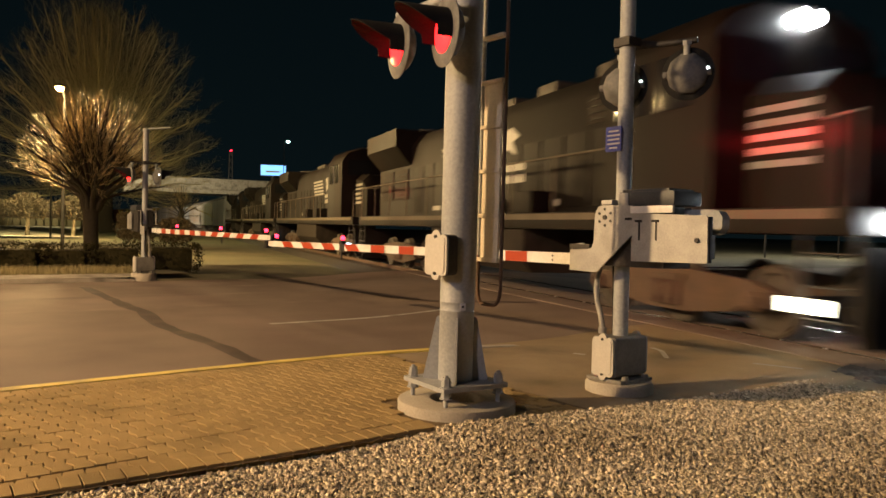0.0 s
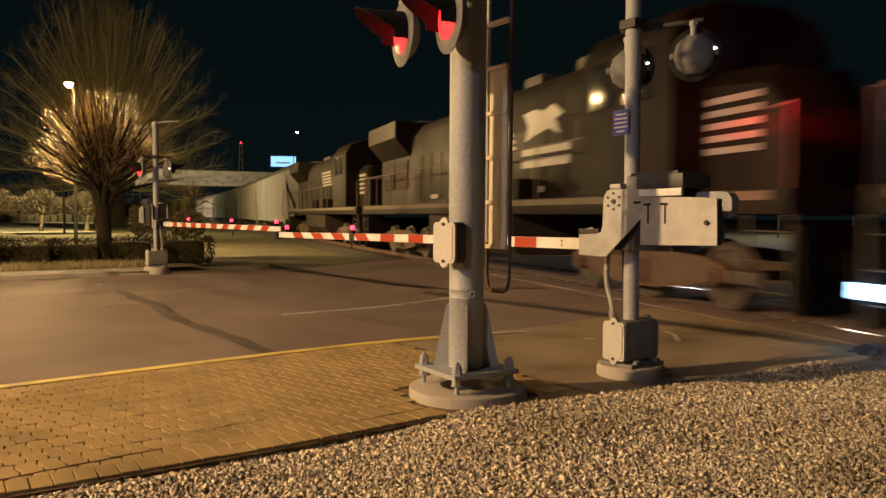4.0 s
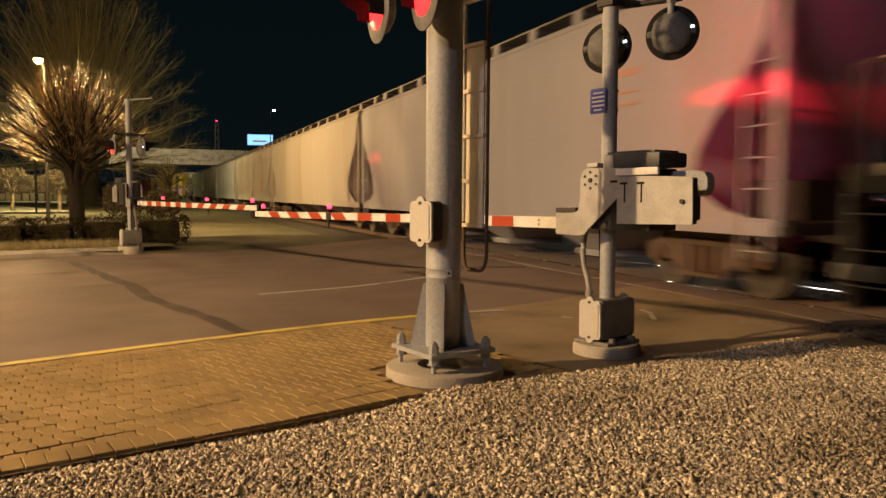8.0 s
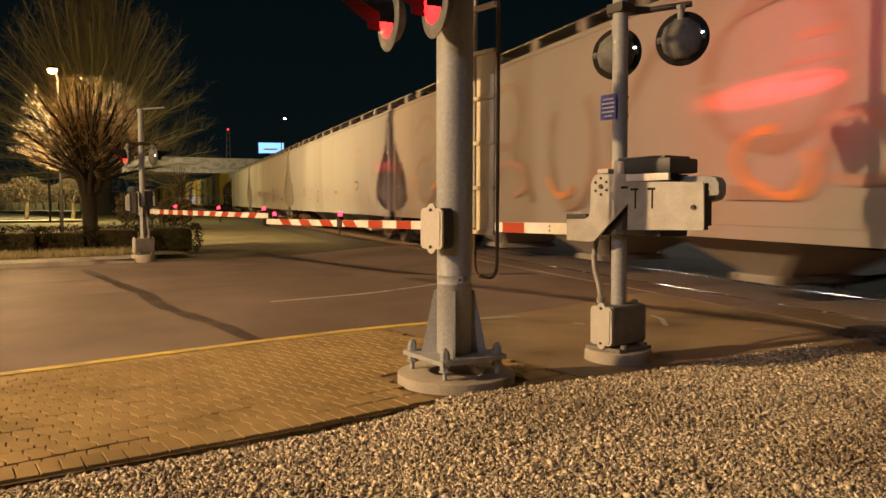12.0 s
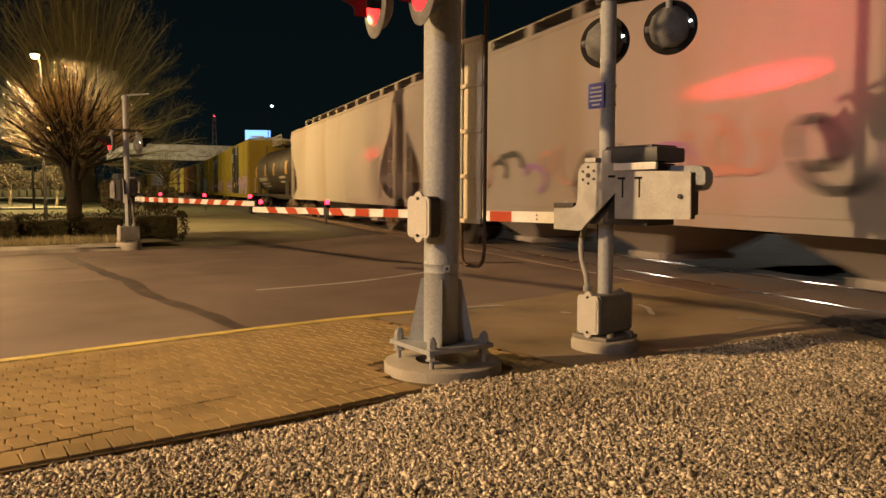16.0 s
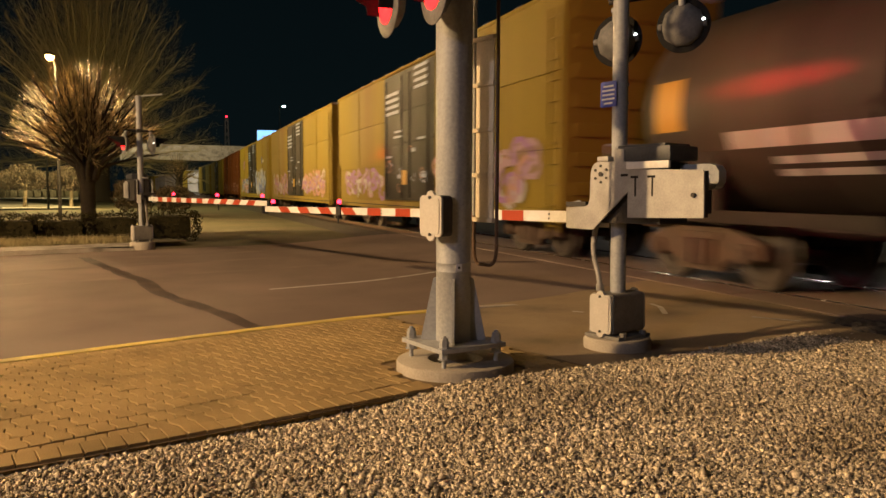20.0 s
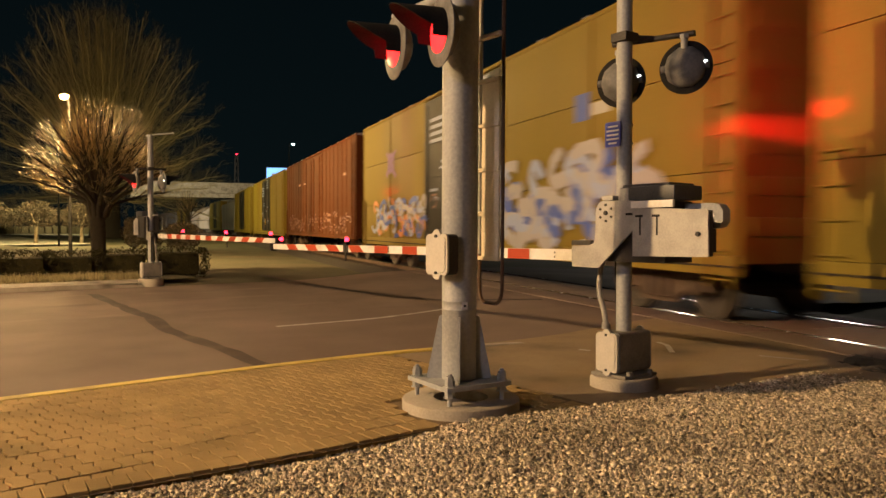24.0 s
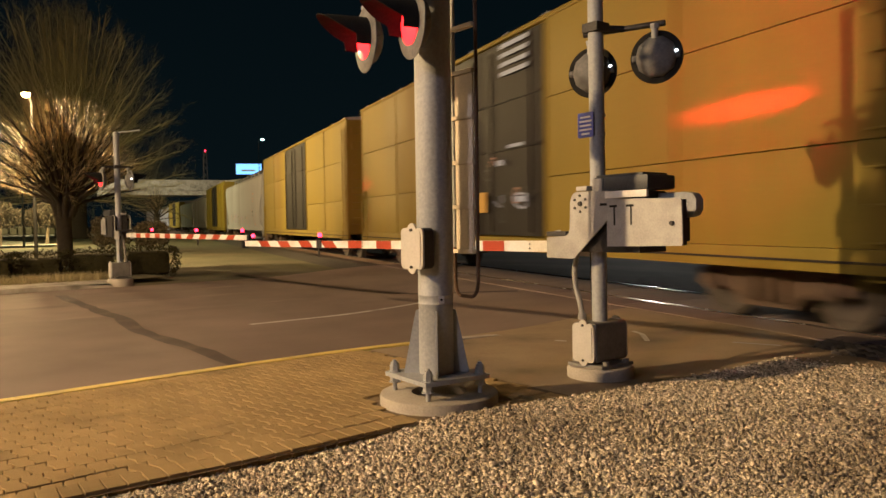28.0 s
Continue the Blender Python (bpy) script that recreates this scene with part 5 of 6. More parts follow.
    for e in (-1, 1):
        bogie(o, e * (h - 3.6), (-1.8, 0.0, 1.8), SIDE3)
        bm = B()
        loft(bm, [[Vector((x, e * y, z)) for x, z in ((-1.35, 0.15), (1.35, 0.15), (1.4, 1.2), (-1.4, 1.2))] for y in (h - 0.06, h + 0.06)])
        part("pilot", bm, LOCO_BLACK, o, "pilot plate")
        for s in (-1, 1):
            if e < 0 and lead:
                bm = B()
                lathe(bm, [(0.13, 0), (0.13, 0.05), (0.1, 0.075), (0, 0.085)], face_to((s * 1.0, -h - 0.1, 1.45), (0, -1, 0)), 18)
                part("ditch_light", bm, HEAD_GLOW, o, "ditch light, alight")
            bm = B()
            ym = e * (h - (0.65 if e < 0 else 0.2))
            box(bm, s * 1.47 - 0.05, s * 1.47 + 0.04, ym - 0.3, ym + 0.3, 0.46, 0.62, 0.008)
            part("boarding_step", bm, step or DARK, o, "lit boarding step" if step else "dark boarding step")
    if lead:
        for x in (-0.13, 0.13):
            bm = B()
            lathe(bm, [(0.11, 0), (0.11, 0.05), (0.08, 0.07), (0, 0.08)], face_to((x, yc0 - 0.03, 4.22), (0, -1, 0)), 18)
            part("headlight", bm, HEAD_GLOW, cab, "headlight, alight")
    couplers(o, h + 0.05)
    return o


V_TRAIN, Y_REF = 10.5, 11.7
train = []


def join_train(car, t0, t1):
    train.append((car, Y_REF + V_TRAIN * (t0 + t1) / 2))


# times at which the couplings pass the reference line
for k, (t0, t1) in enumerate(((-0.62, 1.45), (1.45, 3.48), (3.48, 5.55), (5.55, 7.47))):
    join_train(locomotive(V_TRAIN * (t1 - t0), "black diesel locomotive with white stripes, pulling the train", k == 0, 0.4 if k == 0 else -2.2, (STEP_WARM, STEP_COOL, None, None)[k]), t0, t1)
base_hopper = hopper(V_TRAIN * 1.91, GREY_CAR, "pale grey covered hopper car with a roof walkway")
cream_hopper = hopper(V_TRAIN * 1.91, CREAM_CAR, "cream covered hopper car with rust stains")
T_H = [7.47, 9.22, 11.09, 12.98, 14.88, 16.78]
for k, (a, b) in enumerate(zip(T_H, T_H[1:])):
    src = base_hopper if k in (0, 3) else cream_hopper
    used = [c for c, _ in train]
    c = src if src not in used else copy_thing(src, Matrix())
    if k == 0:
        c = hopper(V_TRAIN * (b - a), GREY_CAR, "pale grey covered hopper car next to the locomotives")
    join_train(c, a, b)
    if k == 2:
        c["label"] = "cream covered hopper car sprayed with huge pink letters"
    if k == 3:
        c["label"] = "pale grey covered hopper car with small dark graffiti"
specials = [c for c, _ in train]


def sprayed(owner, x, shapes, colour, thick, lift=0.0):
    """Thick rounded strokes through the (y, z) points of each shape; they spell nothing."""
    for pts in shapes:
        bm = B()
        rows = []
        n = len(pts)
        for i, (y, z) in enumerate(pts):
            a, b = pts[max(0, i - 1)], pts[min(n - 1, i + 1)]
            d = Vector((0, b[0] - a[0], b[1] - a[1])).normalized()
            side = Vector((0, -d.z, d.y)) * thick / 2 * (0.75 + 0.25 * math.sin(2.2 * i))
            p = Vector((x - 0.004 - lift, y, z))
            rows.append((bm.verts.new(p + side), bm.verts.new(p - side)))
        for a, b in zip(rows, rows[1:]):
            bm.faces.new((a[0], a[1], b[1], b[0]))
        part("graffiti_stroke", bm, SPRAY[colour], owner, "sprayed graffiti stroke")


def arc(y, z, ry, rz, a0, a1, n=16):
    return [(y + ry * math.cos(radians(a0 + (a1 - a0) * k / n)), z + rz * math.sin(radians(a0 + (a1 - a0) * k / n))) for k in range(n + 1)]


big = [arc(6.6, 2.9, 0.8, 0.55, 20, 270), arc(6.6, 1.85, 0.8, 0.55, 90, -160), arc(4.3, 2.5, 0.85, 1.15, 0, 350),
       [(2.6, 1.3), (2.5, 2.4), (2.4, 3.5)], arc(1.7, 2.95, 0.75, 0.6, 200, -150), [(1.5, 2.3), (0.9, 1.8), (0.5, 1.3)],
       arc(-0.9, 2.2, 0.7, 1.0, 130, 400), [(-2.2, 3.5), (-2.1, 2.3), (-2.3, 1.3)], [(-2.2, 2.4), (-3.2, 3.4)],
       arc(-5.3, 2.75, 1.05, 0.85, 0, 355), [(-6.3, 2.7), (-6.2, 1.9), (-5.6, 1.35), (-4.6, 1.4)], arc(-7.6, 2.3, 0.45, 1.0, 60, 300)]
sprayed(specials[6], -1.59, big, 8, 0.22)
graffiti(specials[6], -1.594, -7.9, 7.9, 1.15, 2.4, [6, 4, 6], 6, 9, 0.10)
graffiti(specials[7], -1.59, -7.0, 6.0, 1.15, 2.1, [6, 5, 6, 2, 6], 8, 18, 0.06)
graffiti(specials[8], -1.59, -7.8, 7.0, 1.15, 2.2, [5, 6, 6, 2, 5], 18, 20, 0.10)
for c in specials[4:9]:
    bars(c, -1.588, [(-6.3, -5.5, 2.75, 2.79), (-6.3, -5.6, 2.58, 2.62), (-6.3, -5.7, 3.0, 3.1)], SPRAY[6])
end_hopper = hopper(V_TRAIN * 1.64, CREAM_CAR, "cream covered hopper car with sloped ends", True)
join_train(end_hopper, 16.80, 18.44)
join_train(tank_car(V_TRAIN * 1.48, "black tank car with white markings and yellow plates"), 18.44, 19.92)
T_B = [19.92, 21.70, 23.53, 25.44]
ys = []
for k, (a, b) in enumerate(zip(T_B, T_B[1:])):
    c = boxcar(V_TRAIN * (b - a), YELLOW_CAR, DOOR_BLACK, "yellow boxcar with black doors and low graffiti", False, (2.25, 2.3, 2.5)[k])
    ys.append(c)
    join_train(c, a, b)
clean = [copy_thing(ys[1], Matrix()) for _ in range(4)]
for c in clean:
    c["label"] = "clean yellow boxcar with black doors"
rb = boxcar(V_TRAIN * 1.80, BROWN_CAR, BROWN_CAR, "reddish brown ribbed boxcar with scrawled graffiti", True)
join_train(rb, 25.44, 27.24)
join_train(clean[0], 27.24, 29.14)
join_train(clean[1], 29.18, 31.0)
tail = 31.0
for kind in ("grey", "yellow", "cream", "cream", "yellow", "grey", "cream"):
    if kind == "yellow":
        c, dt = clean.pop(), 1.82
    else:
        c, dt = copy_thing(base_hopper if kind == "grey" else cream_hopper, Matrix()), 1.91
    join_train(c, tail, tail + dt)
    tail += dt
graffiti(ys[0], -1.60, -7.6, -2.5, 0.98, 2.2, [3, 2, 3, 6, 2, 0], 21, 60, 0.13, 0.17)
graffiti(ys[0], -1.60, 2.4, 7.4, 1.0, 2.0, [2, 3, 0, 2], 22, 34, 0.13, 0.2)
graffiti(ys[1], -1.60, -7.6, -2.5, 0.98, 2.1, [3, 6, 0, 2, 6], 23, 60, 0.13, 0.18)
graffiti(ys[1], -1.60, 2.4, 7.6, 1.0, 2.1, [2, 6, 0, 3], 24, 36, 0.16, 0.2)
graffiti(ys[2], -1.60, -7.7, -2.4, 0.95, 2.6, [0, 7, 0, 1], 25, 44, 0.22, 0.17)
graffiti(ys[2], -1.60, 2.3, 7.7, 1.0, 2.2, [1, 0, 4, 7], 26, 40, 0.14, 0.2)
sprayed(ys[2], -1.60, [[(6.3, 2.85), (5.9, 3.2), (5.3, 3.6)], [(6.25, 3.6), (5.85, 3.25), (5.25, 2.8)], arc(5.8, 3.25, 0.3, 0.25, 0, 360)], 2, 0.2)
graffiti(rb, -1.586, -8.0, 7.6, 1.02, 1.9, [6, 3, 6, 6], 28, 70, 0.045, 0.16)
for c in (ys[0], ys[1], ys[2], clean[0] if clean else ys[0]):
    graffiti(c, -1.635, -1.9, 1.9, 1.2, 2.6, [5, 7, 6, 5], 31, 16, 0.035, 0.10)
    bars(c, -1.645, [(-0.14, 0.3, 1.42, 1.82)], PLATE_Y, "yellow plate on the door")
    bars(c, -1.645, [(-1.9, -0.8, z, z + 0.08) for z in (3.95, 4.12, 4.29, 4.46)] + [(0.6, 1.9, z, z + 0.09) for z in (3.45, 3.63, 3.81, 3.99)] + [(0.3, 1.0, 2.9, 2.96), (0.3, 1.1, 2.75, 2.81), (1.3, 1.9, 2.2, 2.27), (-1.7, -1.1, 2.6, 2.66), (-0.9, -0.6, 2.3, 2.4), (0.4, 0.7, 1.6, 1.7), (-1.8, -1.4, 1.6, 1.7)], SPRAY[7])
bars(train[13][0], -1.565, [(-6.0, -5.5, 3.05, 3.5)], SPRAY[1], "small dark emblem plate")
bars(train[13][0], -1.565, [(-6.6, -6.0, 3.1, 3.3)], STRIPE, "small white emblem plate")
bars(rb, -1.586, [(2.2, 2.8, 3.4, 3.5), (3.8, 4.4, 3.4, 3.5), (-7.2, -6.7, 3.3, 3.4), (-4.2, -3.4, 1.5, 1.62), (-4.2, -3.5, 1.72, 1.84)], SPRAY[6])


# ---- trees, hedge, far things ----
def bare_tree(place, height, spread, seed, label, limbs=34, side=9, fork=2.0, fine=1.0, twig_mat=None, stout=1.0, depth=4):
    """A bare, fan-shaped tree: many upright limbs bow out of one short trunk to a rounded outline, each with side twigs."""
    rnd = random.Random(seed)
    o = thing("bare_tree", Matrix.Translation(place), label, "tree")
    k0 = height / 7.0
    bm = B()
    rod(bm, (0, 0, -0.1), (0.02, 0, 0.4 * k0), 0.52 * k0, 0.42 * k0, 14)
    rod(bm, (0.02, 0, 0.38 * k0), (0.0, 0, fork), 0.42 * k0, 0.40 * k0, 14)
    rod(bm, (0, 0, fork - 0.04), (0.0, 0, fork + 0.5 * k0), 0.40 * k0, 0.26 * k0, 12)
    rod(bm, (0, 0, fork + 0.46 * k0), (0.0, 0, fork + 1.4 * k0), 0.26 * k0, 0.08 * k0, 10)
    part("trunk", bm, BARK, o, "short thick dark trunk")
    vs, fs = [], []

    def tube(pts, r0, r1, seg):
        b = len(vs)
        n = len(pts)
        for i, p in enumerate(pts):
            d = (pts[min(i + 1, n - 1)] - pts[max(i - 1, 0)]).normalized()
            t = d.to_track_quat("Z", "Y")
            r = r0 + (r1 - r0) * i / (n - 1)
            for k in range(seg):
                a = 2 * math.pi * k / seg
                vs.append(p + t @ Vector((r * math.cos(a), r * math.sin(a), 0)))
        for i in range(n - 1):
            for k in range(seg):
                fs.append((b + i * seg + k, b + i * seg + (k + 1) % seg, b + (i + 1) * seg + (k + 1) % seg, b + (i + 1) * seg + k))

    thin = []

    def twig(p, d, length, r, level):
        mark = len(fs)
        pts = [p]
        for i in range(3):
            d = (d + Vector((rnd.gauss(0, 0.12), rnd.gauss(0, 0.12), rnd.gauss(0.06, 0.08)))).normalized()
            pts.append(pts[-1] + d * length / 3)
        tube(pts, r, r * 0.45, 3)
        thin.append((mark, len(fs)))
        if level < depth and (level < 3 or rnd.random() < 0.6):
            for i in (1, 2, 3):
                for _ in range(2 if level < 2 else 1):
                    ax = Vector((rnd.gauss(0, 1), rnd.gauss(0, 1), rnd.gauss(0, 0.7))).normalized()
                    twig(pts[i], (d + ax * rnd.uniform(0.4, 0.8)).normalized(), length * rnd.uniform(0.4, 0.65), r * 0.55, level + 1)

    # a stout leader, with limbs fanning out of it at every height to a rounded outline
    hub = fork + 0.75 * k0
    for k in range(limbs):
        f = (k + 0.5) / limbs
        a = 2 * math.pi * (k * 0.618) + rnd.uniform(-0.2, 0.2)
        lift = radians(-20 + 108 * f ** 0.9)
        flat = Vector((math.cos(a), math.sin(a), 0))
        tip = Vector((0, 0, hub)) + (flat * math.cos(lift) * spread + Vector((0, 0, math.sin(lift) * (height - hub)))) * rnd.uniform(0.88, 1.04)
        foot = flat * 0.16 * k0 + Vector((0, 0, fork + (-0.35 + 1.5 * f * rnd.uniform(0.5, 1.0)) * k0))
        mid = foot.lerp(tip, 0.5) + Vector((0, 0, 0.05 * height * math.cos(lift) * rnd.uniform(0.0, 1.2)))
        pts = bow(foot, mid, tip, 9)
        for i in range(1, 9):
            pts[i] += Vector((rnd.gauss(0, 0.03), rnd.gauss(0, 0.03), rnd.gauss(0, 0.03))) * k0
        r0 = rnd.uniform(0.055, 0.105) * k0 * stout
        tube(pts, r0, 0.014 * k0, 6)
        for j in range(side):
            f2 = 0.22 + 0.76 * (j + rnd.random()) / side
            i = min(8, int(f2 * 9))
            p = pts[i].lerp(pts[i + 1], f2 * 9 - i)
            d = (pts[i + 1] - pts[i]).normalized()
            ax = Vector((rnd.gauss(0, 1), rnd.gauss(0, 1), rnd.gauss(0, 0.6))).normalized()
            twig(p, (d + ax * rnd.uniform(0.5, 0.95)).normalized(), rnd.uniform(0.45, 0.9) * k0 * (1.3 - 0.75 * f2), max(0.005 * k0, r0 * 0.32 * (1.1 - f2)) * fine, 1)
    me = bpy.data.meshes.new("crown")
    me.from_pydata(vs, [], fs)
    # limbs of the hazy tree take its raised twig colour as well
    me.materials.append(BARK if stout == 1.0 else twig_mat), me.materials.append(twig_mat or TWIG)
    for i, j in thin:
        for k in range(i, j):
            me.polygons[k].material_index = 1
    me.shade_smooth()
    part("crown", me, BARK, o, "crown of bare upright branches and twigs")
    return o


def fan_tree(place, height, spread, fork, seed, label):
    """A bare ornamental tree: a short trunk splits into upright stems, from which straight limbs fan to a domed outline."""
    rnd = random.Random(seed)
    o = thing("bare_tree", Matrix.Translation(place), label, "tree")
    bm = B()
    rod(bm, (0, 0, -0.1), (0.0, 0, 0.35), 0.36, 0.25, 14)
    rod(bm, (0, 0, 0.33), (-0.02, 0, fork - 0.2), 0.25, 0.26, 14)
    rod(bm, (-0.02, 0, fork - 0.24), (0.0, 0, fork + 0.3), 0.26, 0.34, 14)
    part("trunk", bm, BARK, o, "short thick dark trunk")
    vs, fs, thin = [], [], []

    def tube(pts, r0, r1, seg):
        b, n = len(vs), len(pts)
        for i, p in enumerate(pts):
            t = (pts[min(i + 1, n - 1)] - pts[max(i - 1, 0)]).normalized().to_track_quat("Z", "Y")
            r = r0 + (r1 - r0) * i / (n - 1)
            for k in range(seg):
                a = 2 * math.pi * k / seg
                vs.append(p + t @ Vector((r * math.cos(a), r * math.sin(a), 0)))
        for i in range(n - 1):
            for k in range(seg):
                fs.append((b + i * seg + k, b + i * seg + (k + 1) % seg, b + (i + 1) * seg + (k + 1) % seg, b + (i + 1) * seg + k))

    def shoot(p, d, length, r, level):
        pts = [p]
        for i in range(4):
            d = (d + Vector((rnd.gauss(0, 0.07), rnd.gauss(0, 0.07), rnd.gauss(0.05, 0.05)))).normalized()
            pts.append(pts[-1] + d * length / 4)
        mark = len(fs)
        tube(pts, r, r * 0.4, 4 if level == 1 else 3)
        if level > 1:
            thin.append((mark, len(fs)))
        if level < 2:
            for i in (1, 2, 3, 4):
                for _ in range(2):
                    ax = Vector((rnd.gauss(0, 1), rnd.gauss(0, 1), rnd.gauss(0, 0.8))).normalized()
                    shoot(pts[i], (d + ax * rnd.uniform(0.35, 0.65)).normalized(), length * rnd.uniform(0.45, 0.7), max(0.0038, r * 0.5), level + 1)

    limbs = 72
    for k in range(limbs):
        f = (k + 0.5) / limbs
        a = 2.399963 * k + rnd.uniform(-0.15, 0.15)
        lift = radians(4 + 84 * f ** 0.85)
        flat = Vector((math.cos(a), math.sin(a), 0))
        tip = Vector((0, 0, fork)) + (flat * math.cos(lift) * spread + Vector((0, 0, math.sin(lift) * (height - fork)))) * rnd.uniform(0.9, 1.02) + Vector((0, 0, 0.55 * math.cos(lift)))
        rise = (0.05 + 1.25 * (1 - abs(2 * f - 1)) * rnd.uniform(0.3, 1.0))
        foot = flat * (0.26 * (1 - 0.4 * f)) + Vector((0, 0, fork - 0.1 + 0.35 * f))
        knee = flat * (0.30 + 0.15 * rnd.random()) * (1.1 - 0.75 * f) + Vector((0, 0, fork + 0.25 + rise))
        pts = [foot] + bow(knee, knee.lerp(tip, 0.45) + Vector((0, 0, 0.10 * (tip - knee).length * (0.8 - f))), tip, 10)
        for i in range(2, 11):
            pts[i] += Vector((rnd.gauss(0, 0.022), rnd.gauss(0, 0.022), rnd.gauss(0, 0.022)))
        r0 = rnd.uniform(0.06, 0.10) * (1.15 - 0.3 * f)
        tube(pts, r0, 0.010, 6)
        for j in range(13):
            f2 = 0.36 + 0.62 * (j + rnd.random()) / 13
            i = min(10, int(f2 * 11))
            p = pts[i].lerp(pts[i + 1], f2 * 11 - i)
            d = (pts[i + 1] - pts[i]).normalized()
            ax = Vector((rnd.gauss(0, 1), rnd.gauss(0, 1), rnd.gauss(0, 0.7))).normalized()
            shoot(p, (d + ax * rnd.uniform(0.35, 0.7)).normalized(), rnd.uniform(0.4, 0.85) * (1.25 - 0.75 * f2), max(0.007, r0 * 0.36 * (1.1 - f2)), 1)
    me = bpy.data.meshes.new("crown")
    me.from_pydata(vs, [], fs)
    # dark limbs and pale twigs carry the lit-from-behind contrast in their colours
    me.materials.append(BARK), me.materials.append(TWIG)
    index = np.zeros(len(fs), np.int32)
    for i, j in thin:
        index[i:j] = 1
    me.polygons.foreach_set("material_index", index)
    me.shade_smooth()
    part("crown", me, BARK, o, "fan of bare limbs coloured dark as backlit, with fine twigs coloured pale as lit")
    return o


fan_tree((-2.48, 29.6, 0), 5.55, 2.62, 1.75, 3, "bare fan-shaped tree lit by a street lamp behind it")
bare_tree((-7.3, 97, 0), 26.5, 12.8, 8, "tall bare tree behind the lit tree, coloured pale as faint haze", 105, 34, 5.5, 0.72, HAZE_TWIG, 0.17, 3)
bare_tree((1.5, 80, 0), 5.0, 2.4, 9, "bare tree beside the railway", 20, 5)


def leaves(name, boxes, count, size, material, label, seed, kind="stuff", square=6.0):
    """Many small tilted leaves filling rounded boxes (x0, x1, y0, y1, z0, z1), denser towards their skins."""
    rnd = np.random.RandomState(seed)
    vs, fs = [], []
    total = sum((b[1] - b[0]) * (b[5] - b[4]) + (b[3] - b[2]) * (b[5] - b[4]) + (b[1] - b[0]) * (b[3] - b[2]) for b in boxes)
    for b in boxes:
        area = (b[1] - b[0]) * (b[5] - b[4]) + (b[3] - b[2]) * (b[5] - b[4]) + (b[1] - b[0]) * (b[3] - b[2])
        n = int(count * area / total)
        p = rnd.rand(n, 3) * 2 - 1
        ax = rnd.randint(0, 3, n)
        p[np.arange(n), ax] = np.where(rnd.rand(n) < 0.5, -1, 1) * rnd.uniform(0.82, 1.03, n)
        p /= np.maximum(1, (np.abs(p) ** square).sum(1) ** (1 / square))[:, None]
        p *= rnd.uniform(0.55 if square < 2.5 else 0.9, 1.06 if square < 2.5 else 1.0, n)[:, None]
        p[:, 2] = np.maximum(p[:, 2], -1)
        c = np.array([(b[0] + b[1]) / 2, (b[2] + b[3]) / 2, (b[4] + b[5]) / 2])
        e = np.array([(b[1] - b[0]) / 2, (b[3] - b[2]) / 2, (b[5] - b[4]) / 2])
        w = c + p * e + rnd.normal(0, 0.035, (n, 3))
        for q in w:
            u, v = rnd.normal(0, 1, 3), rnd.normal(0, 1, 3)
            u, v = u / np.linalg.norm(u) * size, v / np.linalg.norm(v) * size * 0.6
            k = len(vs)
            vs += [tuple(q - u), tuple(q + v), tuple(q + u), tuple(q - v)]
            fs.append((k, k + 1, k + 2, k + 3))
    me = bpy.data.meshes.new(name)
    me.from_pydata(vs, [], fs)
    me.materials.append(material)
    ob = part(name, me, material)
    return tagged(ob, label, "hedge", "", kind)


def hedge(name, pts, width, height, label, seed, density=420):
    """A clipped hedge along the points: a dark twiggy core inside a skin of leaves."""
    boxes = []
    core = B()
    for (xa, ya), (xb, yb) in zip(pts, pts[1:]):
        n = max(1, int(math.hypot(xb - xa, yb - ya) / 1.1))
        for k in range(n):
            t = (k + 0.5) / n
            x, y = xa + (xb - xa) * t, ya + (yb - ya) * t
            hh = height * (0.92 + 0.14 * noise.noise(Vector((x, y, seed))))
            boxes.append((x - 0.9, x + 0.9, y - width / 2, y + width / 2, -0.12, hh))
            box(core, x - 0.56, x + 0.56, y - width / 2 + 0.2, y + width / 2 - 0.2, -0.06, hh - 0.18, 0.16)
    ob = leaves(name, boxes, density * len(boxes), 0.034, LEAF, label, seed, square=3.6)
    part("core", core, LEAF, ob)
    return ob


hedge("hedge", [(0.9, 23.6), (-2.0, 22.7), (-12.0, 19.9)], 1.5, 0.82, "long low clipped evergreen hedge behind the verge", 4, 2200)
hedge("hedge", [(-12, 140), (-44, 131)], 2.0, 1.5, "dark shrubs beyond the car park", 6, 260)


SHRUB = mat("dry_shrub", (0.032, 0.024, 0.012), (0.062, 0.047, 0.024), 3, 0.8, 0, 0.0, 30, island=0.35)
PALE_BARK = mat("pale_bark", (0.26, 0.22, 0.15), (0.38, 0.33, 0.24), 5, 0.85, 0, 0.4, 40)
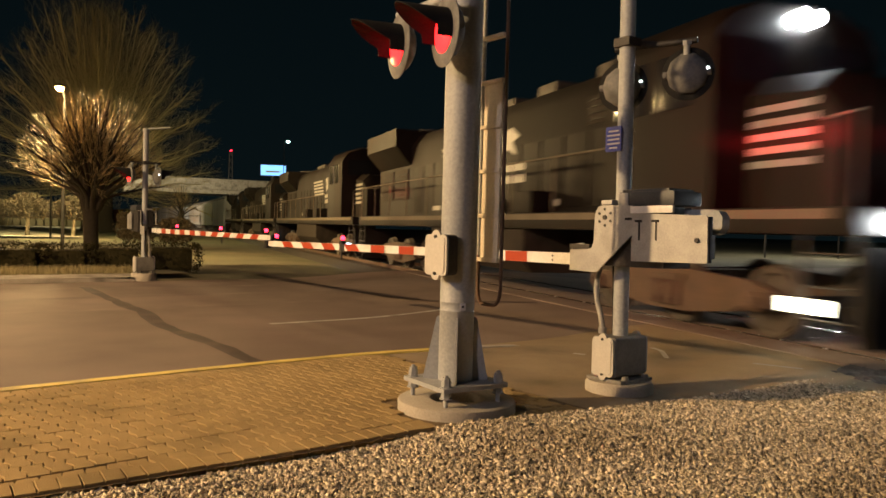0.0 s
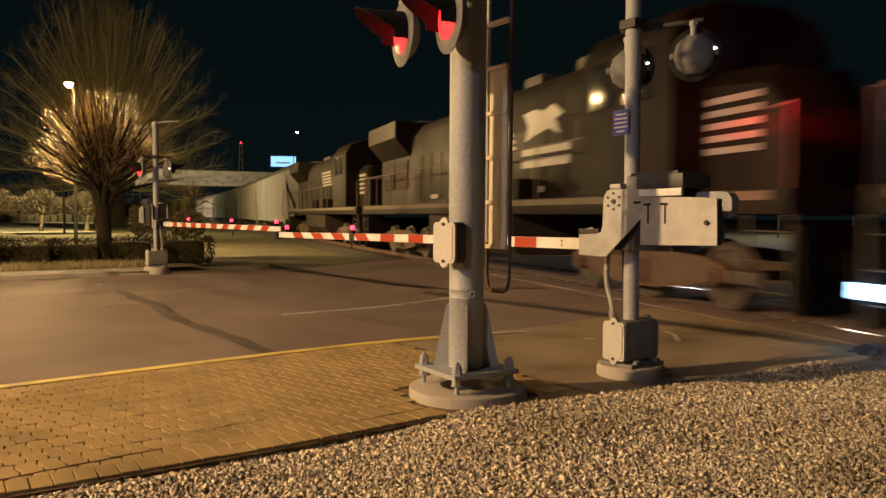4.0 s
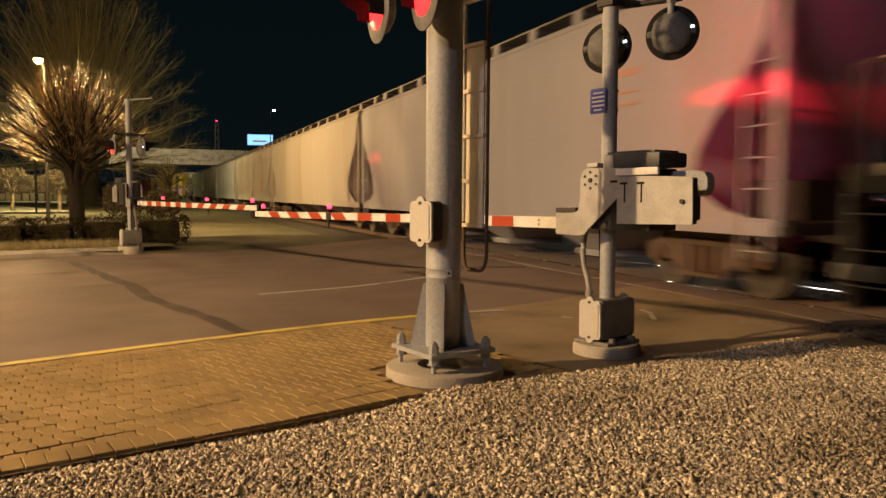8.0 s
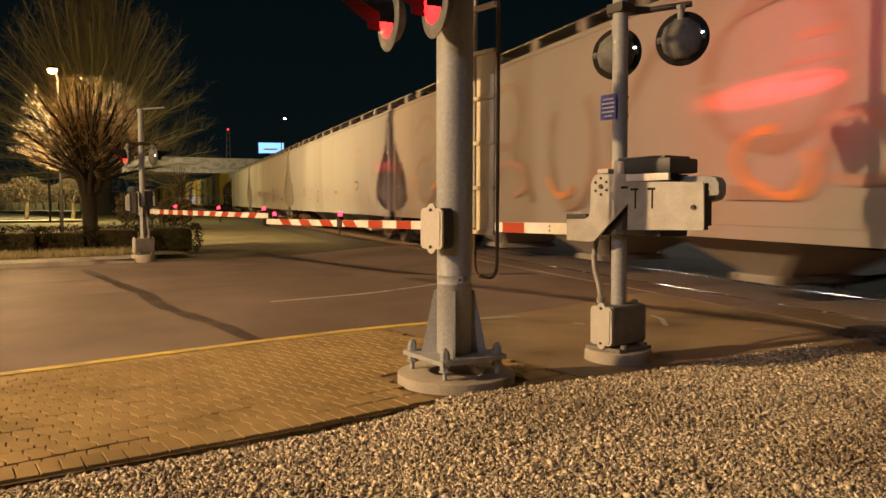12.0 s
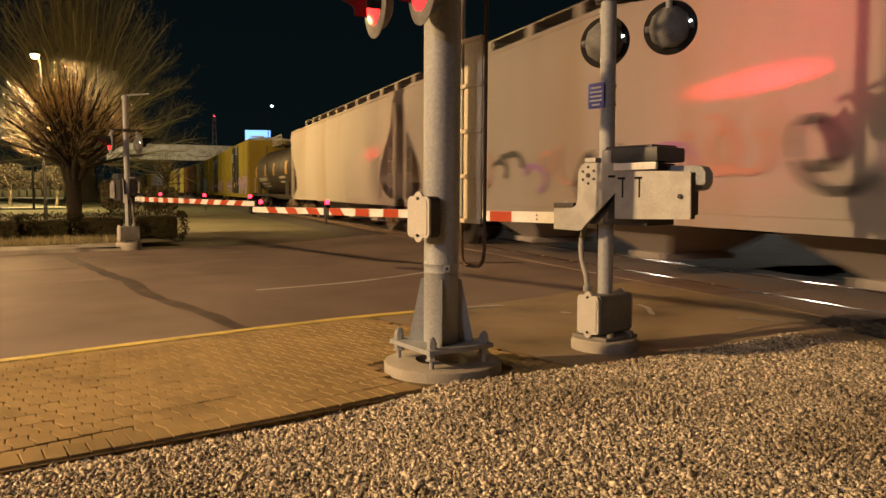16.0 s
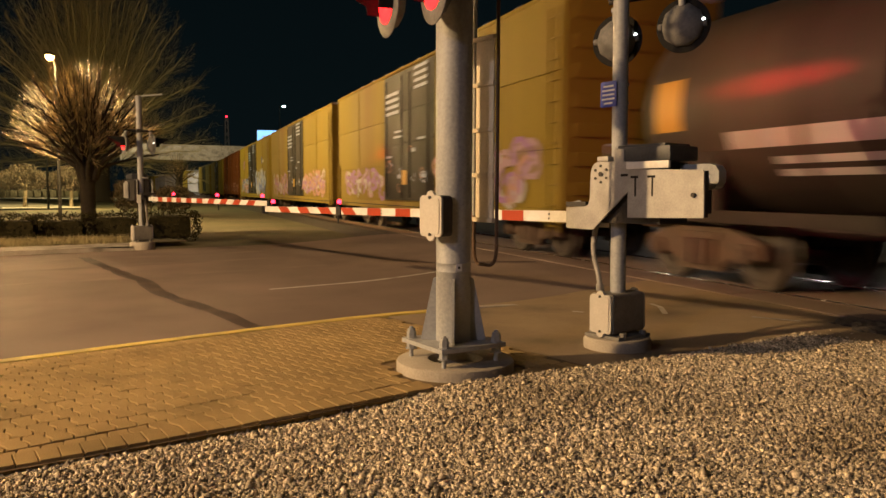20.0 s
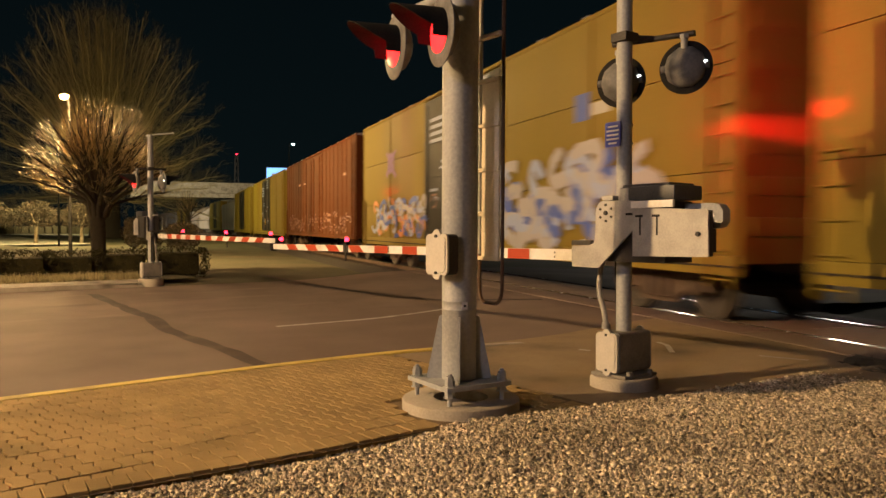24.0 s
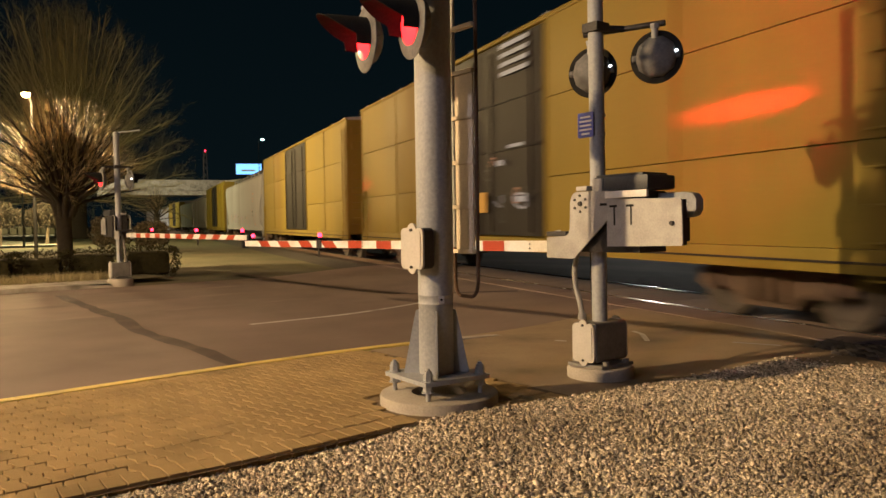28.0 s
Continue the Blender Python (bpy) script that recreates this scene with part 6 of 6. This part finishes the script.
for sx, sy, r in ((-9.6, 63.5, 1.8), (-6.6, 64.5, 1.7), (-12.6, 63, 2.0), (-16, 64, 2.0)):
    o = thing("small_tree", Matrix.Translation((sx, sy, 0)), "small tree with a dry brown crown lit by a street lamp", "tree", "trees by the car park")
    bm = B()
    rod(bm, (0, 0, -0.1), (0.05, 0, 1.3), 0.16, 0.12, 10)
    rod(bm, (0.05, 0, 1.25), (0.35, 0.1, 2.4), 0.11, 0.06, 8)
    rod(bm, (0.05, 0, 1.25), (-0.35, -0.1, 2.4), 0.11, 0.06, 8)
    part("trunk", bm, PALE_BARK, o, "pale forked trunk")
    lv = leaves("crown", [(-r, r, -r * 0.9, r * 0.9, 1.15, 2.8), (-r * 0.6, r * 0.6, -r * 0.6, r * 0.6, 1.6, 3.2)], 5200, 0.075, SHRUB, "", int(sy * 10 + r), square=2.3)
    lv.parent = o
    lv["category"] = ""
for sx, sy, r in ((-1.6, 48, 1.2), (0.6, 47, 1.0)):
    leaves("shrub", [(sx - r, sx + r, sy - r * 0.8, sy + r * 0.8, 0.0, r * 1.6)], 2600, 0.09, SHRUB, "round dry shrub behind the hedge", int(sy * 10 + r), square=2.3)


def grass(name, s0, s1, q0, q1, count, tall, label, seed):
    rnd = random.Random(seed)
    vs, fs = [], []
    for _ in range(count):
        p = across(rnd.uniform(s0, s1), rnd.uniform(q0, q1), -0.03)
        a, hgt, w = rnd.uniform(0, 6.28), tall * rnd.uniform(0.4, 1.2), 0.012
        d = Vector((math.cos(a), math.sin(a), 0))
        l = Vector((rnd.gauss(0, 0.4), rnd.gauss(0, 0.4), 1)).normalized() * hgt
        k = len(vs)
        vs += [p - d * w, p + d * w, p + l]
        fs.append((k, k + 1, k + 2))
    me = bpy.data.meshes.new(name)
    me.from_pydata(vs, [], fs)
    me.materials.append(GRASS)
    return tagged(part(name, me, GRASS), label, "grass", "", "stuff")


grass("dry_grass", -9, 5.6, FAR_Q + 1.25, FAR_Q + 2.7, 16000, 0.22, "fringe of dry pale grass in front of the hedge", 5)


def street_lamp(place, height, arm, label, glow_mat, size=0.35, turn=0):
    o = thing("street_lamp", Matrix.Translation(place) @ pose(0, 0, 0, 0, 0, turn), label, "street lamp", "street lamps")
    bm = B()
    rod(bm, (0, 0, -0.1), (0, 0, height - 0.1), 0.075, 0.045, 14)
    part("pole", bm, BLACK, o, "dark lamp pole")
    bm = B()
    pipe(bm, bow((0, 0, height - 0.2), (0, 0, height + 0.1), (arm, 0, height + 0.1), 8), 0.045, 8)
    part("arm", bm, BLACK, o)
    bm = B()
    lathe(bm, [(0, 0.1), (size * 0.5, 0.08), (size, 0.0), (size * 0.98, -0.03)], Matrix.Translation((arm, 0, height + 0.1)), 20)
    head = part("lamp_head", bm, DARK, o)
    bm = B()
    lathe(bm, [(size * 0.95, -0.03), (size * 0.8, -0.12), (size * 0.4, -0.18), (0, -0.2)], Matrix.Translation((arm, 0, height + 0.1)), 20)
    part("lens", bm, glow_mat, head, "lamp glass, alight")
    return o


street_lamp((-3.905, 34.1, 0), 6.32, 1.5, "tall street lamp glowing orange behind the branches", LAMP_GLOW, 0.175, -90)
street_lamp((-7.6, 60.0, 0), 7.35, 0.6, "distant street lamp glowing orange", LAMP_GLOW, 0.14)
street_lamp((49.7, 45.0, -0.16), 7.75, 0.4, "street lamp glowing white beyond the tracks", LAMP_GLOW, 0.22)
street_lamp((33.6, 43.5, -0.16), 7.45, 0.4, "street lamp glowing white beyond the tracks", LAMP_GLOW, 0.2)
sb = thing("sign_box", Matrix.Translation((42.4, 45.0, -0.16)) @ pose(0, 0, 0, 0, 0, -43), "small lit blue-white sign box on a post beyond the tracks", "sign")
bm = B()
rod(bm, (0, 0, 0), (0, 0, 3.9), 0.08, None, 10)
part("post", bm, DARK, sb)
bm = B()
box(bm, -0.6, 0.6, -0.12, 0.12, 3.8, 5.1, 0.03)
part("case", bm, DARK, sb)
bm = B()
box(bm, -0.52, 0.52, -0.14, -0.122, 3.88, 5.02)
part("face", bm, BILLBOARD, sb, "glowing blue-white face")
street_lamp((14.6, 101.0, 0), 12.2, 0.5, "distant tall lamp with a cool greenish light", COOL_GLOW, 0.22)

# pale car park beyond the lawn
sheet("car_park", 60, 135, -60, 13, 4, 4, lambda x, y: -0.015, CONCRETE, "pale concrete car park under a street lamp")

# the highway bridge far behind the train
br = thing("highway_bridge", Matrix.Translation((-8, 150, 0)) @ pose(0, 0, 0, 0, 0, 4), "long concrete highway bridge, its parapet lit by an added spot", "bridge", "", "structure")
bm = B()
box(bm, 1, 70, -5, 5, 6.6, 7.6, 0.05)
part("deck", bm, CONCRETE, br)
bm = B()
box(bm, 1, 70, -5.3, -5.0, 7.4, 9.4, 0.05)
part("parapet", bm, CONCRETE, br, "pale lit parapet")
for x in (22, 44, 64):
    bm = B()
    rod(bm, (x, 0, 0), (x, 0, 6.6), 0.7, None, 16)
    part("pier", bm, CONCRETE, br)
# added unseen spot, only there to brighten the parapet
lamp("bridge_light", "SPOT", (-25, 128, 11), (-8, 145, 8), 60000, (1.0, 0.74, 0.46), 0.3, 120, 0.6)

# a lit billboard and a mast with red lamps
bb = thing("billboard", Matrix.Translation((22.9, 174, -0.3)) @ pose(0, 0, 0, 0, 0, -12), "distant billboard with a glowing blue-white face", "billboard")
bm = B()
rod(bm, (0, 0, 0), (0, 0, 12.5), 0.5, None, 14)
part("post", bm, DARK, bb)
bm = B()
box(bm, -2.9, 2.9, -0.2, 0.2, 12.4, 15.0, 0.05)
part("panel", bm, DARK, bb)
bm = B()
box(bm, -2.75, 2.75, -0.23, -0.205, 12.55, 14.85)
part("face", bm, BILLBOARD, bb, "glowing blue-white face")
bm = B()
box(bm, -1.6, 1.4, -0.245, -0.235, 13.2, 13.6)
part("text_bar", bm, SIGN_W, bb)
tw = thing("lattice_mast", Matrix.Translation((12.5, 160, -4.1)), "thin dark lattice mast with a red lamp", "mast")
bm = B()
for sx in (-1, 1):
    for sy in (-1, 1):
        rod(bm, (sx * 0.7, sy * 0.7, 0), (sx * 0.25, sy * 0.25, 20), 0.09, 0.07, 6)
for k in range(14):
    z, r = 1.4 * k + 0.7, 0.7 - 0.45 * (1.4 * k + 0.7) / 20
    for a, b in (((-r, -r), (r, -r)), ((r, -r), (r, r)), ((r, r), (-r, r)), ((-r, r), (-r, -r))):
        rod(bm, (*a, z), (*b, z + 1.2), 0.05, None, 5)
part("lattice", bm, DARK, tw)
bm = B()
lathe(bm, [(0.14, 0), (0.14, 0.2), (0, 0.3)], Matrix.Translation((0, 0, 20)), 12)
part("red_lamp", bm, ARM_GLOW, tw, "red lamp, alight")


# ---- gravel and pavers ----
def gravel_z(x, y):
    """The gravel lies in a low heap, higher towards the tracks."""
    return -0.03 + 0.03 * noise.noise(Vector((x * 0.8, y * 0.8, 2.0))) + 0.04 * smooth(0.4, 2.6, x) + 0.03 * smooth(2.6, 4.5, x) * smooth(5.6, 3.9, y)


def edge_y(x):
    """Where the gravel ends: along the pavers, round the footings, then to the trackbed."""
    if x < 1.6:
        return 4.30 + 0.27 * x + 0.02 * x * x
    if x < 3.6:
        return 4.78 + 0.10 * (x - 1.6)
    return 4.98 + 0.20 * (x - 3.6)


def gravel_field():
    bm = B()
    xs = [-6 + 0.25 * k for k in range(53)]
    rows = []
    for x in xs:
        e = edge_y(x)
        rows.append([bm.verts.new((x, e - d, gravel_z(x, e - d) - (0.05 if d == 0 else 0.012))) for d in (0, 0.12, 0.4, 0.8, 1.3, 2.0, 3.0, 5.0, 9.0)])
    for a, b in zip(rows, rows[1:]):
        for k in range(len(a) - 1):
            bm.faces.new((a[k], a[k + 1], b[k + 1], b[k]))
    bed = tagged(part("gravel", bm, GRAVEL_BED), "coarse pale crushed gravel round the masts", "gravel", "", "stuff")
    rnd = np.random.RandomState(7)
    n = 400000
    x = rnd.uniform(-2.2, 7.4, n)
    edge = np.where(x < 1.6, 4.30 + 0.27 * x + 0.02 * x * x, np.where(x < 3.6, 4.78 + 0.10 * (x - 1.6), 4.98 + 0.20 * (x - 3.6)))
    y = edge - rnd.uniform(0, 1, n) ** 1.1 * 3.0 + rnd.normal(0, 0.02, n)
    # keep those in the stretch between the camera's feet and the masts
    depth, side = 0.358 * x + 0.934 * y, 0.934 * x - 0.358 * y
    keep = (rnd.uniform(0, 1, n) < 0.6 + 0.4 * np.clip((x + 0.2) / 1.8, 0, 1)) & (depth > 2.95) & (np.abs(side) < 0.62 * depth + 0.25) & (np.hypot(x - 2.07, y - 5.33) > 0.455) & (np.hypot(x - 3.70, y - 5.56) > 0.30)
    x, y = x[keep], y[keep]
    n = len(x)
    z = np.array([gravel_z(a, b) for a, b in zip(x, y)]) - 0.03 * np.clip(1 - (edge[keep] - y) / 0.16, 0, 1) * (x < 1.7)
    base = np.array([(1, 0, 0), (0, 1, 0), (-1, 0, 0), (0, -1, 0), (0.1, 0.1, 1), (0, 0, -1)], float)
    tri = np.array([(0, 1, 4), (1, 2, 4), (2, 3, 4), (3, 0, 4), (1, 0, 5), (2, 1, 5), (3, 2, 5), (0, 3, 5)])
    size = np.clip(rnd.lognormal(-5.0, 0.45, n), 0.0032, 0.025)
    v = base[None] * (1 + rnd.uniform(-0.35, 0.35, (n, 6, 1))) + rnd.normal(0, 0.16, (n, 6, 3))
    v = v * (size[:, None] * np.stack([rnd.uniform(0.85, 1.35, n), rnd.uniform(0.65, 1.05, n), rnd.uniform(0.5, 0.85, n)], 1))[:, None, :]
    # tumble each stone: two tilts and a turn
    for i, j, a in ((1, 2, rnd.normal(0, 0.6, n)), (0, 2, rnd.normal(0, 0.6, n)), (0, 1, rnd.uniform(0, 6.28, n))):
        c, s = np.cos(a)[:, None], np.sin(a)[:, None]
        v[..., i], v[..., j] = v[..., i] * c - v[..., j] * s, v[..., i] * s + v[..., j] * c
    v += np.stack([x, y, z + size * rnd.uniform(0.05, 0.55, n)], 1)[:, None, :]
    vv = v.reshape(-1, 3)
    ff = (tri[None] + 6 * np.arange(n)[:, None, None]).reshape(-1, 3)
    me = bpy.data.meshes.new("stones")
    me.vertices.add(len(vv)), me.vertices.foreach_set("co", vv.ravel().astype(np.float32))
    me.loops.add(ff.size), me.loops.foreach_set("vertex_index", ff.ravel().astype(np.int32))
    me.polygons.add(len(ff)), me.polygons.foreach_set("loop_start", np.arange(0, ff.size, 3, dtype=np.int32))
    me.update(calc_edges=True)
    me.materials.append(STONE)
    part("stones", me, STONE, bed)


gravel_field()


def ballast_shoulder():
    """A low uneven heap of dark ballast where the paved apron ends beside the rail."""
    nx, ny = 36, 80
    x0, x1, y0, y1 = 5.6, 7.12, 1.2, 6.35
    rnd = random.Random(41)
    grid, fs = [], []
    for i in range(nx + 1):
        for j in range(ny + 1):
            x, y = x0 + (x1 - x0) * i / nx, y0 + (y1 - y0) * j / ny
            lump = 0.05 * abs(noise.noise(Vector((x * 9, y * 9, 5)))) + 0.02 * rnd.random()
            inside = smooth(5.65, 6.1, x + 0.35 * noise.noise(Vector((0, y * 1.3, 3)))) * smooth(6.15, 5.75, y + 0.2 * noise.noise(Vector((x * 2, 0, 8))))
            grid.append((x, y, -0.22 + inside * (0.245 + 0.03 * smooth(6.0, 6.4, x) - 0.06 * smooth(6.5, 7.1, x) + lump)))
    for i in range(nx):
        for j in range(ny):
            k = i * (ny + 1) + j
            fs.append((k, k + ny + 1, k + ny + 2, k + 1))
    me = bpy.data.meshes.new("ballast")
    me.from_pydata(grid, [], fs)
    me.materials.append(BALLAST)
    return tagged(part("ballast", me, BALLAST), "low heap of dark ballast beside the rail", "ballast", "", "stuff")


ballast_shoulder()

# pavers: bed of dark sand, courses along the kerb; the nearest are objects of their own
PW, PL, GAP = 0.205, 0.112, 0.008
bm = B()
rows = []
for k in range(60):
    x = -14 + 0.3 * k
    y0 = edge_y(x) - 0.03
    p = across(0, KERB_Q - 0.10)
    y1 = (KERB_Q - 0.10 + 0.292 * x) / 0.956 + kerb_bend(x + 2.0) - 0.03
    rows.append([bm.verts.new((x, y0 + (y1 - y0) * j / 4, -0.017)) for j in range(5)])
for a, b in zip(rows, rows[1:]):
    for k in range(4):
        bm.faces.new((a[k], b[k], b[k + 1], a[k + 1]))
paving = tagged(part("pavement", bm, JOINT), "brick-paved pavement between the kerb and the gravel", "pavement", "", "structure")
def paver(zig, w, l):
    """A paving brick with zigzag long sides and a worn top edge."""
    bm = B()
    side = [(0.0, -l / 2), (zig, -l / 6), (-zig, l / 6), (0.0, l / 2)]
    outline = [(w / 2 + x, y) for x, y in side] + [(-w / 2 + x, y) for x, y in side[::-1]]
    low = [bm.verts.new((x, y, -0.05)) for x, y in outline]
    mid = [bm.verts.new((x, y, -0.004)) for x, y in outline]
    top = [bm.verts.new((x * (1 - 0.006 / w), y * (1 - 0.006 / l), 0.0)) for x, y in outline]
    for a, b in ((low, mid), (mid, top)):
        for k in range(8):
            bm.faces.new((a[k], a[(k + 1) % 8], b[(k + 1) % 8], b[k]))
    bm.faces.new(top)
    return mesh_of("brick", bm, BRICK)


PAVER, BORDER = paver(0.012, PL - GAP, PW - 0.001), paver(0.0, 0.098, 0.195)
rnd = random.Random(12)
near, far = [], []
q = KERB_Q - 0.20
course = 0
while q > 3.4:
    for k in range(-96, 54):
        s = k * PL + (course % 2) * PL / 2
        c = across(s, q + kerb_bend(s))
        if c.y < edge_y(c.x) + (0.14 if c.x < 1.55 else 0.06) or c.x < -9 or s > 4.36 or math.hypot(c.x - 2.07, c.y - 5.33) < 0.50 or math.hypot(c.x - 3.70, c.y - 5.56) < 0.42:
            continue
        low = 0.006 if c.y < edge_y(c.x) + 0.24 else 0.0
        m = Matrix.Translation((c.x, c.y, rnd.gauss(-0.002, 0.001) - low)) @ pose(0, 0, 0, rnd.gauss(0, 0.2), rnd.gauss(0, 0.2), ROAD + rnd.gauss(0, 0.8))
        near.append((c.length, m, PAVER))
    q -= PW
    course += 1
x = -5.0
while x < 1.62:
    y = edge_y(x) + 0.095
    slope = math.degrees(math.atan2(edge_y(x + 0.05) - edge_y(x - 0.05), 0.1))
    near.append((math.hypot(x, y), Matrix.Translation((x, y, rnd.gauss(0.001, 0.0015))) @ pose(0, 0, 0, 0, 0, slope + rnd.gauss(0, 0.8)), BORDER))
    x += 0.104 * math.cos(radians(slope))
near.sort(key=lambda e: e[0])
for _, m, shape in near[:300]:
    o = part("brick", shape, None, paving)
    o.matrix_world = m
vs, fs = [], []
for _, m, shape in near[300:]:
    b = len(vs)
    vs += [m @ v.co for v in shape.vertices]
    fs += [tuple(b + i for i in p.vertices) for p in shape.polygons]
me = bpy.data.meshes.new("bricks")
me.from_pydata(vs, [], fs)
me.materials.append(BRICK_J)
tagged(part("bricks", me, BRICK_J, paving), "", "", "", "stuff")


# ---- what moves ----
def motions():
    for car, d in train:
        rows = []
        for t in range(29):
            p, heading = track(d - V_TRAIN * t)
            rows.append((float(t), Matrix.Translation(p) @ pose(0, 0, 0, 0, 0, heading)))
        walk(car, rows)


motions()
